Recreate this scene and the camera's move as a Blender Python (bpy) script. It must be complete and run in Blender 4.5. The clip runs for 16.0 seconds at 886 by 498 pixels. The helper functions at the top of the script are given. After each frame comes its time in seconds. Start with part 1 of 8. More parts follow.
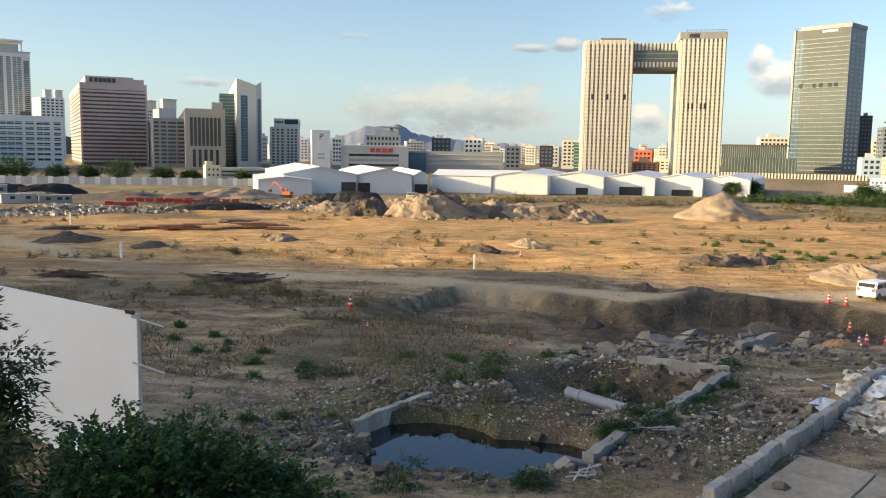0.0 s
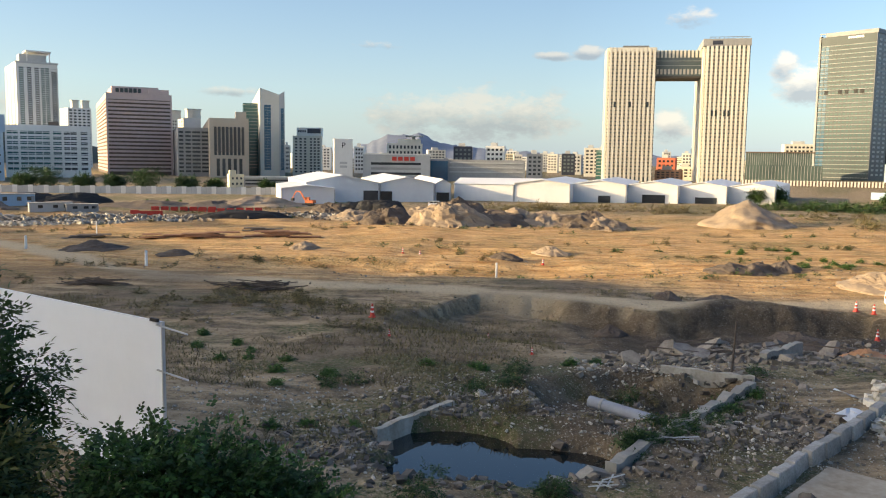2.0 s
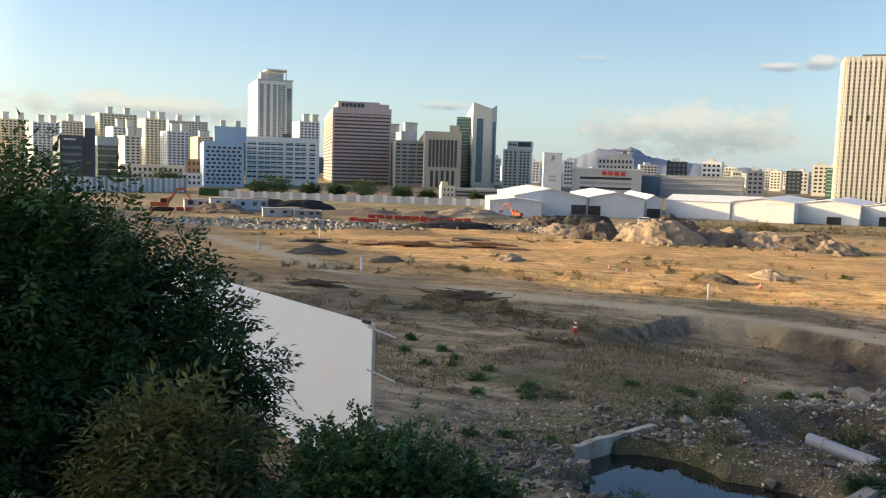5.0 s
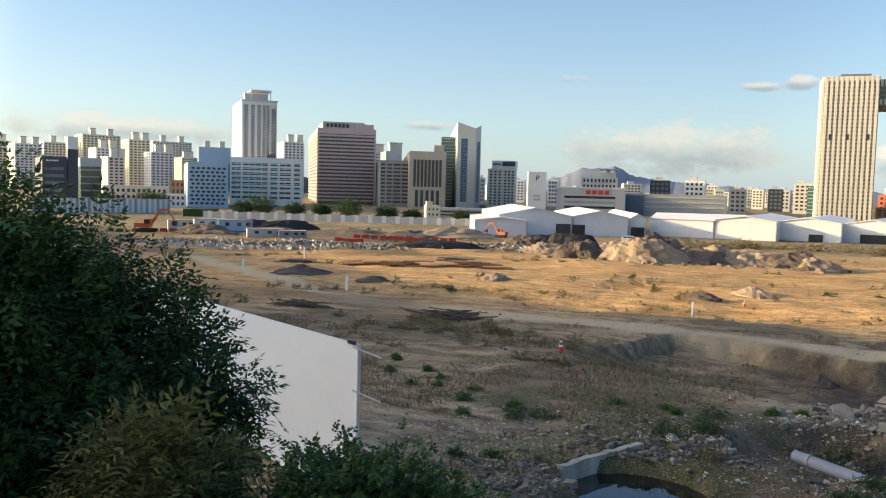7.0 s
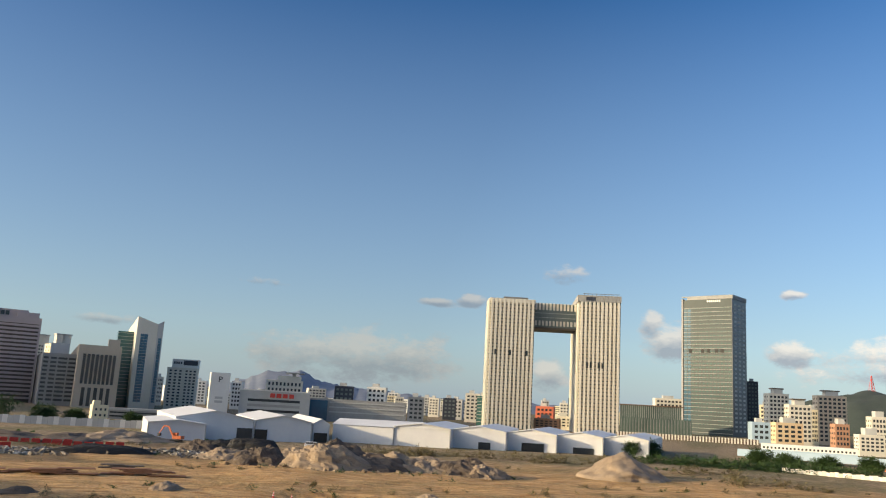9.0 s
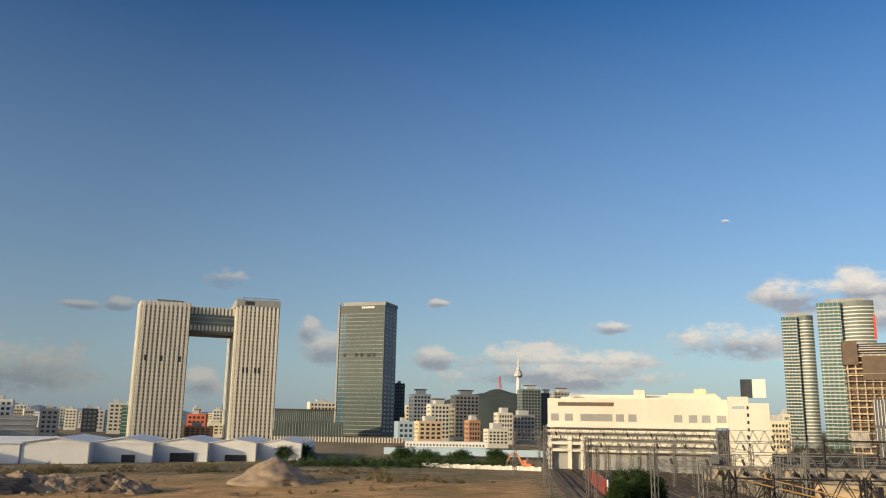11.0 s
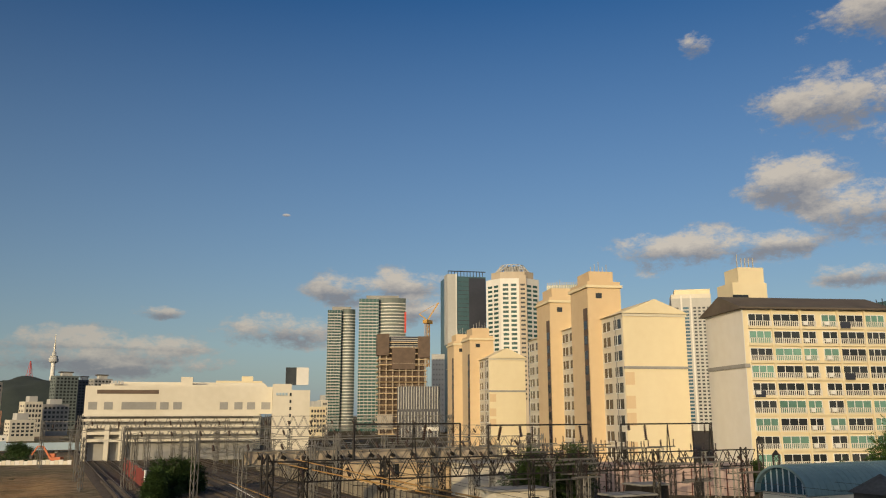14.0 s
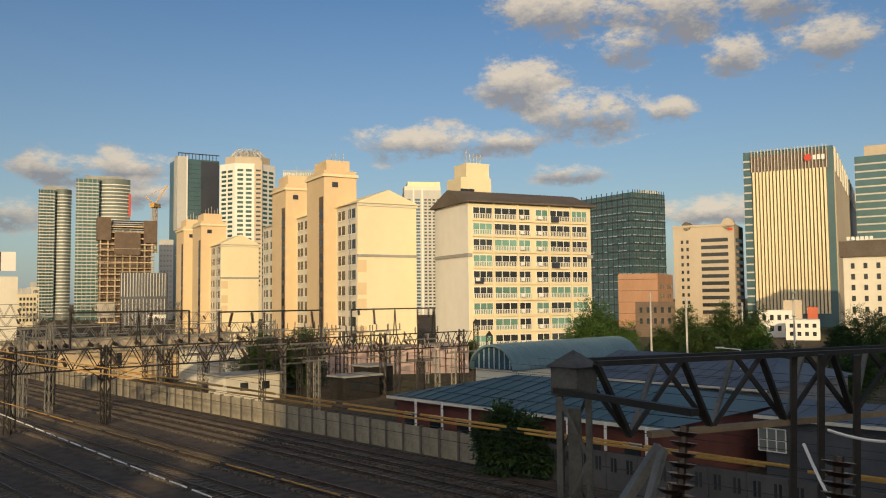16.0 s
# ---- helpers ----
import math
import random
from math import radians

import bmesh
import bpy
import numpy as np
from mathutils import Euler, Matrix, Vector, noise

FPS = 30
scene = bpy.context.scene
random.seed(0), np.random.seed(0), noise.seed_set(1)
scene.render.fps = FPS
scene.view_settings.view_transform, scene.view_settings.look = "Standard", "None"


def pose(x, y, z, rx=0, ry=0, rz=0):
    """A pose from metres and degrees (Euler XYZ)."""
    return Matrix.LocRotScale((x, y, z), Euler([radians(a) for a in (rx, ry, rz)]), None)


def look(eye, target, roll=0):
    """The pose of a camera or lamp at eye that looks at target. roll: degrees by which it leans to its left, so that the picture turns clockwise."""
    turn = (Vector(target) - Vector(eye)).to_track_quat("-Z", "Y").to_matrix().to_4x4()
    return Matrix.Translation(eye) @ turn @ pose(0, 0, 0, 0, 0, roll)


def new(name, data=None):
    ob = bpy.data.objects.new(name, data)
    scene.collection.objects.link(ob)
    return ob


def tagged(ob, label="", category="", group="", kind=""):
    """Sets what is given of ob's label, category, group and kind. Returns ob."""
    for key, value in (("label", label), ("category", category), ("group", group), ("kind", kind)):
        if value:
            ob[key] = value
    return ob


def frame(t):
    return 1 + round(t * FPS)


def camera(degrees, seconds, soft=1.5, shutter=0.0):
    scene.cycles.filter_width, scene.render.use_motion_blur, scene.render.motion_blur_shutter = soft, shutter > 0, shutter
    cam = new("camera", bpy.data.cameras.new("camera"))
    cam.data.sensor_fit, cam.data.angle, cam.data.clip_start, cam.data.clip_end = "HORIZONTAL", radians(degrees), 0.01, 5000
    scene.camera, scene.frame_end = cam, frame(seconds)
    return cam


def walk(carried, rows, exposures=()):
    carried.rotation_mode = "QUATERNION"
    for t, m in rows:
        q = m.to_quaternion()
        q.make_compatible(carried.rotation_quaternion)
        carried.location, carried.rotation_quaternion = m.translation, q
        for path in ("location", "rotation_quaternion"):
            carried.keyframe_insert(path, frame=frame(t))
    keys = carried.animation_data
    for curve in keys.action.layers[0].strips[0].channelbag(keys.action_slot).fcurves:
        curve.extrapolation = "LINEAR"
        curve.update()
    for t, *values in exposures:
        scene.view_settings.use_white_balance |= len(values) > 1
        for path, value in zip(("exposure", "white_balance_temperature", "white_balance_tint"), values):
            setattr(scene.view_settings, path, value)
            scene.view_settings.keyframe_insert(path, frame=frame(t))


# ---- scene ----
# ---------------- camera: it turns on the spot, 11.5 m above the yard ----------------
cam = camera(56.57, 16.0, soft=1.1)
EYE = 11.5
ROWS = [
    (0.0, -0.04, -6.67, -0.96), (0.5, 0.34, -6.86, -0.94), (1.0, 0.84, -6.81, -0.87), (1.5, 1.09, -6.54, -0.82),
    (2.0, 1.47, -6.12, -0.78), (2.5, 2.93, -5.51, -0.45), (3.0, 6.38, -5.43, -0.81), (3.5, 10.21, -5.71, -1.59),
    (4.0, 13.11, -5.87, -1.98), (4.2, 14.13, -5.83, -2.02), (5.3, 15.95, -5.35, -1.7), (6.5, 15.41, -4.62, -1.40),
    (7.0, 14.82, -4.11, -1.49), (7.5, 12.60, -0.90, -2.10), (8.0, 7.23, 5.80, -3.32), (8.5, 0.64, 10.04, -3.64),
    (9.0, -6.70, 10.84, -3.17), (9.5, -14.14, 11.25, -2.47), (10.0, -19.83, 11.68, -1.91), (10.2, -22.0, 11.78, -1.73),
    (12.3, -41.62, 12.08, -0.03), (12.5, -43.47, 12.07, 0.02), (13.0, -48.49, 11.94, 0.17), (13.5, -53.75, 11.69, 0.22),
    (14.0, -60.23, 11.38, 0.13), (14.5, -68.39, 10.57, -0.35), (15.0, -75.09, 8.84, -0.26), (15.5, -78.41, 6.48, 0.41),
    (16.0, -78.49, 3.50, 0.53),
]
EXPOSURES = [(0.0, 0.86, 7100, 10), (2.5, 0.86, 7100, 10), (4.0, 0.86, 7100, 10), (7.0, 0.88, 7000, 10), (8.0, 0.62, 6800, 10), (9.0, 0.28, 6550, 10),
             (10.0, 0.0, 6500, 10), (12.5, -0.56, 6600, 10), (14.0, -0.83, 6750, 10), (15.0, -0.78, 6900, 10), (16.0, -0.58, 7200, 10)]
walk(cam, [(t, pose(0, 0, EYE, 90 + p, r, y)) for t, y, p, r in ROWS], EXPOSURES)

# ---------------- sun and sky ----------------
# azimuths are clockwise from the y axis (ahead of the first view)
SUN_AZ, SUN_EL = -98.0, 12.5


def heading(az):
    return Vector((math.sin(radians(az)), math.cos(radians(az)), 0.0))


def plan(az, d, z=0.0):
    v = heading(az) * d
    return Vector((v.x, v.y, z))


def rise(d, el):
    """Height of what stands at distance d and rises el degrees above the eye."""
    return EYE + d * math.tan(radians(el))


sun_data = bpy.data.lights.new("sun", "SUN")
sun_data.energy, sun_data.angle, sun_data.color = 4.8, radians(0.6), (1.0, 0.77, 0.45)
sun = new("sun", sun_data)
sun.matrix_world = look(heading(SUN_AZ) * 100 + Vector((0, 0, 100 * math.tan(radians(SUN_EL)))), (0, 0, 0))

# clouds: azimuth, elevation, half width, half height (degrees)
CLOUDS = [(0.5, 3.1, 7.0, 1.5), (14.9, 9.4, 1.6, 0.55), (8.3, 7.3, 1.2, 0.36), (6.0, 7.1, 1.3, 0.26), (20.6, 6.2, 0.9, 0.7),
          (22.2, 5.0, 2.2, 1.0), (13.6, 2.4, 1.4, 0.8), (-6.0, 7.7, 1.6, 0.3), (-16.0, 4.4, 2.0, 0.3), (29.3, 4.5, 1.6, 0.7),
          (35.5, 4.3, 4.8, 1.0), (41.3, 4.2, 3.2, 0.7), (41.4, 6.6, 1.6, 0.4), (38.0, 3.2, 8.0, 0.7), (49.2, 5.6, 4.2, 0.95),
          (53.3, 8.5, 2.8, 0.9), (57.8, 8.7, 3.2, 1.0), (59.0, 7.0, 4.0, 0.9), (49.2, 13.5, 0.28, 0.08), (29.5, 8.2, 0.8, 0.25),
          (78.4, 24.1, 1.1, 0.55), (91.0, 24.4, 4.2, 1.3), (97.0, 25.0, 3.0, 1.0), (86.5, 19.4, 4.0, 1.4), (94.0, 19.0, 4.5, 1.8),
          (91.5, 16.6, 2.4, 0.9), (101.5, 18.8, 2.6, 1.3), (84.0, 14.6, 3.2, 1.3), (88.5, 12.5, 4.5, 1.3), (94.0, 12.4, 1.8, 0.7),
          (77.0, 10.8, 5.0, 1.0), (83.0, 10.8, 3.0, 0.7), (87.6, 8.5, 2.7, 0.6), (104.0, 15.8, 2.8, 1.1), (98.4, 15.6, 1.8, 1.0),
          (-36.0, 3.4, 7.0, 0.8), (97.0, 5.5, 4.0, 0.8)]


def build_sky():
    world = bpy.data.worlds.new("sky")
    scene.world = world
    world.use_nodes = True
    nt = world.node_tree
    n, ln = nt.nodes, nt.links
    n.clear()

    def node(kind, **kw):
        nd = n.new(kind)
        for k, val in kw.items():
            if k == "op":
                nd.operation = val
        return nd

    def math_node(op, a, b=None, c=None, clamp=False):
        nd = n.new("ShaderNodeMath")
        nd.operation, nd.use_clamp = op, clamp
        for i, q in enumerate((a, b, c)):
            if q is None:
                continue
            if isinstance(q, (int, float)):
                nd.inputs[i].default_value = q
            else:
                ln.new(q, nd.inputs[i])
        return nd.outputs[0]

    sky = n.new("ShaderNodeTexSky")
    sky.sky_type, sky.sun_disc = "NISHITA", False
    sky.sun_elevation, sky.sun_rotation = radians(SUN_EL), radians(SUN_AZ)
    sky.air_density, sky.dust_density, sky.ozone_density = 1.0, 1.4, 2.5
    co = n.new("ShaderNodeTexCoord")
    sep = n.new("ShaderNodeSeparateXYZ")
    ln.new(co.outputs["Generated"], sep.inputs[0])
    x, y, z = sep.outputs
    az = math_node("MULTIPLY", math_node("ARCTAN2", x, y), 180 / math.pi)
    el = math_node("MULTIPLY", math_node("ARCSINE", z), 180 / math.pi)

    def fbm(scale, detail, rough):
        t = n.new("ShaderNodeTexNoise")
        t.inputs["Scale"].default_value, t.inputs["Detail"].default_value, t.inputs["Roughness"].default_value = scale, detail, rough
        mp = n.new("ShaderNodeMapping")
        mp.inputs["Scale"].default_value = (1, 1, 1.9)
        ln.new(co.outputs["Generated"], mp.inputs[0])
        ln.new(mp.outputs[0], t.inputs["Vector"])
        return t.outputs[0]

    big, fine = fbm(16.0, 8.0, 0.66), fbm(46.0, 7.0, 0.68)
    warp = math_node("ADD", math_node("MULTIPLY", math_node("SUBTRACT", big, 0.5), 3.6), math_node("MULTIPLY", math_node("SUBTRACT", fine, 0.5), 1.7))
    best, shade = None, None
    for a, e, wa, we in CLOUDS:
        wa, we = (wa * 1.25, we * 1.7) if a > 76 else (wa * 1.15, we * 1.5)
        da = math_node("DIVIDE", math_node("SUBTRACT", az, a), wa)
        de = math_node("DIVIDE", math_node("SUBTRACT", el, e), we)
        f = math_node("SUBTRACT", 1.0, math_node("ADD", math_node("MULTIPLY", da, da), math_node("MULTIPLY", de, de)))
        best = f if best is None else math_node("MAXIMUM", best, f)
        g = math_node("MULTIPLY", de, math_node("MAXIMUM", f, 0.0))
        shade = g if shade is None else math_node("ADD", shade, g)
    dens = math_node("ADD", math_node("MAXIMUM", best, -3.0), warp)
    mr = n.new("ShaderNodeMapRange")
    mr.interpolation_type = "SMOOTHSTEP"
    mr.inputs["From Min"].default_value, mr.inputs["From Max"].default_value = 0.0, 1.0
    ln.new(dens, mr.inputs["Value"])
    cover = mr.outputs[0]
    tone = math_node("ADD", math_node("MULTIPLY", shade, 2.0), math_node("ADD", 0.52, math_node("MULTIPLY", math_node("SUBTRACT", fine, 0.5), 1.6)), clamp=True)
    ramp = n.new("ShaderNodeMix")
    ramp.data_type = "RGBA"
    ramp.inputs["A"].default_value, ramp.inputs["B"].default_value = (2.5, 2.6, 2.95, 1), (6.5, 5.9, 5.1, 1)
    ln.new(tone, ramp.inputs["Factor"])
    # low haze towards the horizon
    haze = n.new("ShaderNodeMapRange")
    haze.inputs["From Min"].default_value, haze.inputs["From Max"].default_value = 30.0, -1.0
    haze.inputs["To Min"].default_value, haze.inputs["To Max"].default_value = 0.0, 0.55
    ln.new(el, haze.inputs["Value"])
    hz = n.new("ShaderNodeMix")
    hz.data_type = "RGBA"
    hz.inputs["B"].default_value = (3.35, 4.4, 5.5, 1)
    ln.new(haze.outputs[0], hz.inputs["Factor"])
    blue = n.new("ShaderNodeHueSaturation")
    blue.inputs["Saturation"].default_value = 1.36
    blue.inputs["Hue"].default_value = 0.512
    ln.new(sky.outputs[0], blue.inputs["Color"])
    ln.new(blue.outputs[0], hz.inputs["A"])
    # broad bright evening haze added round the low sun to fill the shaded ground
    sv = n.new("ShaderNodeVectorMath")
    sv.operation = "DOT_PRODUCT"
    sv.inputs[1].default_value = (heading(SUN_AZ) * math.cos(radians(SUN_EL)) + Vector((0, 0, math.sin(radians(SUN_EL)))))[:]
    ln.new(co.outputs["Generated"], sv.inputs[0])
    gl = n.new("ShaderNodeMapRange")
    gl.interpolation_type = "SMOOTHSTEP"
    gl.inputs["From Min"].default_value, gl.inputs["From Max"].default_value = 0.55, 1.0
    ln.new(sv.outputs["Value"], gl.inputs["Value"])
    glow = n.new("ShaderNodeMix")
    glow.data_type = "RGBA"
    glow.blend_type = "ADD"
    glow.inputs["Factor"].default_value = 1.0
    gc = n.new("ShaderNodeVectorMath")
    gc.operation = "SCALE"
    gc.inputs[0].default_value = (17.0, 15.6, 13.6)
    ln.new(gl.outputs[0], gc.inputs["Scale"])
    ln.new(hz.outputs["Result"], glow.inputs["A"])
    ln.new(gc.outputs[0], glow.inputs["B"])
    mix = n.new("ShaderNodeMix")
    mix.data_type = "RGBA"
    thick = n.new("ShaderNodeMapRange")
    thick.inputs["From Min"].default_value, thick.inputs["From Max"].default_value = -0.1, -0.85
    thick.inputs["To Min"].default_value, thick.inputs["To Max"].default_value = 0.5, 0.92
    ln.new(sv.outputs["Value"], thick.inputs["Value"])
    ln.new(math_node("MULTIPLY", cover, thick.outputs[0]), mix.inputs["Factor"])
    # clouds and air facing the low sun are lit from the front and stand brighter
    for source, socket, low, high in ((glow, "A", 1.0, 1.46), (ramp, "B", 0.66, 1.36)):
        fr = n.new("ShaderNodeMapRange")
        fr.inputs["From Min"].default_value, fr.inputs["From Max"].default_value = -0.2, -0.92
        fr.inputs["To Min"].default_value, fr.inputs["To Max"].default_value = low, high
        ln.new(sv.outputs["Value"], fr.inputs["Value"])
        sc = n.new("ShaderNodeVectorMath")
        sc.operation = "SCALE"
        ln.new(source.outputs["Result"], sc.inputs[0])
        ln.new(fr.outputs[0], sc.inputs["Scale"])
        ln.new(sc.outputs[0], mix.inputs[socket])
    bg = n.new("ShaderNodeBackground")
    bg.inputs["Strength"].default_value = 0.12
    ln.new(mix.outputs["Result"], bg.inputs["Color"])
    out = n.new("ShaderNodeOutputWorld")
    ln.new(bg.outputs[0], out.inputs[0])


build_sky()

# ---------------- materials ----------------


def surface(name, a, b, scale=1.0, rough=0.8, metal=0.0, bump=0.0, grain=6.0, vary=0.0, streak=0.0, spec=0.5):
    """Two base colours mixed by coarse and fine noise at real size, with relief and, for weathered walls, streaks."""
    m = bpy.data.materials.new(name)
    m.use_nodes = True
    nt = m.node_tree
    n, ln = nt.nodes, nt.links
    bs = n["Principled BSDF"]
    bs.inputs["Roughness"].default_value, bs.inputs["Metallic"].default_value = rough, metal
    bs.inputs["Specular IOR Level"].default_value = spec
    co = n.new("ShaderNodeTexCoord")
    t1, t2 = n.new("ShaderNodeTexNoise"), n.new("ShaderNodeTexNoise")
    t1.inputs["Scale"].default_value, t1.inputs["Detail"].default_value = scale, 3
    t2.inputs["Scale"].default_value, t2.inputs["Detail"].default_value = scale * grain, 4
    src = co.outputs["Object"]
    if streak:
        mp = n.new("ShaderNodeMapping")
        mp.inputs["Scale"].default_value = (1, 1, streak)
        ln.new(src, mp.inputs[0])
        ln.new(mp.outputs[0], t1.inputs["Vector"])
    else:
        ln.new(src, t1.inputs["Vector"])
    ln.new(src, t2.inputs["Vector"])
    add = n.new("ShaderNodeMath")
    add.operation = "MULTIPLY_ADD"
    ln.new(t2.outputs[0], add.inputs[0])
    add.inputs[1].default_value = 0.5
    ln.new(t1.outputs[0], add.inputs[2])
    mr = n.new("ShaderNodeMapRange")
    mr.inputs["From Min"].default_value, mr.inputs["From Max"].default_value = 0.5, 1.0
    ln.new(add.outputs[0], mr.inputs["Value"])
    mix = n.new("ShaderNodeMix")
    mix.data_type = "RGBA"
    mix.inputs["A"].default_value, mix.inputs["B"].default_value = (*a, 1), (*b, 1)
    ln.new(mr.outputs[0], mix.inputs["Factor"])
    col = mix.outputs["Result"]
    if vary:
        oi = n.new("ShaderNodeObjectInfo")
        hs = n.new("ShaderNodeHueSaturation")
        vr = n.new("ShaderNodeMapRange")
        vr.inputs["To Min"].default_value, vr.inputs["To Max"].default_value = 1 - vary, 1 + vary
        ln.new(oi.outputs["Random"], vr.inputs["Value"])
        ln.new(vr.outputs[0], hs.inputs["Value"])
        ln.new(col, hs.inputs["Color"])
        col = hs.outputs[0]
    ln.new(col, bs.inputs["Base Color"])
    if bump:
        bp = n.new("ShaderNodeBump")
        bp.inputs["Strength"].default_value, bp.inputs["Distance"].default_value = 0.6, bump
        ln.new(t2.outputs[0], bp.inputs["Height"])
        ln.new(bp.outputs[0], bs.inputs["Normal"])
    return m


def foliage(name, a, b):
    """Leaves: colour by leaf and by clump, a little light through them."""
    m = surface(name, a, b, 0.5, 0.6, grain=8, spec=0.3)
    n, ln = m.node_tree.nodes, m.node_tree.links
    bs = n["Principled BSDF"]
    geo = n.new("ShaderNodeNewGeometry")
    hs = n.new("ShaderNodeHueSaturation")
    vr = n.new("ShaderNodeMapRange")
    vr.inputs["To Min"].default_value, vr.inputs["To Max"].default_value = 0.55, 1.45
    ln.new(geo.outputs["Random Per Island"], vr.inputs["Value"])
    ln.new(vr.outputs[0], hs.inputs["Value"])
    ln.new(bs.inputs["Base Color"].links[0].from_socket, hs.inputs["Color"])
    ln.new(hs.outputs[0], bs.inputs["Base Color"])
    tr = n.new("ShaderNodeBsdfTranslucent")
    ln.new(hs.outputs[0], tr.inputs[0])
    ms = n.new("ShaderNodeMixShader")
    ms.inputs[0].default_value = 0.25
    ln.new(bs.outputs[0], ms.inputs[1])
    ln.new(tr.outputs[0], ms.inputs[2])
    ln.new(ms.outputs[0], n["Material Output"].inputs[0])
    return m


WHITE = surface("white_paint", (0.78, 0.77, 0.73), (0.68, 0.66, 0.61), 0.08, 0.7, streak=0.2)
CREAM = surface("cream_render", (0.8, 0.71, 0.49), (0.74, 0.64, 0.43), 0.12, 0.8, streak=0.2)
PEACH = surface("peach_render", (0.72, 0.56, 0.35), (0.65, 0.49, 0.3), 0.12, 0.8, streak=0.2)
IVORY = surface("ivory_panel", (0.72, 0.68, 0.58), (0.62, 0.58, 0.48), 0.1, 0.6, streak=0.2)
GREY = surface("grey_concrete", (0.36, 0.36, 0.35), (0.27, 0.27, 0.26), 0.15, 0.85, streak=0.2)
LGREY = surface("pale_grey_concrete", (0.52, 0.52, 0.5), (0.42, 0.42, 0.4), 0.12, 0.8, streak=0.2)
PINK = surface("pink_granite", (0.6, 0.47, 0.42), (0.52, 0.4, 0.36), 0.15, 0.55, streak=0.3)
TAN = surface("tan_stone", (0.52, 0.44, 0.34), (0.44, 0.37, 0.28), 0.15, 0.7, streak=0.3)
BRICK = surface("orange_brick_cladding", (0.44, 0.25, 0.16), (0.36, 0.2, 0.12), 0.2, 0.85, streak=0.4)
REDB = surface("red_brick", (0.16, 0.05, 0.035), (0.1, 0.035, 0.03), 0.8, 0.9, grain=12)
BROWN = surface("brown_cladding", (0.16, 0.11, 0.08), (0.1, 0.07, 0.05), 0.3, 0.7)
DARKW = surface("dark_window_glass", (0.025, 0.03, 0.034), (0.05, 0.056, 0.06), 0.1, 0.16, vary=0.3)
GLASS_G = surface("green_curtain_glass", (0.03, 0.085, 0.08), (0.05, 0.12, 0.11), 0.05, 0.12, vary=0.2)
GLASS_B = surface("blue_curtain_glass", (0.03, 0.09, 0.14), (0.05, 0.13, 0.19), 0.05, 0.12, vary=0.2)
GLASS_S = surface("silver_curtain_glass", (0.19, 0.22, 0.21), (0.12, 0.15, 0.145), 0.06, 0.5, streak=0.5, spec=0.3)
TEALD = surface("dark_teal_tinted_glass", (0.05, 0.11, 0.13), (0.075, 0.15, 0.17), 0.05, 0.3, vary=0.25, spec=0.4)
GLASS_D = surface("dark_grey_curtain_glass", (0.055, 0.078, 0.082), (0.035, 0.052, 0.056), 0.05, 0.45, streak=0.5, spec=0.22)
GLASS_P = surface("pale_green_glazing", (0.12, 0.17, 0.15), (0.07, 0.1, 0.09), 0.08, 0.25, streak=0.5, spec=0.7)
GLASS_M = surface("mint_window_film", (0.2, 0.38, 0.31), (0.12, 0.25, 0.21), 0.2, 0.25, vary=0.3)
STEELB = surface("navy_metal_panel", (0.03, 0.035, 0.05), (0.045, 0.05, 0.07), 0.1, 0.4)
SKYB = surface("pale_blue_panel", (0.4, 0.52, 0.62), (0.33, 0.45, 0.55), 0.1, 0.6, streak=0.3)
DROOF = surface("dark_roof", (0.14, 0.115, 0.09), (0.09, 0.075, 0.06), 0.2, 0.8)
TENT = surface("white_tent_sheet", (0.76, 0.76, 0.74), (0.68, 0.68, 0.68), 0.15, 0.55, streak=0.4)
ORANGE = surface("orange_building_paint", (0.6, 0.16, 0.09), (0.5, 0.13, 0.07), 0.1, 0.8)
GALV = surface("galvanised_steel", (0.32, 0.31, 0.28), (0.2, 0.19, 0.17), 2.0, 0.55, metal=0.6, grain=8)
DSTEEL = surface("dark_weathered_steel", (0.042, 0.038, 0.035), (0.022, 0.02, 0.018), 2.0, 0.6, metal=0.3, grain=8)
HOARD = surface("white_hoarding_sheet", (0.86, 0.88, 0.9), (0.81, 0.83, 0.85), 0.35, 0.45)
RED = surface("red_plastic", (0.6, 0.05, 0.03), (0.5, 0.04, 0.025), 3.0, 0.5)
WHITEP = surface("white_plastic", (0.8, 0.8, 0.78), (0.72, 0.72, 0.7), 3.0, 0.5)
CARW = surface("white_car_paint", (0.8, 0.8, 0.8), (0.76, 0.76, 0.76), 0.5, 0.25)
RUBBER = surface("black_rubber", (0.02, 0.02, 0.02), (0.03, 0.03, 0.03), 5, 0.8)
EXCAV = surface("orange_machine_paint", (0.55, 0.13, 0.03), (0.42, 0.1, 0.03), 1.0, 0.5)
CONC = surface("weathered_concrete", (0.34, 0.32, 0.28), (0.2, 0.185, 0.16), 0.9, 0.9, bump=0.03, grain=9)
CONCW = surface("pale_stained_concrete", (0.46, 0.43, 0.37), (0.22, 0.19, 0.14), 0.9, 0.9, bump=0.03, grain=7, streak=0.3)
BLOCKC = surface("cast_concrete_block", (0.44, 0.42, 0.38), (0.2, 0.185, 0.16), 1.2, 0.9, bump=0.02, grain=10, vary=0.2)
STONE = surface("broken_concrete", (0.27, 0.235, 0.19), (0.14, 0.115, 0.09), 1.5, 0.9, bump=0.02, vary=0.35)
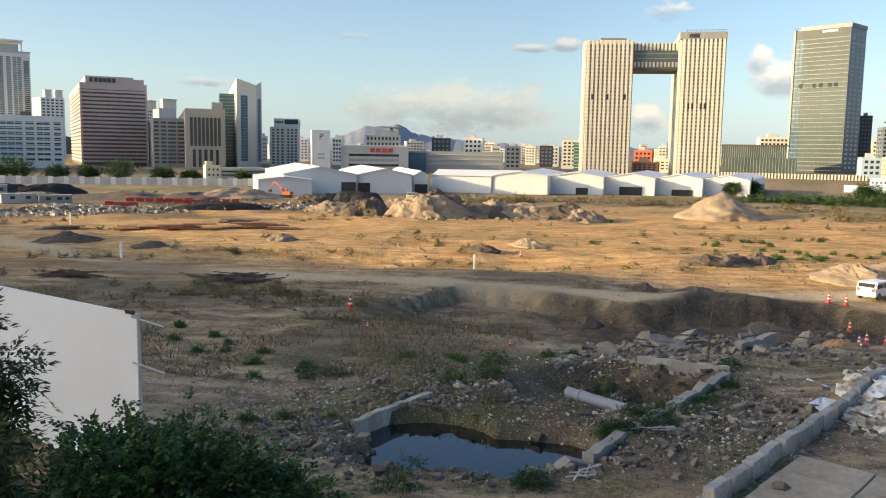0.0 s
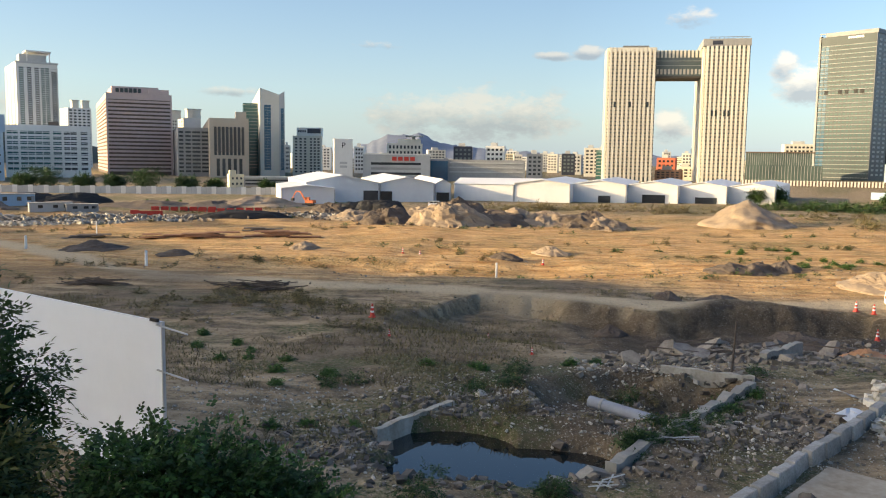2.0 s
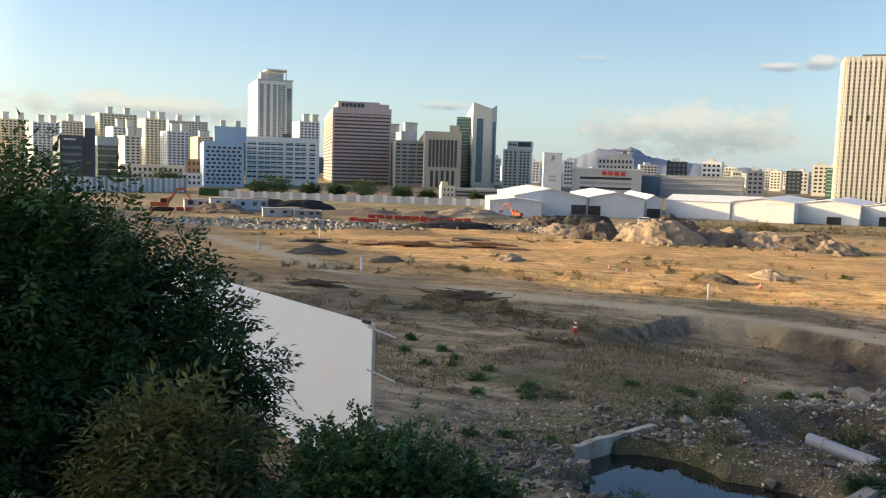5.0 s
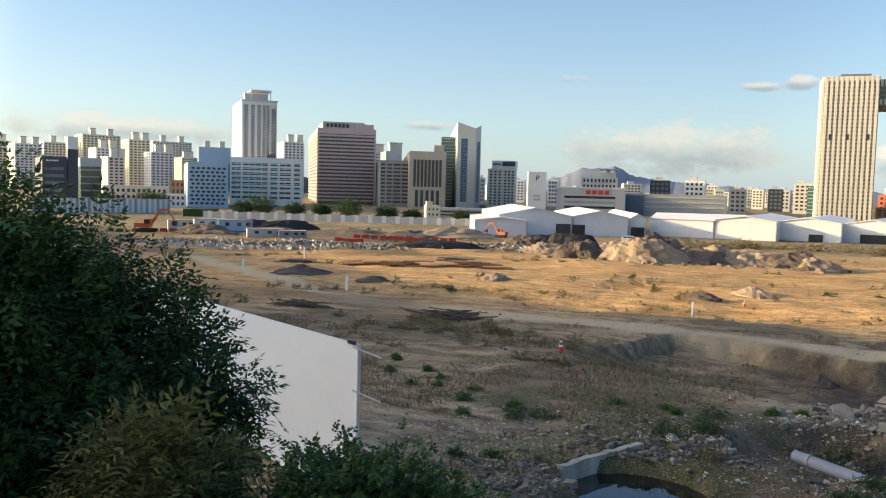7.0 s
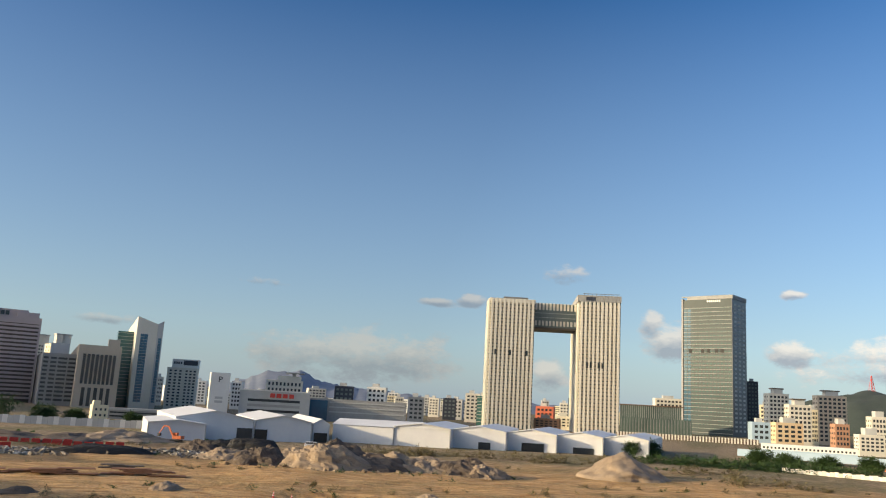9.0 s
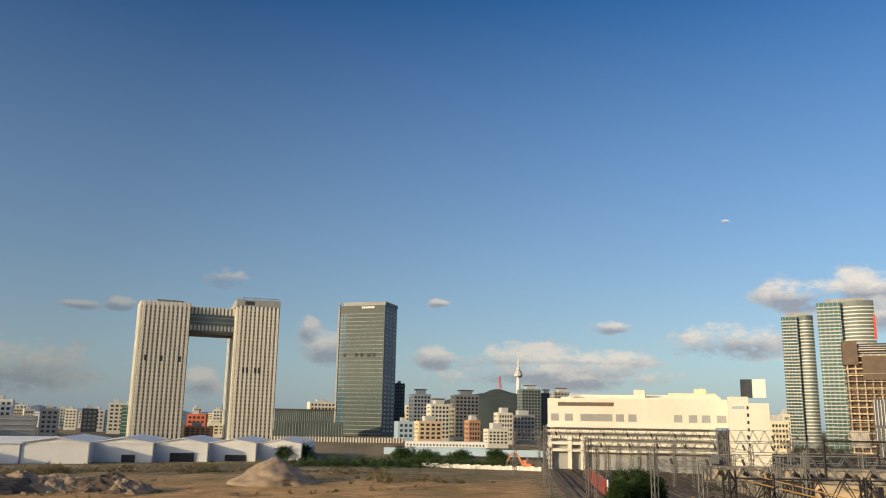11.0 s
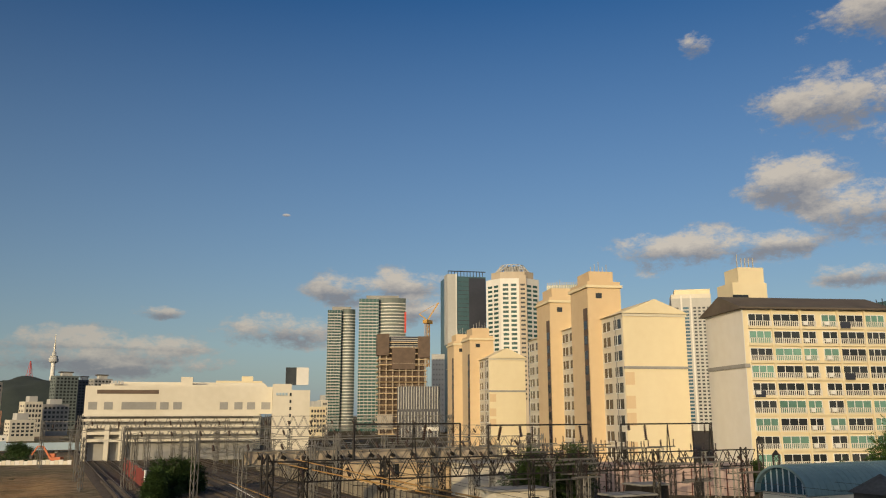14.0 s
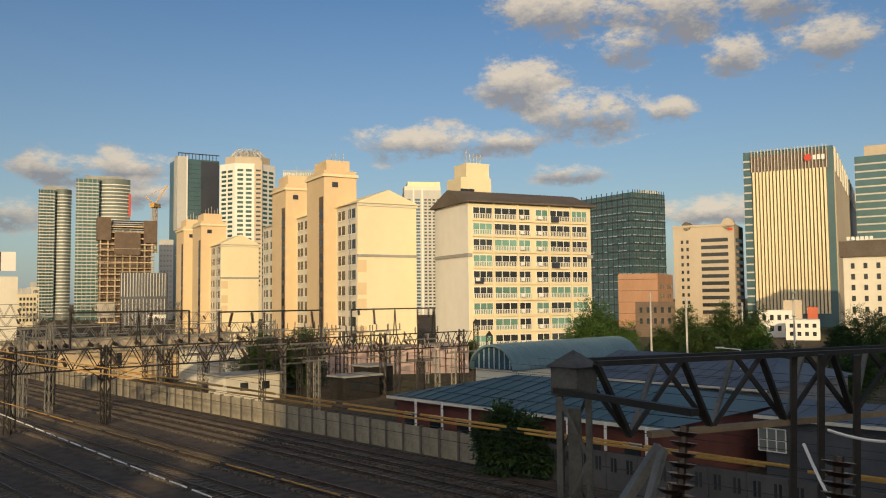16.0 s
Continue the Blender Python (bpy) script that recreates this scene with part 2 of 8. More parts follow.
SANDP = surface("gravelly_sand", (0.36, 0.275, 0.185), (0.22, 0.16, 0.105), 0.6, 0.95, bump=0.06, grain=12)
DIRTP = surface("dark_turned_soil", (0.13, 0.1, 0.075), (0.08, 0.06, 0.045), 0.6, 0.95, bump=0.08, grain=9)
RUST = surface("rusty_steel_sheet", (0.3, 0.13, 0.05), (0.16, 0.07, 0.035), 0.7, 0.85, grain=9)
TIMBER = surface("weathered_timber", (0.14, 0.1, 0.07), (0.08, 0.06, 0.045), 2.0, 0.9)
BARK = surface("bark", (0.1, 0.08, 0.06), (0.06, 0.05, 0.04), 3.0, 0.95, bump=0.02)
BLUEROOF = surface("blue_metal_roof", (0.04, 0.1, 0.105), (0.055, 0.125, 0.13), 0.4, 0.45, metal=0.2, streak=0.3)
GREYROOF = surface("grey_sheet_roof", (0.12, 0.14, 0.16), (0.075, 0.09, 0.11), 0.3, 0.5)
YELLOWC = surface("yellow_cable_sleeve", (0.55, 0.32, 0.08), (0.45, 0.25, 0.06), 2.0, 0.5)
CERAMIC = surface("brown_ceramic", (0.05, 0.028, 0.02), (0.035, 0.02, 0.016), 3.0, 0.3)
LEAF = foliage("dark_green_leaf", (0.034, 0.068, 0.019), (0.056, 0.098, 0.027))
LEAF_B = foliage("bright_green_leaf", (0.055, 0.12, 0.026), (0.09, 0.165, 0.04))
LEAF_Y = foliage("yellowing_leaf", (0.12, 0.13, 0.03), (0.2, 0.17, 0.05))
DRYG = foliage("dry_grass", (0.2, 0.15, 0.07), (0.12, 0.11, 0.045))
HILL = surface("wooded_hillside", (0.035, 0.05, 0.045), (0.05, 0.065, 0.055), 0.03, 1.0, grain=8, bump=0.5)
# distance haze is painted into this bluish base colour
FARHILL = surface("haze_tinted_rock_and_woods", (0.13, 0.165, 0.225), (0.2, 0.225, 0.275), 0.008, 1.0, grain=6)

# ---------------- building helpers ----------------


def part(name, bm, material, parent=None, label="", smooth=False, kind=""):
    """Links a bmesh as one mesh object, under a thing where one is given."""
    me = bpy.data.meshes.new(name)
    bm.to_mesh(me)
    bm.free()
    return linked(name, me, material, parent, label, smooth, kind)


def linked(name, me, material, parent=None, label="", smooth=False, kind=""):
    if material is not None and not me.materials:
        me.materials.append(material)
    if smooth:
        me.shade_smooth()
    ob = new(name, me)
    if parent is not None:
        ob.parent = parent
    return tagged(ob, label, kind=kind)


def bx(bm, x0, x1, y0, y1, z0, z1, m=None):
    """Adds a box."""
    vs = [bm.verts.new((x, y, z)) for z in (z0, z1) for y in (y0, y1) for x in (x0, x1)]
    for f in ((0, 2, 3, 1), (4, 5, 7, 6), (0, 1, 5, 4), (2, 6, 7, 3), (0, 4, 6, 2), (1, 3, 7, 5)):
        bm.faces.new([vs[i] for i in f])
    if m is not None:
        for v in vs:
            v.co = m @ v.co
    return vs


def box(*dims):
    bm = bmesh.new()
    bx(bm, *dims)
    return bm


def bar(bm, a, b, w, h=None):
    """Adds a square bar from a to b."""
    a, b = Vector(a), Vector(b)
    d = b - a
    m = Matrix.Translation(a) @ d.to_track_quat("Y", "Z").to_matrix().to_4x4()
    h = h or w
    bx(bm, -w / 2, w / 2, 0, d.length, -h / 2, h / 2, m)


def rod(bm, a, b, r, r2=None, seg=8):
    """Adds a round rod, tapered where r2 is given."""
    a, b = Vector(a), Vector(b)
    d = b - a
    m = Matrix.Translation((a + b) / 2) @ d.to_track_quat("Z", "Y").to_matrix().to_4x4()
    bmesh.ops.create_cone(bm, cap_ends=True, segments=seg, radius1=r, radius2=r if r2 is None else r2, depth=d.length, matrix=m)


def prism(bm, pts, z0, z1):
    """Adds an upright prism over the outline pts (counter-clockwise)."""
    lo = [bm.verts.new((p[0], p[1], z0)) for p in pts]
    hi = [bm.verts.new((p[0], p[1], z1)) for p in pts]
    k = len(pts)
    bm.faces.new(lo[::-1])
    bm.faces.new(hi)
    for i in range(k):
        bm.faces.new((lo[i], lo[(i + 1) % k], hi[(i + 1) % k], hi[i]))


def lathe(bm, ring, z_of, m, seg=12):
    """Adds a turned body: ring gives (radius, height) pairs."""
    rows = []
    for r, z in ring:
        rows.append([bm.verts.new(m @ Vector((r * math.cos(2 * math.pi * i / seg), r * math.sin(2 * math.pi * i / seg), z))) for i in range(seg)])
    for p, q in zip(rows, rows[1:]):
        for i in range(seg):
            bm.faces.new((p[i], p[(i + 1) % seg], q[(i + 1) % seg], q[i]))


def thing(name, m, label, category, group="", kind=""):
    e = new(name)
    e.matrix_world = m
    e.empty_display_size = 0.2
    return tagged(e, label, category, group, kind)


def text(words, size, parent, m, material, depth=0.05, name="lettering"):
    c = bpy.data.curves.new(name, "FONT")
    c.body, c.size, c.extrude, c.align_x, c.align_y = words, size, depth, "CENTER", "CENTER"
    c.materials.append(material)
    ob = new(name, c)
    ob.parent = parent
    ob.matrix_local = m
    return ob


def tube(bm, pts, r, seg=5):
    """Adds one unbroken round strand through pts."""
    prev = None
    for i, p in enumerate(pts):
        d = (pts[min(i + 1, len(pts) - 1)] - pts[max(i - 1, 0)]).normalized()
        s = d.cross(Vector((0, 0, 1))).normalized()
        t = s.cross(d)
        row = [bm.verts.new(p + s * r * math.cos(2 * math.pi * k / seg) + t * r * math.sin(2 * math.pi * k / seg)) for k in range(seg)]
        if prev:
            for k in range(seg):
                bm.faces.new((prev[k], prev[(k + 1) % seg], row[(k + 1) % seg], row[k]))
        prev = row

# ---------------- the city ----------------


def frame_from(az0, az1, d, turn=0.0, azs=None, dep=20.0):
    """Plan of a block seen from the eye: its front runs from az0 (at distance d) to az1, the far end turned away by turn degrees;
    azs: how far its visible side reaches."""
    mid = (az0 + az1) / 2
    a = plan(az0, d)
    xd = heading(mid + 90 - turn)

    def reach(p, v, az):
        h = heading(az)
        return -(p.x * h.y - p.y * h.x) / (v.x * h.y - v.y * h.x)
    w = reach(a, xd, az1)
    yd = heading(mid - turn)
    if azs is not None:
        dep = reach(a + xd * w if azs > az1 else a, yd, azs)
    return a, mid + 90 - turn, w, dep


def block(name, label, category, a, azx, w, dep, h, wall, z0=0.0, body="wall", group=""):
    m = Matrix.Translation((a.x, a.y, z0)) @ Matrix.Rotation(radians(90 - azx), 4, "Z")
    e = thing(name, m, label, category, group)
    if wall is not None:
        part(body, box(0, w, 0, dep, 0, h), wall, e)
    return {"e": e, "w": w, "d": dep, "h": h}


def seen(name, label, category, az0, az1, d, el, wall, turn=0.0, azs=None, dep=20.0, z0=0.0, group=""):
    a, azx, w, dp = frame_from(az0, az1, d, turn, azs, dep)
    return block(name, label, category, a, azx, w, dp, rise(d, el) - z0, wall, z0, group=group)


def on_face(b, face, u0, u1, z0, z1, y0, y1):
    """Box bounds on a face (F front, L left, R right side): u along it, y0..y1 outwards."""
    if face == "F":
        return (u0, u1, -y1, -y0, z0, z1)
    if face == "L":
        return (-y1, -y0, u0, u1, z0, z1)
    return (b["w"] + y0, b["w"] + y1, u0, u1, z0, z1)


def windows(b, face, u0, u1, z0, z1, nu, nz, fu, fz, mat, proud=0.08, name="window", single=90, skip=0.0, seed=1):
    """A grid of window panes on a face; each is an object of its own where there are few of them."""
    du, dz = (u1 - u0) / nu, (z1 - z0) / nz
    rnd = random.Random(seed)
    cells = [(i, j) for j in range(nz) for i in range(nu) if rnd.random() >= skip]
    if len(cells) <= single:
        bm = bmesh.new()
        bx(bm, *on_face({"w": 0}, face, -du * fu / 2, du * fu / 2, -dz * fz / 2, dz * fz / 2, -0.05, proud))
        me = bpy.data.meshes.new(name)
        bm.to_mesh(me)
        bm.free()
        for i, j in cells:
            o = linked(name, me, mat, b["e"])
            u, z = u0 + du * (i + 0.5), z0 + dz * (j + 0.5)
            o.location = {"F": (u, 0, z), "L": (0, u, z), "R": (b["w"], u, z)}[face]
    else:
        bm = bmesh.new()
        for i, j in cells:
            u, z = u0 + du * (i + 0.5), z0 + dz * (j + 0.5)
            bx(bm, *on_face(b, face, u - du * fu / 2, u + du * fu / 2, z - dz * fz / 2, z + dz * fz / 2, -0.05, proud))
        part(name, bm, mat, b["e"], kind="stuff")


def strips(b, face, u0, u1, z0, z1, n, f, mat, proud=0.25, name="spandrel", upright=False):
    """n parallel strips on a face: floors' bands, or fins where upright."""
    for i in range(n):
        if upright:
            s = (u1 - u0) / n
            c = u0 + s * (i + 0.5)
            q = on_face(b, face, c - s * f / 2, c + s * f / 2, z0, z1, -0.05, proud)
        else:
            s = (z1 - z0) / n
            c = z0 + s * (i + 0.5)
            q = on_face(b, face, u0, u1, c - s * f / 2, c + s * f / 2, -0.05, proud)
        part(name, box(*q), mat, b["e"])


def roofbox(b, x0, x1, y0, y1, h, mat, name="roof_plant", z=None):
    z = b["h"] if z is None else z
    return part(name, box(x0, x1, y0, y1, z, z + h), mat, b["e"])


def bars_sign(b, x0, x1, z, size, mat, n=6, y=-0.3, name="sign"):
    """A sign whose lettering is shown as plain bars."""
    s = (x1 - x0) / n
    bm = bmesh.new()
    for i in range(n):
        bx(bm, x0 + s * (i + 0.12), x0 + s * (i + 0.88), y - 0.15, y, z, z + size)
    part(name, bm, mat, b["e"])


# -- far apartment estate and hill on the west side --
hb = bmesh.new()
bmesh.ops.create_grid(hb, x_segments=40, y_segments=24, size=0.5)
for v in hb.verts:
    x, y = v.co.x * 2, v.co.y * 2
    r = max(0.0, 1 - x * x - y * y)
    v.co = Vector((x * 320, y * 200, r ** 0.8 * 58 + noise.noise((x * 7, y * 7, 0)) * 6 * r))
o = part("wooded_hill", hb, HILL, smooth=True)
o.matrix_world = Matrix.Translation(plan(-33.5, 1500, -2)) @ Matrix.Rotation(radians(33), 4, "Z")
tagged(o, "low wooded hill behind the apartment estate", "hill", kind="structure")

EST = [(-47, -44.4, 980, 2.5), (-44.2, -42.4, 1050, 2.3), (-42.2, -40.7, 1000, 2.2), (-40.6, -38.7, 1100, 2.35), (-38.4, -36.15, 1080, 2.95),
       (-37.6, -36.3, 900, 2.15), (-36.9, -35.9, 840, 1.6), (-35.65, -34.35, 960, 2.75), (-34.3, -32.9, 880, 2.0), (-34.2, -31.75, 1150, 2.7),
       (-32.4, -31.7, 1100, 1.7), (-25.75, -24.4, 900, 3.0), (-19.7, -19.2, 800, 2.5), (-18.7, -17.9, 700, 2.55)]
for k, (a0, a1, d, el) in enumerate(EST):
    b = seen("apartment_tower", "cream high-rise apartment slab with stair towers on its roof", "apartment building", a0, a1, d, el,
             (IVORY, CREAM, WHITE)[k % 3], turn=14, azs=a0 - 0.45, group="far apartment estate")
    n = max(3, int(b["w"] / 4))
    nz = int(b["h"] / 3)
    windows(b, "F", 0.6, b["w"] - 0.6, 2, b["h"] - 1, n, nz, 0.6, 0.5, DARKW, single=0)
    windows(b, "L", 1, b["d"] - 1, 2, b["h"] - 1, 3, nz, 0.3, 0.4, DARKW, single=0)
    for q in (0.22, 0.68):
        roofbox(b, b["w"] * q, b["w"] * q + 6, 2, 9, 7, IVORY, "stair_tower")
        roofbox(b, b["w"] * q - 0.6, b["w"] * q + 6.6, 1.4, 9.6, 0.8, LGREY, "roof_cap", b["h"] + 7)

b = seen("office_block", "navy panelled office block with lit window strips", "office building", -40.7, -39.3, 430, 1.45, STEELB, turn=6, azs=-41.1)
strips(b, "F", 1.2, b["w"] - 1.4, 2, b["h"] - 4, 5, 0.42, GLASS_S, 0.1, "window_strip")
bars_sign(b, 1.5, 7.0, b["h"] - 2.2, 0.7, WHITEP, 5)
b = seen("office_tower", "narrow navy stair tower with a white box on top", "office building", -39.25, -38.66, 432, 1.95, STEELB, turn=4, dep=14)
roofbox(b, 0, b["w"], 0, 12, 6, WHITE, "white_box")
b = seen("office_block", "grey-green glazed office block with pale top storey", "office building", -38.5, -37.3, 470, 0.9, GLASS_G, turn=8, azs=-38.8)
strips(b, "F", 0, b["w"], 1, b["h"], 5, 0.2, GREY, 0.2)
roofbox(b, -0.3, b["w"] + 0.3, -0.3, 12, 4.5, LGREY, "top_storey")
b = seen("parking_tower", "pale cream low commercial row with flat roof", "building", -37.2, -33.2, 520, -0.25, IVORY, dep=20)
windows(b, "F", 1, b["w"] - 1, 1, b["h"] - 1, 12, 2, 0.5, 0.5, DARKW)
b = seen("shop_house", "white small shop house with dark windows", "house", -33.7, -32.1, 400, -0.75, WHITE, dep=12)
windows(b, "F", 0.5, b["w"] - 0.5, 0.6, b["h"] - 0.4, 5, 2, 0.5, 0.5, DARKW)
b = seen("brick_house", "orange brick house among low roofs", "house", -33.1, -31.9, 480, 0.2, BRICK, dep=12)
windows(b, "F", 0.5, b["w"] - 0.5, 5, b["h"] - 0.6, 4, 2, 0.4, 0.5, DARKW)

b = seen("office_block", "pale blue panelled office block with staggered windows", "office building", -32.0, -29.4, 415, 1.42, SKYB, turn=3, azs=-32.25)
for j in range(10):
    z = 1.5 + j * (b["h"] - 3) / 10
    for i in range(7):
        q = 1.0 + i * (b["w"] - 2) / 7 + (0.7 if j % 2 else 0)
        part("window", box(q, q + 1.5, -0.08, 0.05, z, z + 1.0), DARKW, b["e"])
roofbox(b, 5, b["w"] + 1.2, 3, 12, 7.5, SKYB, "roof_storey")
for q in (8, 15):
    roofbox(b, q, q + 2.4, 4, 6.5, 10.5, IVORY, "roof_tower")

# -- white tower with its podium --
b = seen("residential_tower", "tall white residential tower with grey window bays", "tower block", -28.55, -26.25, 520, 5.7, WHITE, turn=8, azs=-29.15)
n = 29
windows(b, "F", b["w"] * 0.04, b["w"] * 0.2, 26, b["h"] - 3, 1, n, 0.7, 0.6, GLASS_G)
windows(b, "F", b["w"] * 0.24, b["w"] * 0.38, 26, b["h"] - 3, 1, n, 0.75, 0.6, DARKW)
windows(b, "L", 2, b["d"] - 2, 26, b["h"] - 3, 3, n, 0.5, 0.5, DARKW)
windows(b, "F", b["w"] * 0.42, b["w"] * 0.56, 26, b["h"] - 3, 1, n, 0.75, 0.55, DARKW)
windows(b, "F", b["w"] * 0.58, b["w"] * 0.8, 26, b["h"] - 3, 2, n, 0.8, 0.66, GLASS_G)
windows(b, "F", b["w"] * 0.83, b["w"] * 0.99, 26, b["h"] - 5, 1, n, 0.8, 0.6, DARKW)
strips(b, "F", b["w"] * 0.58, b["w"] * 1.0, 26, b["h"] - 3, n, 0.14, LGREY, 0.5, "balcony_slab")
roofbox(b, 2, b["w"] * 0.75, 2, 12, 4, LGREY)
roofbox(b, 5, b["w"] * 0.85, -1, 13, 0.8, WHITE, "roof_canopy", b["h"] + 5.2)
for q in (5.4, b["w"] * 0.8):
    roofbox(b, q, q + 0.6, 0, 0.6, 5.2, WHITE, "canopy_post")
strips(b, "F", -0.3, b["w"] * 1.02, b["h"] - 1.6, b["h"] + 0.4, 1, 0.5, LGREY, 0.6, "parapet")
b = seen("office_block", "white podium block with rows of greenish windows", "office building", -29.3, -24.5, 480, 1.85, WHITE, turn=-2, dep=18)
for (p, q, k) in ((0.02, 0.15, 2), (0.17, 0.52, 4), (0.55, 0.66, 1), (0.68, 0.84, 2), (0.88, 0.97, 1)):
    windows(b, "F", b["w"] * p, b["w"] * q, 3, b["h"] - 2.5, k, 8, 0.9, 0.55, GLASS_G if p < 0.6 else DARKW)
strips(b, "F", 0, b["w"], 2.4, b["h"] - 2.2, 8, 0.12, WHITE, 0.3, "floor_band")
roofbox(b, b["w"] * 0.5, b["w"] * 0.62, 6, 14, 2.2, DROOF, "roof_garden")

# -- banded office block --
b = seen("office_block", "pink granite office block with dark ribbon windows", "office building", -23.45, -19.6, 560, 3.9, BROWN, turn=5, azs=-24.05)
h = b["h"]
for j in range(19):
    z = 2 + j * (h - 4) / 19
    part("spandrel", box(-0.5, b["w"] + 0.5, -0.5, b["d"] + 0.5, z, z + (h - 4) / 19 * 0.55), PINK, b["e"])
part("parapet", box(-0.6, b["w"] + 0.6, -0.6, b["d"] + 0.6, h - 2.6, h + 1.2), PINK, b["e"])
for q in (-0.65, b["w"] - 0.35):
    part("corner_pier", box(q, q + 1.0, -0.65, 1.0, 0, h), PINK, b["e"])
roofbox(b, 3, b["w"] * 0.82, 4, b["d"] - 3, 4.5, PINK, "penthouse", h + 1.2)
roofbox(b, b["w"] * 0.66, b["w"] * 0.98, 2, b["d"] - 3, 3.2, PINK, "penthouse", h + 1.2)
bars_sign(b, 5, b["w"] * 0.55, h + 2.0, 2.6, DARKW, 6, 3.6)

b = seen("office_block", "grey concrete office block with ribbon windows", "office building", -19.2, -17.05, 520, 1.95, GREY, turn=4, azs=-19.5)
for (p, q) in ((0.03, 0.16), (0.22, 0.38), (0.42, 0.66), (0.7, 0.9)):
    windows(b, "F", b["w"] * p, b["w"] * q, 2, b["h"] - 1.6, 1, 11, 1.0, 0.5, DARKW)
roofbox(b, b["w"] * 0.2, b["w"] * 0.7, 5, 12, 6, LGREY)
b = seen("office_block", "tan stone office block with tall dark window slots", "office building", -17.2, -14.65, 500, 2.62, TAN, turn=3, azs=-17.75)
w, h = b["w"], b["h"]
strips(b, "F", w * 0.1, w * 0.9, 13, h - 5, 8, 0.66, DARKW, 0.12, "window_slot", True)
for j in range(12):
    z = 15 + j * (h - 20) / 12
    part("sill", box(w * 0.12, w * 0.88, -0.18, 0, z, z + 0.3), BROWN, b["e"])
strips(b, "F", w * 0.14, w * 0.86, 1, 11, 5, 0.55, DARKW, 0.12, "ground_window", True)
windows(b, "L", 2, b["d"] - 2, h - 14, h - 6, 3, 2, 0.35, 0.4, DARKW)
roofbox(b, w * 0.68, w * 0.95, 3, 10, 4, TAN)

# -- wedge-topped blue and white tower --
b = seen("office_tower", "white tower with a blue glass strip and slanting top", "office building", -13.9, -12.28, 540, 4.0, None, turn=4, azs=-14.4)
w, h, dp = b["w"], b["h"], b["d"]
bm = bmesh.new()
lo = [bm.verts.new(p) for p in ((0, 0, 0), (w * 0.78, 0, 0), (w * 0.78, dp, 0), (0, dp, 0))]
hi = [bm.verts.new(p) for p in ((0, 0, h + 6.5), (w * 0.78, 0, h + 2.6), (w * 0.78, dp, h + 2.6), (0, dp, h + 4))]
bm.faces.new(hi)
for i in range(4):
    bm.faces.new((lo[i], lo[(i + 1) % 4], hi[(i + 1) % 4], hi[i]))
part("wall", bm, IVORY, b["e"])
bm = bmesh.new()
lo = [bm.verts.new(p) for p in ((w * 0.782, -0.4, 0), (w, -0.4, 0), (w, dp, 0), (w * 0.782, dp, 0))]
hi = [bm.verts.new(p) for p in ((w * 0.782, -0.4, h + 2.6), (w, -0.4, h + 4.8), (w, dp, h + 4.8), (w * 0.782, dp, h + 2.6))]
bm.faces.new(hi)
for i in range(4):
    bm.faces.new((lo[i], lo[(i + 1) % 4], hi[(i + 1) % 4], hi[i]))
part("side_wing", bm, LGREY, b["e"])
windows(b, "F", w * 0.16, w * 0.44, 4, h - 4, 2, 24, 0.98, 0.93, GLASS_B)
windows(b, "F", w * 0.84, w * 0.96, 4, h - 6, 1, 24, 1.0, 0.93, GLASS_B, proud=0.5)
windows(b, "L", 2, dp - 2, h * 0.72, h - 2, 2, 5, 0.22, 0.25, DARKW)
b = seen("office_block", "teal glass office block beside the white tower", "office building", -15.0, -13.9, 565, 3.65, GLASS_G, turn=3, dep=16)
strips(b, "F", 0, b["w"], 4, b["h"], 20, 0.1, LGREY, 0.15)

b = seen("low_house", "sunlit yellow house with a stepped roof", "house", -15.95, -15.0, 330, -1.1, CREAM, turn=10, azs=-16.1)
windows(b, "F", 0.5, b["w"] - 0.3, 0.5, b["h"] - 0.5, 3, 2, 0.4, 0.4, DARKW)
part("roof_storey", box(0.2, 2.6, 0, 3, b["h"], b["h"] + 1.6), CREAM, b["e"])
b = seen("low_block", "long low concrete block with a dark window line", "building", -15.0, -11.5, 345, -1.25, GREY, dep=14)
strips(b, "F", 0.5, b["w"] - 0.5, 0.4, b["h"] - 0.8, 2, 0.4, DARKW, 0.1, "window_strip")
strips(b, "F", -0.2, b["w"] + 0.2, b["h"] - 0.7, b["h"] + 0.2, 1, 0.9, LGREY, 0.4, "parapet")

b = seen("office_block", "cream office block with a blue sign box on top", "office building", -11.75, -9.85, 560, 1.55, IVORY, turn=-12, azs=-9.75)
w, h = b["w"], b["h"]
windows(b, "F", 0.8, w * 0.52, 2, h - 1, 3, 12, 0.5, 0.5, DARKW)
windows(b, "F", w * 0.58, w - 0.4, 2, h - 1, 3, 12, 0.55, 0.5, DARKW)
roofbox(b, w * 0.12, w * 0.98, 2, 9, 5.5, WHITE, "sign_box")
part("blue_panel", box(w * 0.5, w * 0.97, 1.8, 2, h + 1.8, h + 4.8), STEELB, b["e"])
bars_sign(b, w * 0.16, w * 0.46, h + 2.4, 1.4, STEELB, 4, 1.95)

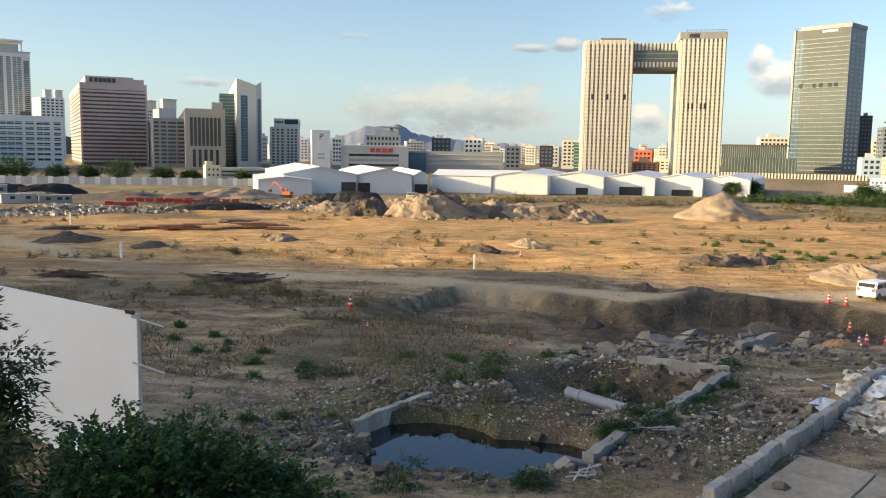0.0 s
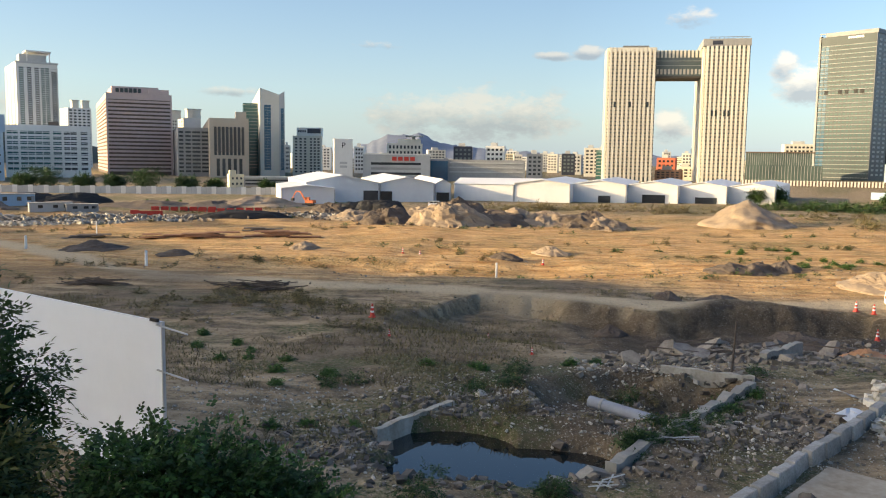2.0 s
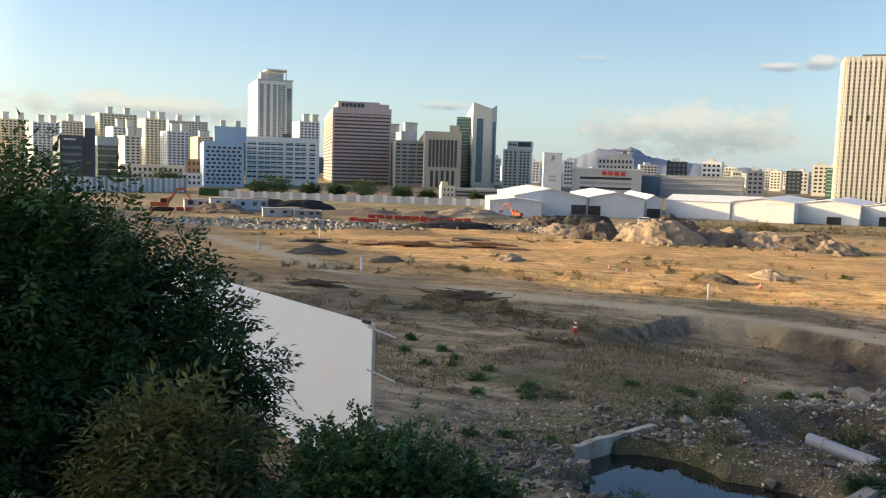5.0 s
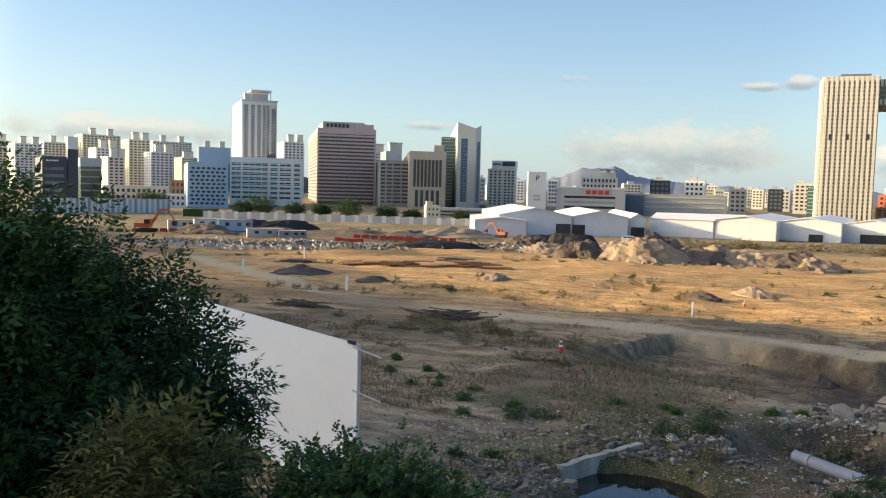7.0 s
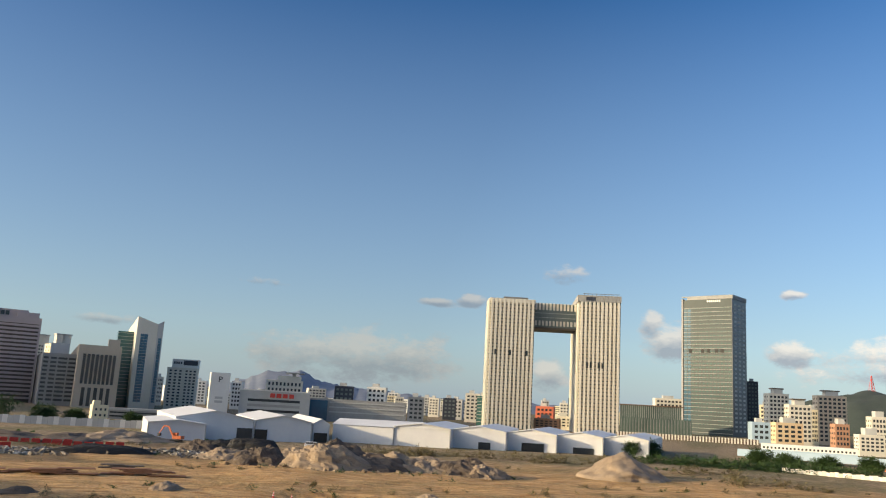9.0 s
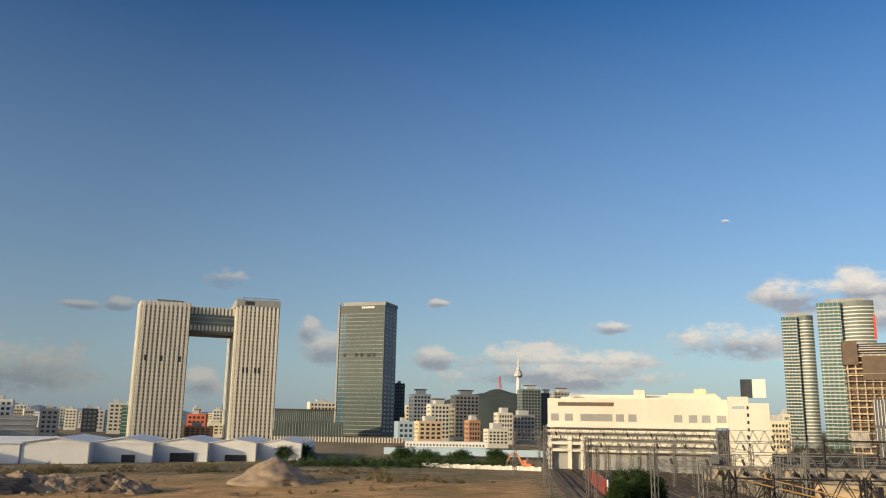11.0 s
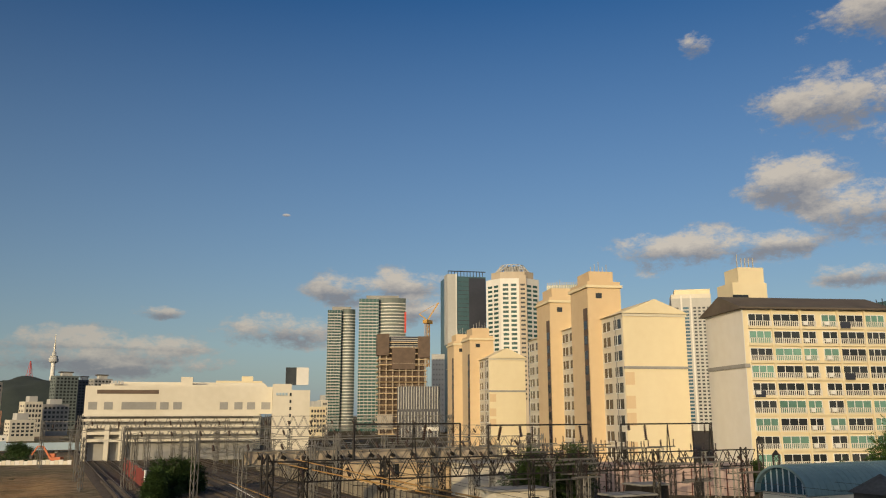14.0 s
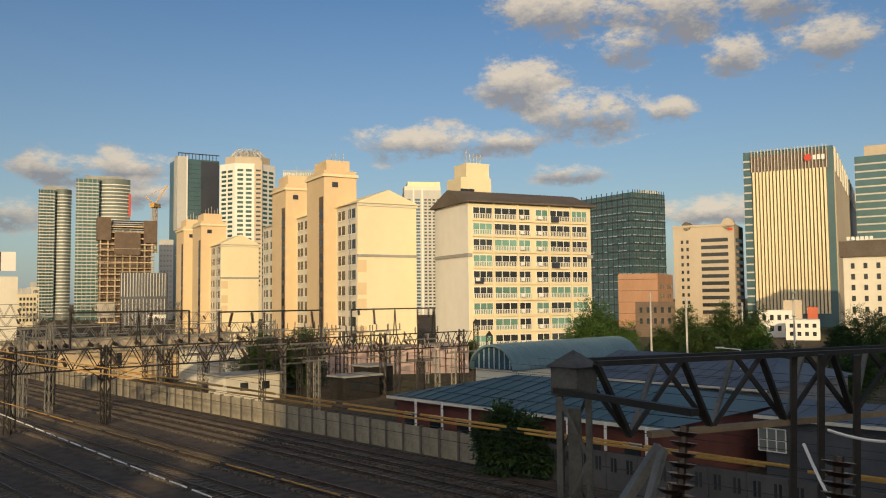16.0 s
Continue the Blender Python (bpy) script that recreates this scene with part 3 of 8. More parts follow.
b = seen("parking_tower", "white parking tower with a letter P", "parking tower", -8.95, -7.7, 450, 1.4, WHITE, turn=4, dep=10)
text("P", 4.2, b["e"], pose(b["w"] * 0.5, -0.12, b["h"] - 3.6, 90, 0, 0), DARKW)
for j in range(2):
    part("louvre", box(b["w"] * 0.3, b["w"] * 0.7, -0.1, 0.05, 7 + j * 2.0, 8.2 + j * 2.0), LGREY, b["e"])
b = seen("shopping_mall", "grey shopping hall with a red sign", "shop building", -7.0, -2.35, 455, 0.36, LGREY, turn=0, dep=40)
w, h = b["w"], b["h"]
for j in range(4):
    part("window_strip", box(w * 0.12, w * 0.86, -0.1, 0.05, h - 5.5 - j * 2.7, h - 4.2 - j * 2.7), GREY if j % 2 else DARKW, b["e"])
bars_sign(b, w * 0.42, w * 0.78, h - 3.2, 2.2, RED, 4)
part("parapet", box(-0.4, w + 0.4, -0.4, 1, h, h + 0.7), WHITE, b["e"])
b = seen("shopping_annex", "long grey retail annex with a glazed corner", "shop building", -2.35, 4.2, 470, 0.1, GREY, turn=0, dep=30)
part("glazed_corner", box(0.2, 10, -0.3, 1, 0.5, b["h"] - 1), GLASS_B, b["e"])
strips(b, "F", 11, b["w"] - 1, 4, b["h"] - 0.5, 3, 0.25, LGREY, 0.3)
b = seen("office_block", "round-fronted ivory office block with a flat canopy", "office building", -5.35, -2.9, 620, 1.15, IVORY, dep=18)
windows(b, "F", 1, b["w"] - 1, b["h"] - 9, b["h"] - 0.6, 9, 2, 0.5, 0.55, DARKW)
roofbox(b, b["w"] * 0.3, b["w"] * 0.95, 3, 14, 3.2, IVORY)
roofbox(b, b["w"] * 0.52, b["w"] * 1.03, 0, 14, 0.7, LGREY, "roof_canopy", b["h"] + 5.2)
roofbox(b, b["w"] * 0.7, b["w"] * 0.8, 5, 9, 5.2, LGREY, "canopy_core")

# -- small blocks of the middle distance --
rnd = random.Random(7)
MID = [(-0.75, 0.55, 640, 1.0, STEELB), (1.45, 2.75, 600, 1.05, WHITE), (-12.3, -11.9, 700, 0.9, IVORY), (-7.6, -6.9, 700, 0.9, WHITE),
       (3.4, 4.0, 700, 0.5, IVORY), (4.3, 5.4, 560, 0.55, GREY), (5.7, 6.4, 900, 0.55, IVORY), (6.7, 7.6, 760, 0.6, STEELB), (7.2, 8.0, 800, 0.55, LGREY),
       (8.2, 9.2, 700, 1.0, IVORY), (9.0, 9.75, 560, 0.85, GLASS_G), (13.0, 14.2, 640, 0.4, ORANGE), (14.6, 15.3, 900, 0.7, IVORY),
       (15.3, 15.75, 820, 1.05, GLASS_B), (12.9, 14.6, 560, -0.4, BRICK), (14.3, 15.5, 600, -0.2, IVORY), (13.4, 13.9, 1000, 0.8, LGREY),
       (20.9, 22.9, 760, 1.35, IVORY), (26.62, 27.3, 800, 2.7, STEELB), (27.35, 28.1, 700, 1.25, CREAM), (26.9, 28.0, 560, 0.15, SKYB),
       (-10.2, -9.2, 900, 0.8, WHITE), (-2.5, -1.3, 900, 0.75, IVORY), (2.9, 3.6, 1000, 0.75, WHITE), (5.2, 6.0, 1000, 0.6, LGREY)]
for k, (a0, a1, d, el, mt) in enumerate(MID):
    b = seen("city_block", "mid-rise city block with rows of small windows", "building", a0, a1, d, el, mt, turn=rnd.uniform(-8, 12), dep=14, group="blocks beyond the yard")
    if mt not in (GLASS_B, GLASS_G):
        windows(b, "F", 0.8, b["w"] - 0.8, 2, b["h"] - 1, max(3, int(b["w"] / 3.2)), max(3, int(b["h"] / 3.3)), 0.6, 0.5, DARKW if mt is not STEELB else GLASS_S, single=0)
    else:
        strips(b, "F", 0, b["w"], 2, b["h"], 8, 0.12, LGREY, 0.2)
    roofbox(b, b["w"] * 0.25, b["w"] * 0.6, 3, 8, 2.5, LGREY)
for k in range(70):
    az = rnd.uniform(-13, 30)
    d = rnd.uniform(900, 1500)
    wd = rnd.uniform(0.35, 0.9)
    mt = (IVORY, WHITE, LGREY, IVORY, GREY, CREAM)[k % 6]
    b = seen("distant_building", "small distant city building under haze", "building", az, az + wd, d, rnd.uniform(0.0, 0.55), mt, turn=rnd.uniform(-10, 15), dep=15, group="distant city")
    windows(b, "F", 0.8, b["w"] - 0.8, b["h"] - 14, b["h"] - 1, 5, 4, 0.6, 0.5, DARKW, single=0)

# -- rocky mountain far off --
bm = bmesh.new()
N = 160
prev = None
for i in range(N + 1):
    az = -14 + 34 * i / N
    e = 0.5 + 1.15 * math.exp(-((az + 4.2) / 3.2) ** 2) + 0.35 * math.exp(-((az - 1.5) / 3.5) ** 2) + 0.3 * math.exp(-((az + 3.0) / 0.6) ** 2) + 0.2 * math.exp(-((az + 5.4) / 0.7) ** 2)
    e += 0.16 * noise.noise((az * 1.3, 0, 3)) + 0.1 * noise.noise((az * 4, 0, 5)) + 0.05 * noise.noise((az * 11, 0, 8))
    e *= min(1, (20 - az) / 6) * min(1, (az + 14) / 4)
    foot, mid, top = plan(az, 3600, 0), plan(az, 3900 + 80 * noise.noise((az * 2, 1, 1)), rise(3900, e * 0.55)), plan(az, 4200, rise(4200, e))
    row = [bm.verts.new(foot), bm.verts.new(mid), bm.verts.new(top), bm.verts.new(plan(az, 4700, 0))]
    if prev:
        for p in range(3):
            bm.faces.new((prev[p], row[p], row[p + 1], prev[p + 1]))
    prev = row
tagged(part("mountain_range", bm, FARHILL, smooth=True), "rocky mountain range beyond the city, tinted blue for haze", "mountain", kind="structure")

# -- twin towers joined by a bridge of storeys --
FIN = IVORY


def rib_tower(az0, az1, el, turn, azs, n, label):
    b = seen("hotel_tower", label, "hotel", az0, az1, 540, el, GLASS_S, turn=turn, azs=azs)
    w, h = b["w"], b["h"]
    strips(b, "F", 0, w, 0, h, n, 0.56, FIN, 0.95, "fin", True)
    strips(b, "L", 0, b["d"], 0, h, 6, 0.56, FIN, 0.95, "fin", True)
    # floor slabs behind the fins, and a darker foot
    bm = bmesh.new()
    for j in range(34):
        z = 3 + j * (h - 4) / 34
        bx(bm, 0, w, -0.1, 0.2, z, z + 1.5)
    part("slab_edge", bm, TAN, b["e"], kind="stuff")
    return b


b = rib_tower(9.62, 12.72, 7.6, 6, 9.45, 11, "ivory-finned hotel tower with a rounded corner")
w, h = b["w"], b["h"]
for q in (0.13, 0.45, 0.82):
    part("vent_opening", box(w * q, w * q + 1.4, -1.0, 0, h * 0.56, h * 0.56 + 3.4), DARKW, b["e"])
part("roof_rail", box(w * 0.3, w * 0.85, 2, 2.2, h, h + 1.8), GALV, b["e"])
part("parapet", box(-0.2, w + 0.2, -0.8, 0.6, h - 2.2, h + 0.3), IVORY, b["e"])
TW = b
b = rib_tower(15.8, 18.56, 7.6, 6, 15.3, 10, "ivory-finned hotel tower with a grey roof storey")
w, h = b["w"], b["h"]
for q in (0.18, 0.27, 0.46, 0.55):
    part("vent_opening", box(w * q, w * q + 1.2, -1.0, 0, h * 0.49, h * 0.49 + 3.6), DARKW, b["e"])
part("roof_storey", box(-1.5, w + 0.3, -0.9, b["d"] * 0.9, h, h + 4.3), GREY, b["e"])
part("roof_opening", box(w * 0.15, w * 0.38, -1.0, 0, h + 0.8, h + 3.2), STEELB, b["e"])
for i in range(9):
    part("roof_rail", box(w * (0.1 + i * 0.1), w * (0.1 + i * 0.1) + 0.25, 0, 0.3, h + 4.3, h + 5.6), GALV, b["e"])
part("roof_rail", box(w * 0.08, w * 0.98, 0, 0.2, h + 5.3, h + 5.6), GALV, b["e"])
a = plan(12.7, 552)
c = plan(15.85, 556)
v = c - a
b = block("sky_bridge", "glazed bridge of storeys between the two hotel towers", "building", a, math.degrees(math.atan2(v.x, v.y)), v.length, 22, rise(540, 7.55) - rise(540, 5.85), GLASS_S, rise(540, 5.85))
w, h = b["w"], b["h"]
strips(b, "F", 0, w, h - 4.4, h + 0.2, 13, 0.55, FIN, 0.6, "fin", True)
strips(b, "F", 0, w, 1.4, 4.6, 13, 0.55, FIN, 0.6, "fin", True)
part("soffit", box(-0.2, w + 0.2, -0.7, 22, -0.9, 0.2), DROOF, b["e"])
strips(b, "F", 0, w, 5.4, h - 5, 2, 0.08, LGREY, 0.2)

b = seen("low_wing", "low glass-fronted wing beside the hotel towers", "hotel", 18.6, 23.2, 690, 0.0, GLASS_P, dep=25)
strips(b, "F", 0, b["w"], 0.5, b["h"] - 0.5, 24, 0.15, GREY, 0.3, "mullion", True)
roofbox(b, 0, b["w"] * 0.86, 3, 20, 9.5, GLASS_P, "upper_storey")
for i in range(30):
    q = b["w"] * 0.86 * i / 30
    part("upper_mullion", box(q, q + 0.3, 2.8, 3.0, b["h"], b["h"] + 9.5), GREY, b["e"])
roofbox(b, -0.3, b["w"] * 0.9, 2, 20, 0.8, BROWN, "roof_edge", b["h"] + 9.5)

b = seen("hotel_tower", "grey glass hotel tower with a dark gridded side", "hotel", 22.62, 25.75, 760, 7.85, GLASS_D, turn=-24, azs=26.6)
w, h = b["w"], b["h"]
bm = bmesh.new()
for j in range(31):
    z = 2 + j * (h - 6) / 31
    bx(bm, 0, w, -0.12, 0.1, z, z + 0.35)
part("floor_line", bm, GREY, b["e"], kind="stuff")
windows(b, "F", 1.5, w - 1, 4, h - 6, 13, 31, 0.55, 0.3, GLASS_G, 0.06)
windows(b, "F", 1.2, w * 0.18, 8, h - 8, 2, 31, 0.8, 0.8, GLASS_B, 0.1)
part("edge_pier", box(-0.7, 0.9, -0.6, 3, 0, h + 1), GREY, b["e"])
for q in (0.13, 0.38, 0.5, 0.66, 0.77):
    part("vent_opening", box(w * q, w * q + 3.0, -0.25, 0, h * 0.6, h * 0.6 + 3.4), RUBBER, b["e"])
part("side_panel", box(w, w + 0.3, -0.3, b["d"], 0, h), STEELB, b["e"])
bm = bmesh.new()
for j in range(30):
    for i in range(3):
        q, z = b["d"] * (0.14 + 0.29 * i), 4 + j * (h - 6) / 30
        bx(bm, w + 0.25, w + 0.42, q, q + b["d"] * 0.15, z, z + 1.7)
part("window", bm, LGREY, b["e"], kind="stuff")
part("roof_frame", box(w * 0.1, w * 1.02, -0.2, b["d"], h, h + 3.2), GREY, b["e"])
part("roof_frame", box(-0.6, w * 0.1, -0.2, 1.4, h + 2.4, h + 3.2), GREY, b["e"])
bars_sign(b, w * 0.5, w * 0.78, h - 2.6, 1.7, WHITEP, 7, -0.1)

b = seen("terrace_screen", "long low terrace with upright white slats", "building", 18.4, 27.3, 500, -1.0, BROWN, dep=20)
strips(b, "F", 0, b["w"], 0.2, b["h"] + 0.4, 46, 0.5, IVORY, 0.5, "slat", True)

# -- wooded hill with a broadcasting tower --
hb = bmesh.new()
bmesh.ops.create_grid(hb, x_segments=60, y_segments=30, size=0.5)
for v in hb.verts:
    x, y = v.co.x * 2, v.co.y * 2
    r = max(0.0, 1 - abs(x) ** 1.6 - y * y)
    v.co = Vector((x * 300, y * 260, r * 92 + noise.noise((x * 6, y * 6, 2)) * 9 * min(1, r * 3) + noise.noise((x * 25, y * 25, 2)) * 3 * min(1, r * 3)))
o = part("wooded_hill", hb, HILL, smooth=True)
o.matrix_world = Matrix.Translation(plan(34.0, 1900, -6)) @ Matrix.Rotation(radians(-34), 4, "Z")
tagged(o, "dark wooded hill with a broadcasting tower", "hill", kind="structure")
tw = thing("broadcast_tower", Matrix.Translation(plan(35.08, 1900, 80)), "slender white broadcasting tower with a round deck and mast", "tower")
bm = bmesh.new()
lathe(bm, [(5.2, 0), (4.6, 12), (4.2, 38)], 0, Matrix.Identity(4), 14)
part("shaft", bm, WHITE, tw, smooth=True)
bm = bmesh.new()
lathe(bm, [(4.2, 38), (9.5, 41), (9.5, 46), (7.5, 50), (7.5, 53), (4, 54), (4, 60), (3.0, 61)], 0, Matrix.Identity(4), 16)
part("deck", bm, LGREY, tw)
bm = bmesh.new()
rod(bm, (0, 0, 61), (0, 0, 78), 1.8, 1.6)
rod(bm, (0, 0, 78), (0, 0, 99), 1.1, 0.4)
part("mast", bm, IVORY, tw)
mast = thing("lattice_mast", Matrix.Translation(plan(33.8, 1880, 82)), "red and white lattice radio mast on the hill", "mast")
bm = bmesh.new()
for sx, sy in ((-1, -1), (1, -1), (1, 1), (-1, 1)):
    bar(bm, (sx * 5, sy * 5, 0), (sx * 0.5, sy * 0.5, 38), 0.7)
for j in range(7):
    q = 5 - 4.2 * j / 7
    bar(bm, (-q, -q, j * 5.4), (q - 0.6, -q, j * 5.4 + 5.4), 0.45)
    bar(bm, (q, -q, j * 5.4), (-q + 0.6, -q, j * 5.4 + 5.4), 0.45)
part("lattice", bm, RED, mast)

# -- apartments and offices under the hill --
TOWERS = [(27.9, 29.1, 620, 2.0, IVORY, 3), (29.1, 30.4, 560, 1.35, IVORY, 3), (28.3, 29.9, 520, 0.2, PEACH, 2), (30.3, 30.75, 600, 1.1, CREAM, 2),
          (30.75, 32.4, 640, 2.0, TAN, 4), (31.7, 32.5, 520, 0.3, BRICK, 2), (33.7, 34.7, 520, 0.85, IVORY, 3), (34.7, 36.2, 540, 0.7, GREY, 4),
          (35.3, 36.6, 800, 2.45, GLASS_S, 4), (36.6, 37.4, 900, 2.2, STEELB, 2), (33.0, 34.4, 430, -0.25, IVORY, 3), (37.5, 38.6, 800, 2.3, GREY, 3),
          (24.9, 26.0, 900, 1.3, CREAM, 3), (52.0, 52.4, 520, 1.0, IVORY, 2), (51.2, 52.3, 450, 0.55, CREAM, 3)]
for k, (a0, a1, d, el, mt, n) in enumerate(TOWERS):
    b = seen("apartment_tower", "mid-rise apartment block in evening light below the hill", "apartment building", a0, a1, d, el, mt, turn=18, azs=a0 - 0.3, group="blocks below the hill")
    windows(b, "F", 0.6, b["w"] - 0.4, 2, b["h"] - 1, n + 2, max(4, int(b["h"] / 3)), 0.6, 0.55, DARKW, single=0)
    windows(b, "L", 0.6, b["d"] - 0.4, 2, b["h"] - 1, 3, max(4, int(b["h"] / 3)), 0.35, 0.45, DARKW, single=0)
    roofbox(b, b["w"] * 0.3, b["w"] * 0.75, 2, 8, 3, LGREY)
    if el > 1.2:
        roofbox(b, b["w"] * 0.22, b["w"] * 0.8, 1.5, 9, 0.8, DROOF, "roof_cap", b["h"] + 3)
b = seen("low_station_roof", "long low white platform building with a blue base", "building", 27.4, 32.9, 400, -1.15, WHITE, dep=10)
windows(b, "F", 0.5, b["w"] - 0.5, 0.8, b["h"] - 0.6, 24, 1, 0.5, 0.4, DARKW)
part("blue_base", box(0, b["w"], -0.2, 0.1, 0, 1.0), SKYB, b["e"])

# -- elevated pale viaduct in front of the station --
b = seen("viaduct", "pale elevated roadway on posts", "bridge", 26.0, 37.3, 300, -1.72, None, turn=-6, dep=8)
part("deck", box(0, b["w"], 0, 8, b["h"] - 1.4, b["h"]), IVORY, b["e"])
part("parapet", box(0, b["w"], -0.25, 0, b["h"] - 1.6, b["h"] + 0.7), SKYB, b["e"])
for i in range(9):
    q = 2 + i * (b["w"] - 4) / 8
    part("pier", box(q, q + 0.9, 2, 3.5, 0, b["h"] - 1.4), LGREY, b["e"])

# -- railway station building --
b = seen("station_building", "large cream station hall with banded lower decks", "station", 37.05, 48.7, 232, 1.85, None, turn=-2, dep=40)
w, h = b["w"], b["h"]
part("upper_wall", box(0, w, 0, 40, 11.8, h), IVORY, b["e"])
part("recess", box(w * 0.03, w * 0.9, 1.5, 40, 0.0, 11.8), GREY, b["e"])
for z in (4.9, 6.7, 8.3, 9.9, 11.2):
    part("deck_band", box(-0.2, w * 0.93, -0.5, 2, z, z + 0.75), IVORY, b["e"])
for q in (0.0, 0.115, 0.19):
    part("column", box(w * q, w * q + 1.1, -0.7, 1, 0, 8.8), IVORY, b["e"])
for q, ww in ((0.02, 0.045), (0.1, 0.045), (0.19, 0.18), (0.39, 0.045), (0.46, 0.045), (0.71, 0.045), (0.79, 0.045), (0.86, 0.045), (0.94, 0.05)):
    part("louvre", box(w * q, w * (q + ww), -0.08, 0.2, 13.0, 14.9), GREY, b["e"])
for j in range(3):
    part("roof_step", box(w * (0.07 + 0.03 * j), w * 0.97, 3 + 6 * j, 40, h, h + 0.5 + 0.55 * j), IVORY, b["e"])
part("roof_void", box(w * 0.06, w * 0.38, -0.1, 0.3, h - 2.0, h - 1.0), BROWN, b["e"])
part("roof_cube", box(w * 0.49, w * 0.555, 4, 10, h, h + 2.6), IVORY, b["e"])
bars_sign(b, w * 0.12, w * 0.19, h + 0.5, 0.9, LGREY, 4, 2)
b = seen("rooftop_block", "cream rooftop storeys on the station hall", "building", 45.0, 48.0, 300, 2.25, CREAM, dep=12)
windows(b, "F", 0.5, b["w"] - 0.5, b["h"] - 4, b["h"] - 0.4, 9, 1, 0.45, 0.6, DARKW)
roofbox(b, b["w"] * 0.55, b["w"] * 0.8, 1, 8, 1.6, CREAM)
b = seen("depot_tower", "cream depot block with faint blue lettering and rooftop sign box", "building", 48.73, 51.2, 224, 1.65, IVORY, turn=2, dep=14)
w, h = b["w"], b["h"]
for j in range(9):
    part("slit_window", box(w * 0.45, w * 0.5, -0.08, 0.1, 2 + j * 1.8, 2.8 + j * 1.8), DARKW, b["e"])
roofbox(b, 0, w * 0.5, 0, 12, 1.6, IVORY, "upper_step")
roofbox(b, w * 0.33, w * 0.62, 1, 3, 4.6, DARKW, "sign_box_side", h + 1.4)
roofbox(b, w * 0.62, w * 0.95, 0.8, 3, 4.6, WHITE, "sign_box", h + 1.4)
bars_sign(b, w * 0.08, w * 0.4, h - 1.4, 0.7, SKYB, 4, -0.02)

# -- glass twin towers; white bands paint the bright reflection on their curved bays --
for az0, az1, el, split in ((52.25, 54.15, 7.1, 0.5), (54.4, 57.65, 7.9, 0.42)):
    b = seen("glass_tower", "green glass tower with a curved bay, its bright reflection painted as bands", "tower block", az0, az1, 610, el, None, turn=0, dep=24)
    w, h = b["w"], b["h"]
    part("glass_body", box(0, w * split, 0, 24, 0, h), GLASS_G, b["e"])
    bm = bmesh.new()
    pts = [(w * split, 6)] + [(w * split + (w * (1 - split)) * i / 10, 3.2 - 5.5 * math.sin(math.pi * (0.12 + 0.76 * i / 10)) + 3) for i in range(11)] + [(w, 24), (w * split, 24)]
    prism(bm, pts, 0, h + 1.0)
    part("curved_bay", bm, GLASS_S, b["e"])
    bm = bmesh.new()
    for j in range(38):
        z = 2 + j * (h - 3) / 38
        prism(bm, [(x, y - 0.35) for x, y in pts[1:12]] + [(w, 8), (w * split, 8)], z, z + 0.6)
    part("reflection_band", bm, WHITE, b["e"], kind="stuff")
    bm = bmesh.new()
    for j in range(40):
        z = 2 + j * (h - 3) / 40
        bx(bm, -0.1, w * split, -0.15, 0, z, z + 0.7)
    part("floor_edge", bm, LGREY, b["e"], kind="stuff")
    strips(b, "F", 0, w * split, 0, h, 5, 0.08, LGREY, 0.25, "mullion", True)
    part("roof_ring", box(w * 0.15, w * 0.85, 4, 18, h, h + 3), GREY, b["e"])
part("red_light_panel", box(w - 1.0, w + 0.4, 0.4, 1.2, h * 0.74, h * 0.9), RED, b["e"])

# -- tower under construction --
b = seen("construction_tower", "half-built tower wrapped in brown screens and scaffolding", "building site", 55.75, 59.2, 500, 5.35, None, turn=6, dep=24)
w, h = b["w"], b["h"]
for j in range(17):
    z = j * 3.4
    part("floor_slab", box(w * 0.02, w * 0.98, 0, 24, z, z + 0.5), PEACH, b["e"])
for i in range(8):
    q = w * (0.03 + 0.13 * i)
    part("column", box(q, q + 0.7, 0.6, 1.3, 0, h * 0.9), TAN, b["e"])
for i in range(11):
    q = w * (0.02 + 0.096 * i)
    part("scaffold_pole", box(q, q + 0.14, -0.5, -0.36, h * 0.2, h * 0.72), BROWN, b["e"])
for j in range(15):
    part("scaffold_deck", box(w * 0.0, w * 0.98, -0.7, 0, h * 0.2 + j * h * 0.037, h * 0.2 + j * h * 0.037 + 0.18), (TAN, BROWN)[j % 2], b["e"])
part("core", box(w * 0.06, w * 0.94, 2.6, 20, 0, h - 1), BROWN, b["e"])
part("screen", box(w * 0.28, w * 0.74, -0.6, 0.1, h * 0.66, h * 0.88), BROWN, b["e"])
part("screen", box(w * -0.02, w * 0.22, -0.6, 8, h * 0.8, h * 1.02), BROWN, b["e"])
part("screen", box(w * 0.8, w * 1.04, -0.4, 8, h * 0.78, h * 1.0), BROWN, b["e"])
part("blue_netting", box(w * 0.24, w * 0.8, 2, 16, h * 0.88, h * 1.0), STEELB, b["e"])
for j in range(5):
    part("net_band", box(w * 0.22, w * 0.82, 1.6, 2, h * 0.89 + j * h * 0.022, h * 0.896 + j * h * 0.022), LGREY, b["e"])
part("lower_screen", box(w * 0.0, w * 0.3, -0.5, 0.1, h * 0.05, h * 0.2), LGREY, b["e"])
strips(b, "F", w * 0.0, w * 0.3, h * 0.05, h * 0.2, 9, 0.4, TAN, 0.9, "screen_post", True)
b = seen("dark_annex", "dark louvred annex with pale upright blades", "building", 57.1, 59.95, 440, 1.9, STEELB, turn=-4, dep=14)
strips(b, "F", 0, b["w"], b["h"] * 0.55, b["h"], 16, 0.28, LGREY, 0.5, "blade", True)
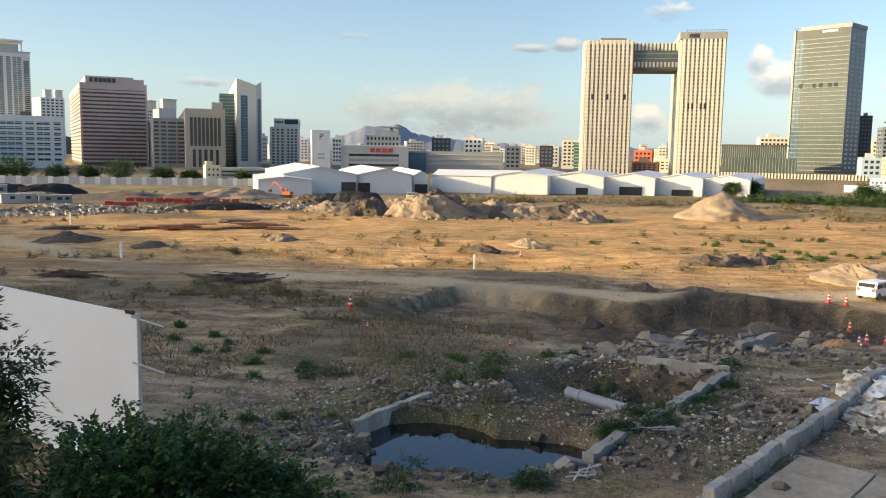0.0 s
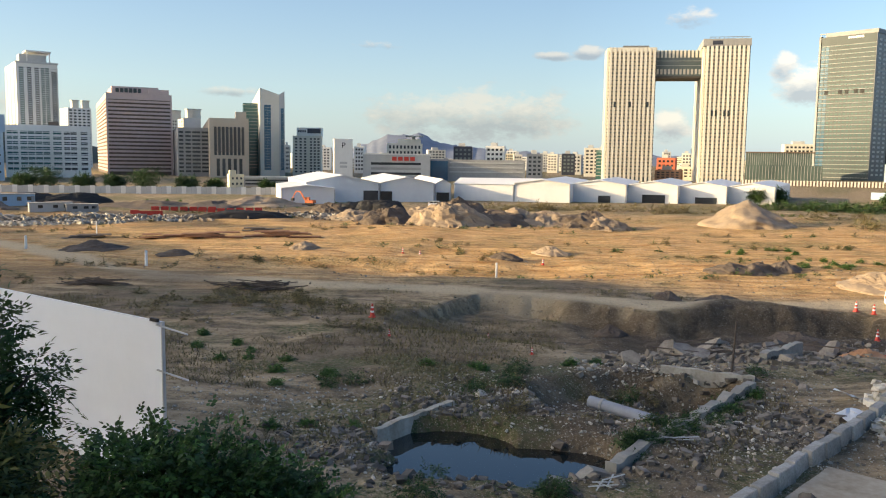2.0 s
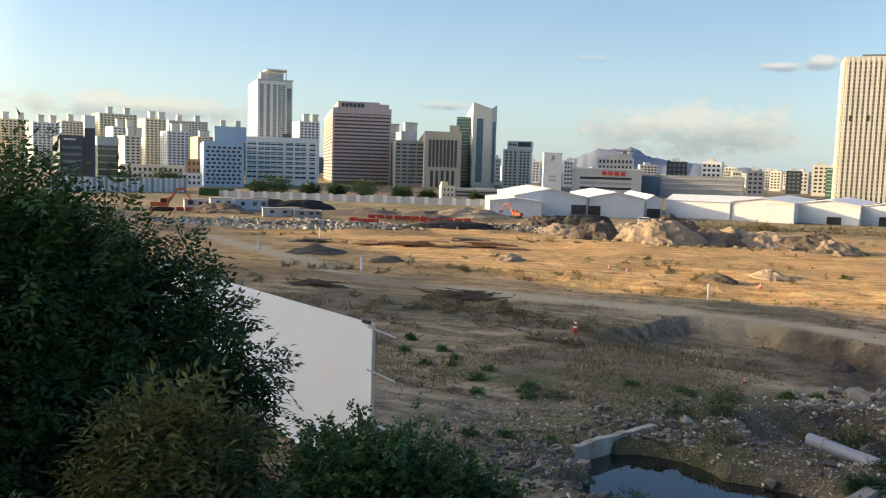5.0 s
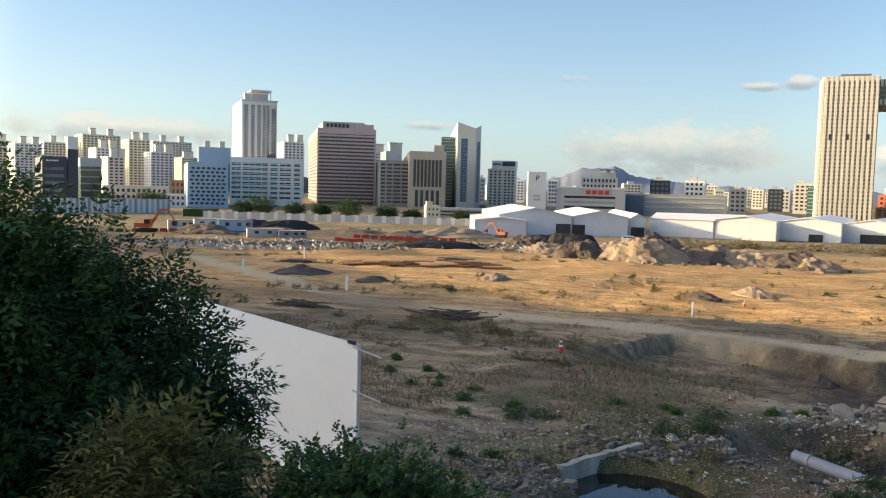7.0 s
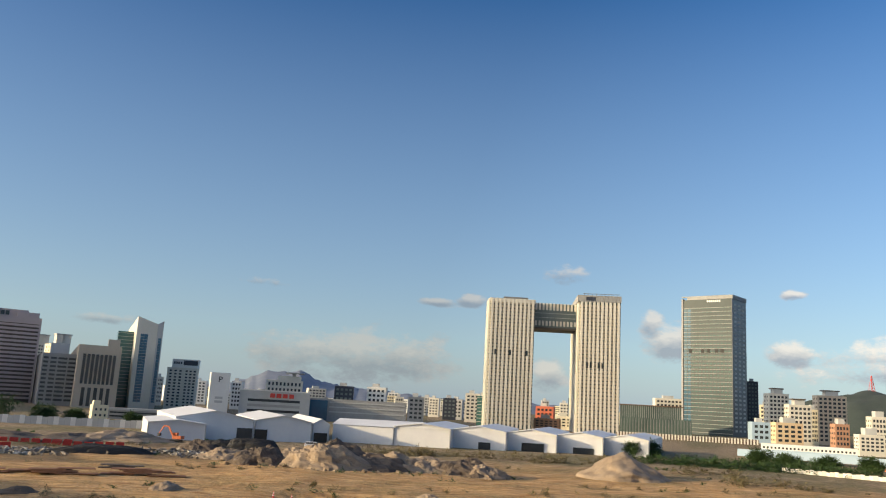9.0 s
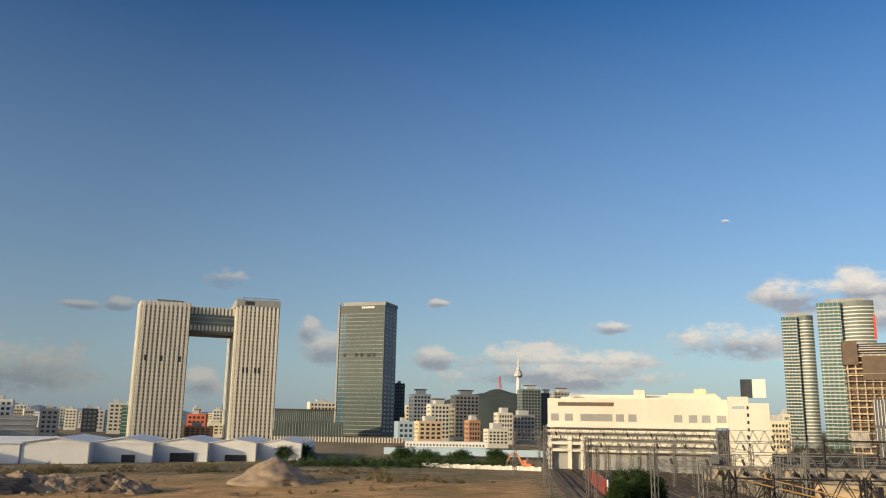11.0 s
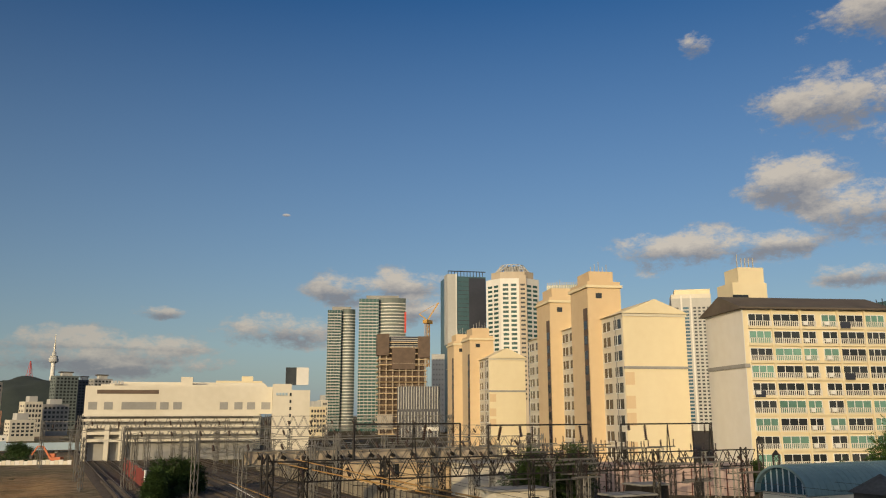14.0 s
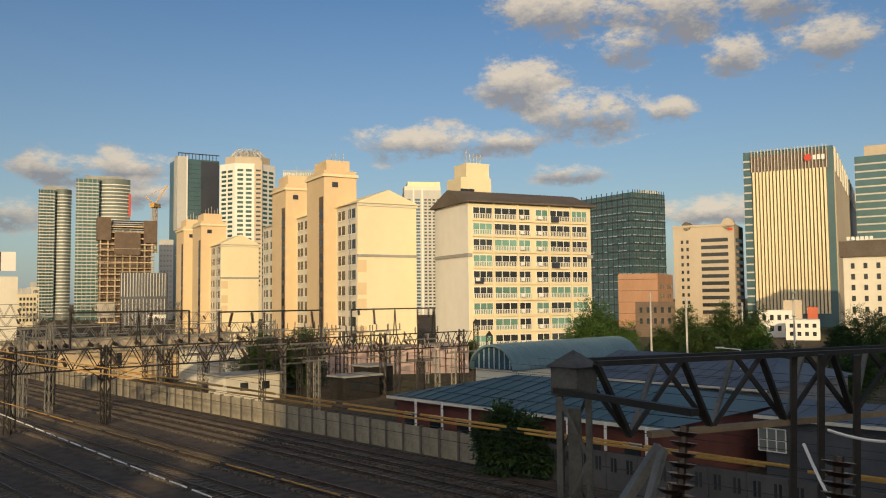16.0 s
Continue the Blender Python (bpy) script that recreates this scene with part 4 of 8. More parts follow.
strips(b, "F", 0, b["w"], 0, b["h"] * 0.5, 13, 0.22, LGREY, 0.5, "blade", True)
part("white_strip", box(b["w"] * 0.6, b["w"], -0.6, 0, 3.4, 5.4), WHITE, b["e"])
b = seen("pale_block", "plain pale grey block behind the site", "building", 59.45, 60.35, 560, 4.1, LGREY, dep=16)
windows(b, "F", 0.5, b["w"] - 0.5, 3, b["h"] - 2, 4, 14, 0.6, 0.35, GREY, single=0)
cr = thing("tower_crane", Matrix.Translation(plan(59.15, 505, 0)), "yellow tower crane above the building site", "crane")
hc = rise(505, 6.2)
bm = bmesh.new()
for sx in (-1, 1):
    for sy in (-1, 1):
        bar(bm, (sx, sy, 40), (sx, sy, hc), 0.4)
for j in range(8):
    z = 40 + j * (hc - 40) / 8
    bar(bm, (-1, -1, z), (1, -1, z + (hc - 40) / 8), 0.3)
part("mast", bm, YELLOWC, cr)
part("cab", box(-3, 4, -1.5, 1.5, hc, hc + 2.2), YELLOWC, cr)
bm = bmesh.new()
rt = Vector((math.cos(radians(59)), -math.sin(radians(59)), 0))
bar(bm, (0, 0, hc + 2), rt * 7 + Vector((0, 0, hc + 13)), 0.7)
bar(bm, (0, 0, hc + 2), rt * -5 + Vector((0, 0, hc + 6)), 0.7)
bar(bm, rt * -5 + Vector((0, 0, hc + 6)), rt * 7 + Vector((0, 0, hc + 13)), 0.25)
part("jib", bm, YELLOWC, cr)

# -- dark glass slab and the octagonal white tower --
b = seen("glass_tower", "dark teal glass tower with a white fin and grey faces", "tower block", 60.6, 63.25, 580, 9.5, TEALD, turn=14, dep=25)
w, h = b["w"], b["h"]
part("glass_edge", box(-0.5, w * 0.2, -0.5, 10, 60, h + 1.5), LGREY, b["e"])
part("white_fin", box(w * 0.2, w * 0.225, -0.9, 1, 60, h + 2), WHITE, b["e"])
part("grey_face", box(w * 0.55, w * 0.78, -0.3, 1, 50, h - 1), STEELB, b["e"])
part("brown_face", box(w * 0.78, w, -0.3, 1, 0, h - 1), STEELB, b["e"])
bm = bmesh.new()
for j in range(34):
    z = 3 + j * (h - 4) / 34
    bx(bm, w * 0.22, w * 0.55, -0.12, 0, z, z + 0.35)
part("floor_line", bm, STEELB, b["e"], kind="stuff")
for i in range(12):
    part("roof_post", box(w * (i / 12), w * (i / 12) + 0.4, 0, 0.4, h, h + 4), STEELB, b["e"])
part("roof_rail", box(0, w, 0, 0.4, h + 3.4, h + 4), STEELB, b["e"])
b = seen("octagonal_tower", "white octagonal residential tower with a grey crown", "tower block", 63.25, 67.0, 540, 9.3, None, turn=0, dep=30)
w, h = b["w"], b["h"]
bm = bmesh.new()
c = w * 0.27
prism(bm, [(c, 0), (w - c, 0), (w, c), (w, w - c), (w - c, w), (c, w), (0, w - c), (0, c)], 0, h)
part("wall", bm, WHITE, b["e"])
for q0, q1, k in ((0.31, 0.43, 1), (0.46, 0.58, 1)):
    windows(b, "F", w * q0, w * q1, 20, h - 3, k, 26, 0.86, 0.55, GLASS_G, 0.12)
part("grey_bay", box(w * 0.62, w * 0.76, -0.25, 4, 0, h + 2), TAN, b["e"])
windows(b, "F", w * 0.63, w * 0.75, 20, h - 3, 1, 26, 0.7, 0.42, DARKW, 0.3)
for sgn, x0, y0, ang in ((0, 0.0, c, -45.0), (1, w - c, 0.0, 45.0)):
    me_bm = bmesh.new()
    m = Matrix.Translation((x0, y0, 0)) @ Matrix.Rotation(radians(ang), 4, "Z")
    L = c * math.sqrt(2)
    for j in range(26):
        z = 20 + j * (h - 23) / 26
        for i in range(2):
            bx(me_bm, L * (0.14 + 0.42 * i), L * (0.44 + 0.42 * i), -0.12, 0.05, z, z + 1.6, m)
    part("window", me_bm, GLASS_G, b["e"], kind="stuff")
bm = bmesh.new()
k = w * 0.1
prism(bm, [(c + 0, k), (w - c, k), (w - k, c), (w - k, w - c), (w - c, w - k), (c, w - k), (k, w - c), (k, c)], h, h + 5)
part("crown_base", bm, TAN, b["e"])
bm = bmesh.new()
for i in range(16):
    a0, a1 = 2 * math.pi * i / 16, 2 * math.pi * (i + 1) / 16
    p0 = Vector((w / 2 + w * 0.36 * math.cos(a0), w / 2 + w * 0.36 * math.sin(a0), h + 5))
    p1 = Vector((w / 2 + w * 0.22 * math.cos(a0), w / 2 + w * 0.22 * math.sin(a0), h + 11))
    bar(bm, p0, p1, 0.5)
    bar(bm, p1, Vector((w / 2 + w * 0.22 * math.cos(a1), w / 2 + w * 0.22 * math.sin(a1), h + 11)), 0.4)
    bar(bm, p0, Vector((w / 2 + w * 0.22 * math.cos(a1), w / 2 + w * 0.22 * math.sin(a1), h + 11)), 0.35)
part("crown_frame", bm, LGREY, b["e"])
part("crown_core", box(w * 0.34, w * 0.66, w * 0.34, w * 0.66, h + 5, h + 10), GREY, b["e"])

b = seen("glass_tower", "teal glass office tower with a ribbed top", "office building", 67.5, 72.3, 640, 8.75, GLASS_G, turn=-4, dep=20)
w, h = b["w"], b["h"]
strips(b, "F", 0, w, 10, h - 6, 22, 0.22, LGREY, 0.2, "floor_band")
strips(b, "F", 0, w, h - 6, h + 2, 40, 0.35, LGREY, 0.4, "top_slat", True)
for q in (0.55, 0.6, 0.7, 0.82, 0.9):
    part("antenna", box(w * q, w * q + 0.5, 3, 3.5, h, h + 7), LGREY, b["e"])
b = seen("residential_tower", "slim white and grey residential tower", "tower block", 75.85, 78.4, 620, 7.6, LGREY, turn=5, dep=25)
w, h = b["w"], b["h"]
windows(b, "F", w * 0.02, w * 0.2, 4, h - 6, 1, 34, 0.7, 0.5, DARKW)
windows(b, "F", w * 0.27, w * 0.45, 4, h - 6, 1, 34, 0.8, 0.6, GLASS_B)
windows(b, "F", w * 0.52, w * 0.98, 4, h - 6, 4, 34, 0.6, 0.5, DARKW, single=0)
for q in (0.23, 0.47):
    part("white_pier", box(w * q, w * q + 1.2, -0.3, 0.2, 0, h + 2), WHITE, b["e"])
part("crown", box(0, w, 0, 20, h, h + 3), IVORY, b["e"])
part("crown", box(w * 0.1, w, 4, 20, h + 3, h + 7), CREAM, b["e"])

# -- sunlit apartment slabs by the railway --


def gable_roof(b, x1, y1, z, rz, along="y", mat=DROOF, over=0.5, name="roof"):
    bm = bmesh.new()
    if along == "y":
        p = [(-over, -over, z), (x1 / 2, -over, z + rz), (x1 + over, -over, z)]
        q = [(x, y1 + over, zz) for x, _, zz in p]
    else:
        p = [(-over, -over, z), (-over, y1 / 2, z + rz), (-over, y1 + over, z)]
        q = [(x1 + over, y, zz) for _, y, zz in p]
    v = [bm.verts.new(c) for c in p + q]
    for f in ((0, 1, 2), (5, 4, 3), (0, 3, 4, 1), (1, 4, 5, 2), (0, 2, 5, 3)):
        bm.faces.new([v[i] for i in f])
    return part(name, bm, mat, b["e"])


def apt_slab(corner, azx, w, dep, h, towers, floors, label):
    b = block("apartment_slab", label, "apartment building", corner, azx, w, dep, h, CREAM)
    gable_roof(b, w, dep, h, 2.6, "y", CREAM)
    part("string_course", box(-0.15, w + 0.15, -0.15, 0.2, h * 0.665, h * 0.665 + 0.45), GREY, b["e"])
    part("eave_course", box(-0.2, w + 0.2, -0.2, 0.2, h - 0.5, h + 0.0), IVORY, b["e"])
    part("side_render", box(-0.05, 0.0, 0.3, dep, 0, h - 0.1), IVORY, b["e"])
    for z in (0.57, 0.43, 0.33, 0.16):
        part("patched_panel", box(0.02, 1.7, -0.03, 0.1, h * z, h * (z + 0.075)), PEACH, b["e"])
    part("drain_pipe", box(-0.28, -0.16, 3.1, 3.22, 0, h - 0.3), GREY, b["e"])
    for y0, y1, top, out in towers:
        part("stair_tower", box(-out, 4.0, y0, y1, 0, top), PEACH, b["e"])
        part("tower_cap", box(-out - 0.35, 4.3, y0 - 0.35, y1 + 0.35, top - 1.2, top - 0.7), CREAM, b["e"])
        part("tower_head", box(-out + 1.0, 3.2, y0 + 1.5, y1 - 1.5, top, top + 2.2), PEACH, b["e"])
        part("tower_window", box(-out + 1.6, -out + 2.8, y0 - 0.05, y0 + 0.05, top - 3.2, top - 2.2), DARKW, b["e"])
        part("stair_recess", box(-out - 0.04, -out + 0.1, y0 + 0.4, y0 + 2.6, 1.2, top - 5.0), BROWN, b["e"])
        for j in range(floors):
            part("stair_window", box(-out - 0.1, -out + 0.1, y0 + 0.7, y0 + 2.2, 2 + j * 2.8, 3.6 + j * 2.8), DARKW, b["e"])
        for i in range(5):
            part("roof_aerial", box(-out + 1.5 + i * 0.8, -out + 1.6 + i * 0.8, y0 + 2, y0 + 2.1, top + 2.2, top + 3.2 + 0.5 * (i % 3)), LGREY, b["e"])
    spans, last = [], 0.0
    for y0, y1, _, _ in sorted(towers):
        spans.append((last, y0))
        last = y1
    spans.append((last, dep))
    for u0, u1 in spans:
        if u1 - u0 < 3:
            continue
        k = max(1, int((u1 - u0) / 4.2))
        s = (u1 - u0) / k
        for j in range(floors):
            for i in range(k):
                q = u0 + s * (i + 0.5)
                z = 1.2 + j * 2.8
                wn = part("window", box(-0.1, 0.1, q - 1.6, q + 1.6, z, z + 1.7), DARKW, b["e"])
                part("frame", box(-0.16, -0.02, q - 0.06, q + 0.06, z, z + 1.7), WHITEP, wn)
                part("sill", box(-0.22, 0, q - 1.5, q + 1.5, z - 0.16, z - 0.02), WHITEP, wn)
    return b


AZX = 139.6
apt_slab(plan(72.6, 148), AZX, 11.8, 58, 29.0, [(10, 19.5, 36.2, 2.6), (33, 42.5, 36.4, 2.6)], 10, "cream apartment slab with peach stair towers and gabled end")
apt_slab(plan(63.42, 214), AZX, 9.6, 56, 25.8, [(11, 21, 32.6, 2.6), (33, 43, 33.0, 2.6)], 9, "cream apartment slab with peach stair towers farther along the railway")

# balcony block
b = block("apartment_slab", "cream apartment block with ten storeys of glazed balconies", "apartment building", plan(80.3, 143), 143.0, 25.8, 13.5, 28.4, CREAM)
w, h = b["w"], b["h"]
rf = part("roof", box(-0.8, w + 0.8, -0.9, 14.4, h, h + 0.3), DROOF, b["e"])
gable_roof(b, w, 13.5, h + 0.3, 2.6, "x", DROOF, 0.8, "pitched_roof")
part("gable_wall", box(-0.12, 0, -0.12, 13.5, 0.0, h), WHITE, b["e"])
part("string_course", box(-0.3, 0.6, -0.25, 13.5, h * 0.665, h * 0.665 + 0.6), GREY, b["e"])
part("string_course", box(w - 1.0, w + 0.3, -0.25, 3, h * 0.665, h * 0.665 + 0.6), GREY, b["e"])
BAYS = [(0.9, 4.7), (5.1, 9.7), (10.0, 12.5), (13.7, 16.3), (16.7, 21.1), (21.4, 24.9)]
for q in (4.9, 9.85, 16.5, 21.25):
    part("pilaster", box(q - 0.14, q + 0.14, -0.45, 0.1, 0, h), CREAM, b["e"])
rb = random.Random(5)
for j in range(10):
    z = 0.5 + j * 2.8
    part("floor_slab", box(0.8, w - 0.9, -0.35, 0.1, z - 0.5, z - 0.2), CREAM, b["e"])
    for i, (u0, u1) in enumerate(BAYS):
        lit = rb.random()
        wn = part("window", box(u0, u1, -0.06, 0.2, z, z + 1.9), GLASS_M if lit < 0.28 else DARKW, b["e"])
        bm = bmesh.new()
        for k in range(4 if u1 - u0 > 3 else 3):
            q = u0 + (u1 - u0) * k / (3 if u1 - u0 > 3 else 2)
            bx(bm, q - 0.05, q + 0.05, -0.14, 0, z, z + 1.9)
        bx(bm, u0, u1, -0.14, 0, z + 1.84, z + 1.95)
        part("frame", bm, WHITEP, wn)
        bm = bmesh.new()
        n = int((u1 - u0) / 0.32)
        for k in range(n + 1):
            q = u0 + (u1 - u0) * k / n
            bx(bm, q - 0.06, q + 0.06, -0.42, -0.36, z - 0.2, z + 0.72)
        bx(bm, u0, u1, -0.44, -0.34, z + 0.7, z + 0.78)
        part("railing", bm, WHITE, wn)
        if i in (2, 3) or (i in (0, 5) and lit > 0.75):
            part("air_conditioner", box(u0 + 0.2, u0 + 0.95, -0.75, -0.4, z + 0.1, z + 0.7), WHITEP, wn)
        if i in (0, 4) and lit > 0.88:
            part("drying_rug", box(u0 + 0.1, u0 + 1.8, -0.5, -0.45, z - 0.35, z + 0.75), STEELB, wn)
pz = h + 0.3
part("penthouse", box(3.2, 9.6, 9, 15, pz, pz + 5.6), CREAM, b["e"])
part("penthouse_head", box(4.6, 9.4, 9.4, 14.6, pz + 5.6, pz + 8.4), CREAM, b["e"])
part("penthouse_window", box(3.15, 6.0, 8.92, 9.1, pz + 2.5, pz + 3.4), DARKW, b["e"])
for q in (4.8, 5.6, 6.3, 7.0, 7.8):
    part("antenna", box(q, q + 0.14, 10, 10.14, pz + 8.4, pz + 10.2 + (q % 0.7)), LGREY, b["e"])

# -- offices beyond the balcony block --
b = seen("glass_block", "blue-green glass office block in shade", "office building", 91.5, 93.7, 430, 7.15, TEALD, turn=45, azs=86.75)
w, h = b["w"], b["h"]
for f, u1 in (("F", w), ("L", b["d"])):
    strips(b, f, 0, u1, 2, h - 1, 16, 0.16, STEELB, 0.2, "floor_band")
    windows(b, f, 0.5, u1 - 0.5, 2, h - 1, 14, 32, 0.6, 0.3, GLASS_S, 0.1, single=0, skip=0.35)
    windows(b, f, 0.3, u1 - 0.3, 2, h - 8, 16, 14, 0.75, 0.1, SKYB, 0.24, single=0, skip=0.3)
    strips(b, f, 0, u1, 2, h + 1.5, 14, 0.05, STEELB, 0.35, "mullion", True)
roofbox(b, w * 0.5, w * 0.95, 3, 12, 2.0, LGREY)
b = seen("brick_block", "orange-brown clad block with few windows", "building", 90.5, 93.1, 300, 1.6, BRICK, turn=-14, azs=94.1)
w, h = b["w"], b["h"]
strips(b, "F", 0, w, 0, h, 5, 0.04, BROWN, 0.08, "joint")
windows(b, "R", 1.2, b["d"] - 1, 4, h - 3, 2, 4, 0.5, 0.4, DARKW)
b = seen("low_brick_house", "dark brick low house among trees", "house", 91.6, 94.2, 250, -0.3, BROWN, dep=9)
windows(b, "F", 0.6, b["w"] - 0.6, 3, b["h"] - 0.8, 5, 2, 0.4, 0.5, DARKW)
b = seen("stone_block", "beige stone office block with dark ribbon windows", "office building", 94.2, 98.05, 335, 4.75, TAN, turn=-10, azs=98.6)
w, h = b["w"], b["h"]
windows(b, "F", w * 0.1, w * 0.28, 5, h - 5, 2, 10, 0.45, 0.45, DARKW)
for j in range(11):
    z = 5 + j * (h - 9) / 11
    part("window_strip", box(w * 0.46, w * 0.9, -0.1, 0.1, z, z + (h - 9) / 11 * 0.5), DARKW, b["e"])
    part("side_window", box(w - 0.05, w + 0.1, b["d"] * 0.15, b["d"] * 0.85, z, z + (h - 9) / 11 * 0.5), DARKW, b["e"])
part("cornice", box(-0.3, w + 0.3, -0.3, 2, h - 0.8, h), TAN, b["e"])
bm = bmesh.new()
bmesh.ops.create_cone(bm, cap_ends=True, segments=16, radius1=2.2, radius2=2.2, depth=5, matrix=Matrix.Translation((w * 0.9, 2.5, h)) @ Matrix.Rotation(radians(90), 4, "X"))
part("arched_head", bm, TAN, b["e"])
bm = bmesh.new()
bmesh.ops.create_cone(bm, cap_ends=True, segments=16, radius1=1.8, radius2=1.8, depth=6, matrix=Matrix.Translation((w * 0.22, 3, h - 0.4)) @ Matrix.Rotation(radians(90), 4, "X"))
part("arched_head", bm, DROOF, b["e"])
part("red_sign", box(w * 0.9, w * 0.98, -0.3, 0, h - 2.6, h - 1.6), RED, b["e"])

b = seen("finned_tower", "broad tower with pale vertical fins and glass edges", "office building", 98.75, 104.1, 335, 9.35, TEALD, turn=-6, azs=105.35)
w, h = b["w"], b["h"]
part("fin_field", box(w * 0.1, w * 0.93, -0.1, 0.1, 5.0, h - 8), BROWN, b["e"])
strips(b, "F", w * 0.1, w * 0.93, 5.0, h - 8, 21, 0.62, CREAM, 1.1, "fin", True)
part("dark_top", box(w * 0.08, w * 0.95, -0.3, 0.1, h - 8, h - 1.5), BROWN, b["e"])
strips(b, "F", w * 0.08, w * 0.95, h - 8, h + 0.6, 23, 0.25, LGREY, 0.9, "top_slat", True)
strips(b, "R", 1, b["d"], h - 9, h + 0.4, 12, 0.4, IVORY, 0.6, "top_slat", True)
part("side_wall", box(w - 0.1, w + 0.35, 2.5, b["d"], 0, h - 9), TAN, b["e"])
strips(b, "F", 0, w * 0.09, 4, h - 2, 20, 0.2, LGREY, 0.15, "floor_band")
bm = bmesh.new()
bmesh.ops.create_cone(bm, cap_ends=True, segments=20, radius1=1.3, radius2=1.3, depth=0.3, matrix=Matrix.Translation((w * 0.73, -1.1, h - 4)) @ Matrix.Rotation(radians(90), 4, "X"))
part("sign_disc", bm, RED, b["e"])
bars_sign(b, w * 0.78, w * 0.92, h - 4.9, 1.8, WHITEP, 3, -0.95)
b = seen("glass_tower", "dark green glass tower at the street end", "tower block", 105.3, 112.0, 430, 8.6, TEALD, turn=-4, dep=20)
strips(b, "F", 0, b["w"], 4, b["h"] - 2, 20, 0.2, LGREY, 0.2, "floor_band")
roofbox(b, 4, 14, 2, 10, 5, TAN)
b = seen("hospital_block", "pale block with a dark mansard roof storey", "building", 104.45, 112.0, 260, 2.4, IVORY, turn=-4, dep=18)
w, h = b["w"], b["h"]
windows(b, "F", 0.8, w - 1, 3, h - 1, 10, 6, 0.3, 0.5, DARKW)
part("mansard", box(-0.8, w, -0.8, 18, h, h + 4.5), DROOF, b["e"])
bars_sign(b, 1.0, 8, h + 4.7, 1.0, WHITEP, 6, 0)
b = seen("small_block", "white low shops with terrace roofs", "building", 99.4, 101.4, 250, -0.9, WHITE, dep=9)
windows(b, "F", 0.5, b["w"] - 0.4, 1, b["h"] - 0.5, 4, 2, 0.5, 0.5, DARKW)
b = seen("small_block", "bare concrete stair block", "building", 100.9, 102.0, 255, -0.25, TAN, dep=8)
b = seen("small_block", "white low shops with terrace roofs", "building", 101.0, 103.0, 235, -1.5, WHITE, dep=9)
windows(b, "F", 0.5, b["w"] - 0.4, 0.6, b["h"] - 0.5, 4, 2, 0.5, 0.5, DARKW)
b = seen("small_block", "orange painted low block", "building", 102.3, 102.9, 270, -0.7, ORANGE, dep=8)

# ---------------- the yard ----------------
S_DIR, U_DIR = Vector((0.571, 0.821, 0)), Vector((0.821, -0.571, 0))   # along and across the railway


def SU(s, u, z=0.0):
    p = S_DIR * s + U_DIR * u
    return Vector((p.x, p.y, z))


LAT = np.random.RandomState(3).rand(256, 256)


def vnoise(x, y, size):
    """Smooth noise of -1..1 over the plan, at the size given in metres."""
    x, y = np.asarray(x) / size + 40.3, np.asarray(y) / size + 71.7
    i, j = np.floor(x).astype(int), np.floor(y).astype(int)
    fx, fy = x - i, y - j
    fx, fy = fx * fx * (3 - 2 * fx), fy * fy * (3 - 2 * fy)
    g = lambda p, q: LAT[p % 256, q % 256]
    return 2 * ((g(i, j) * (1 - fx) + g(i + 1, j) * fx) * (1 - fy) + (g(i, j + 1) * (1 - fx) + g(i + 1, j + 1) * fx) * fy) - 1


def sstep(a, b, v):
    t = np.clip((v - a) / (b - a), 0, 1)
    return t * t * (3 - 2 * t)


PIT_X = [-7, -4, -1, 1.5, 6, 10, 15, 18, 21.6, 27, 31.5, 36]
PIT_FAR = [56, 61, 67, 71.5, 70, 67.5, 62.5, 64, 66, 65.5, 64.5, 60]
PIT_NEAR = [55, 54, 52, 50, 48, 47, 47, 47, 48, 49, 52, 58]
ROAD = [(-75, 118), (-54, 100), (-40, 87), (-29, 79), (-14, 75.5), (-1.5, 73.8), (8, 70.5), (15, 66.5), (25, 68), (36, 70), (60, 74), (95, 90)]


def road_distance(x, y):
    best = np.full(np.shape(x), 1e9)
    for (x0, y0), (x1, y1) in zip(ROAD, ROAD[1:]):
        dx, dy = x1 - x0, y1 - y0
        t = np.clip(((x - x0) * dx + (y - y0) * dy) / (dx * dx + dy * dy), 0, 1)
        best = np.minimum(best, np.hypot(x - x0 - t * dx, y - y0 - t * dy))
    return best


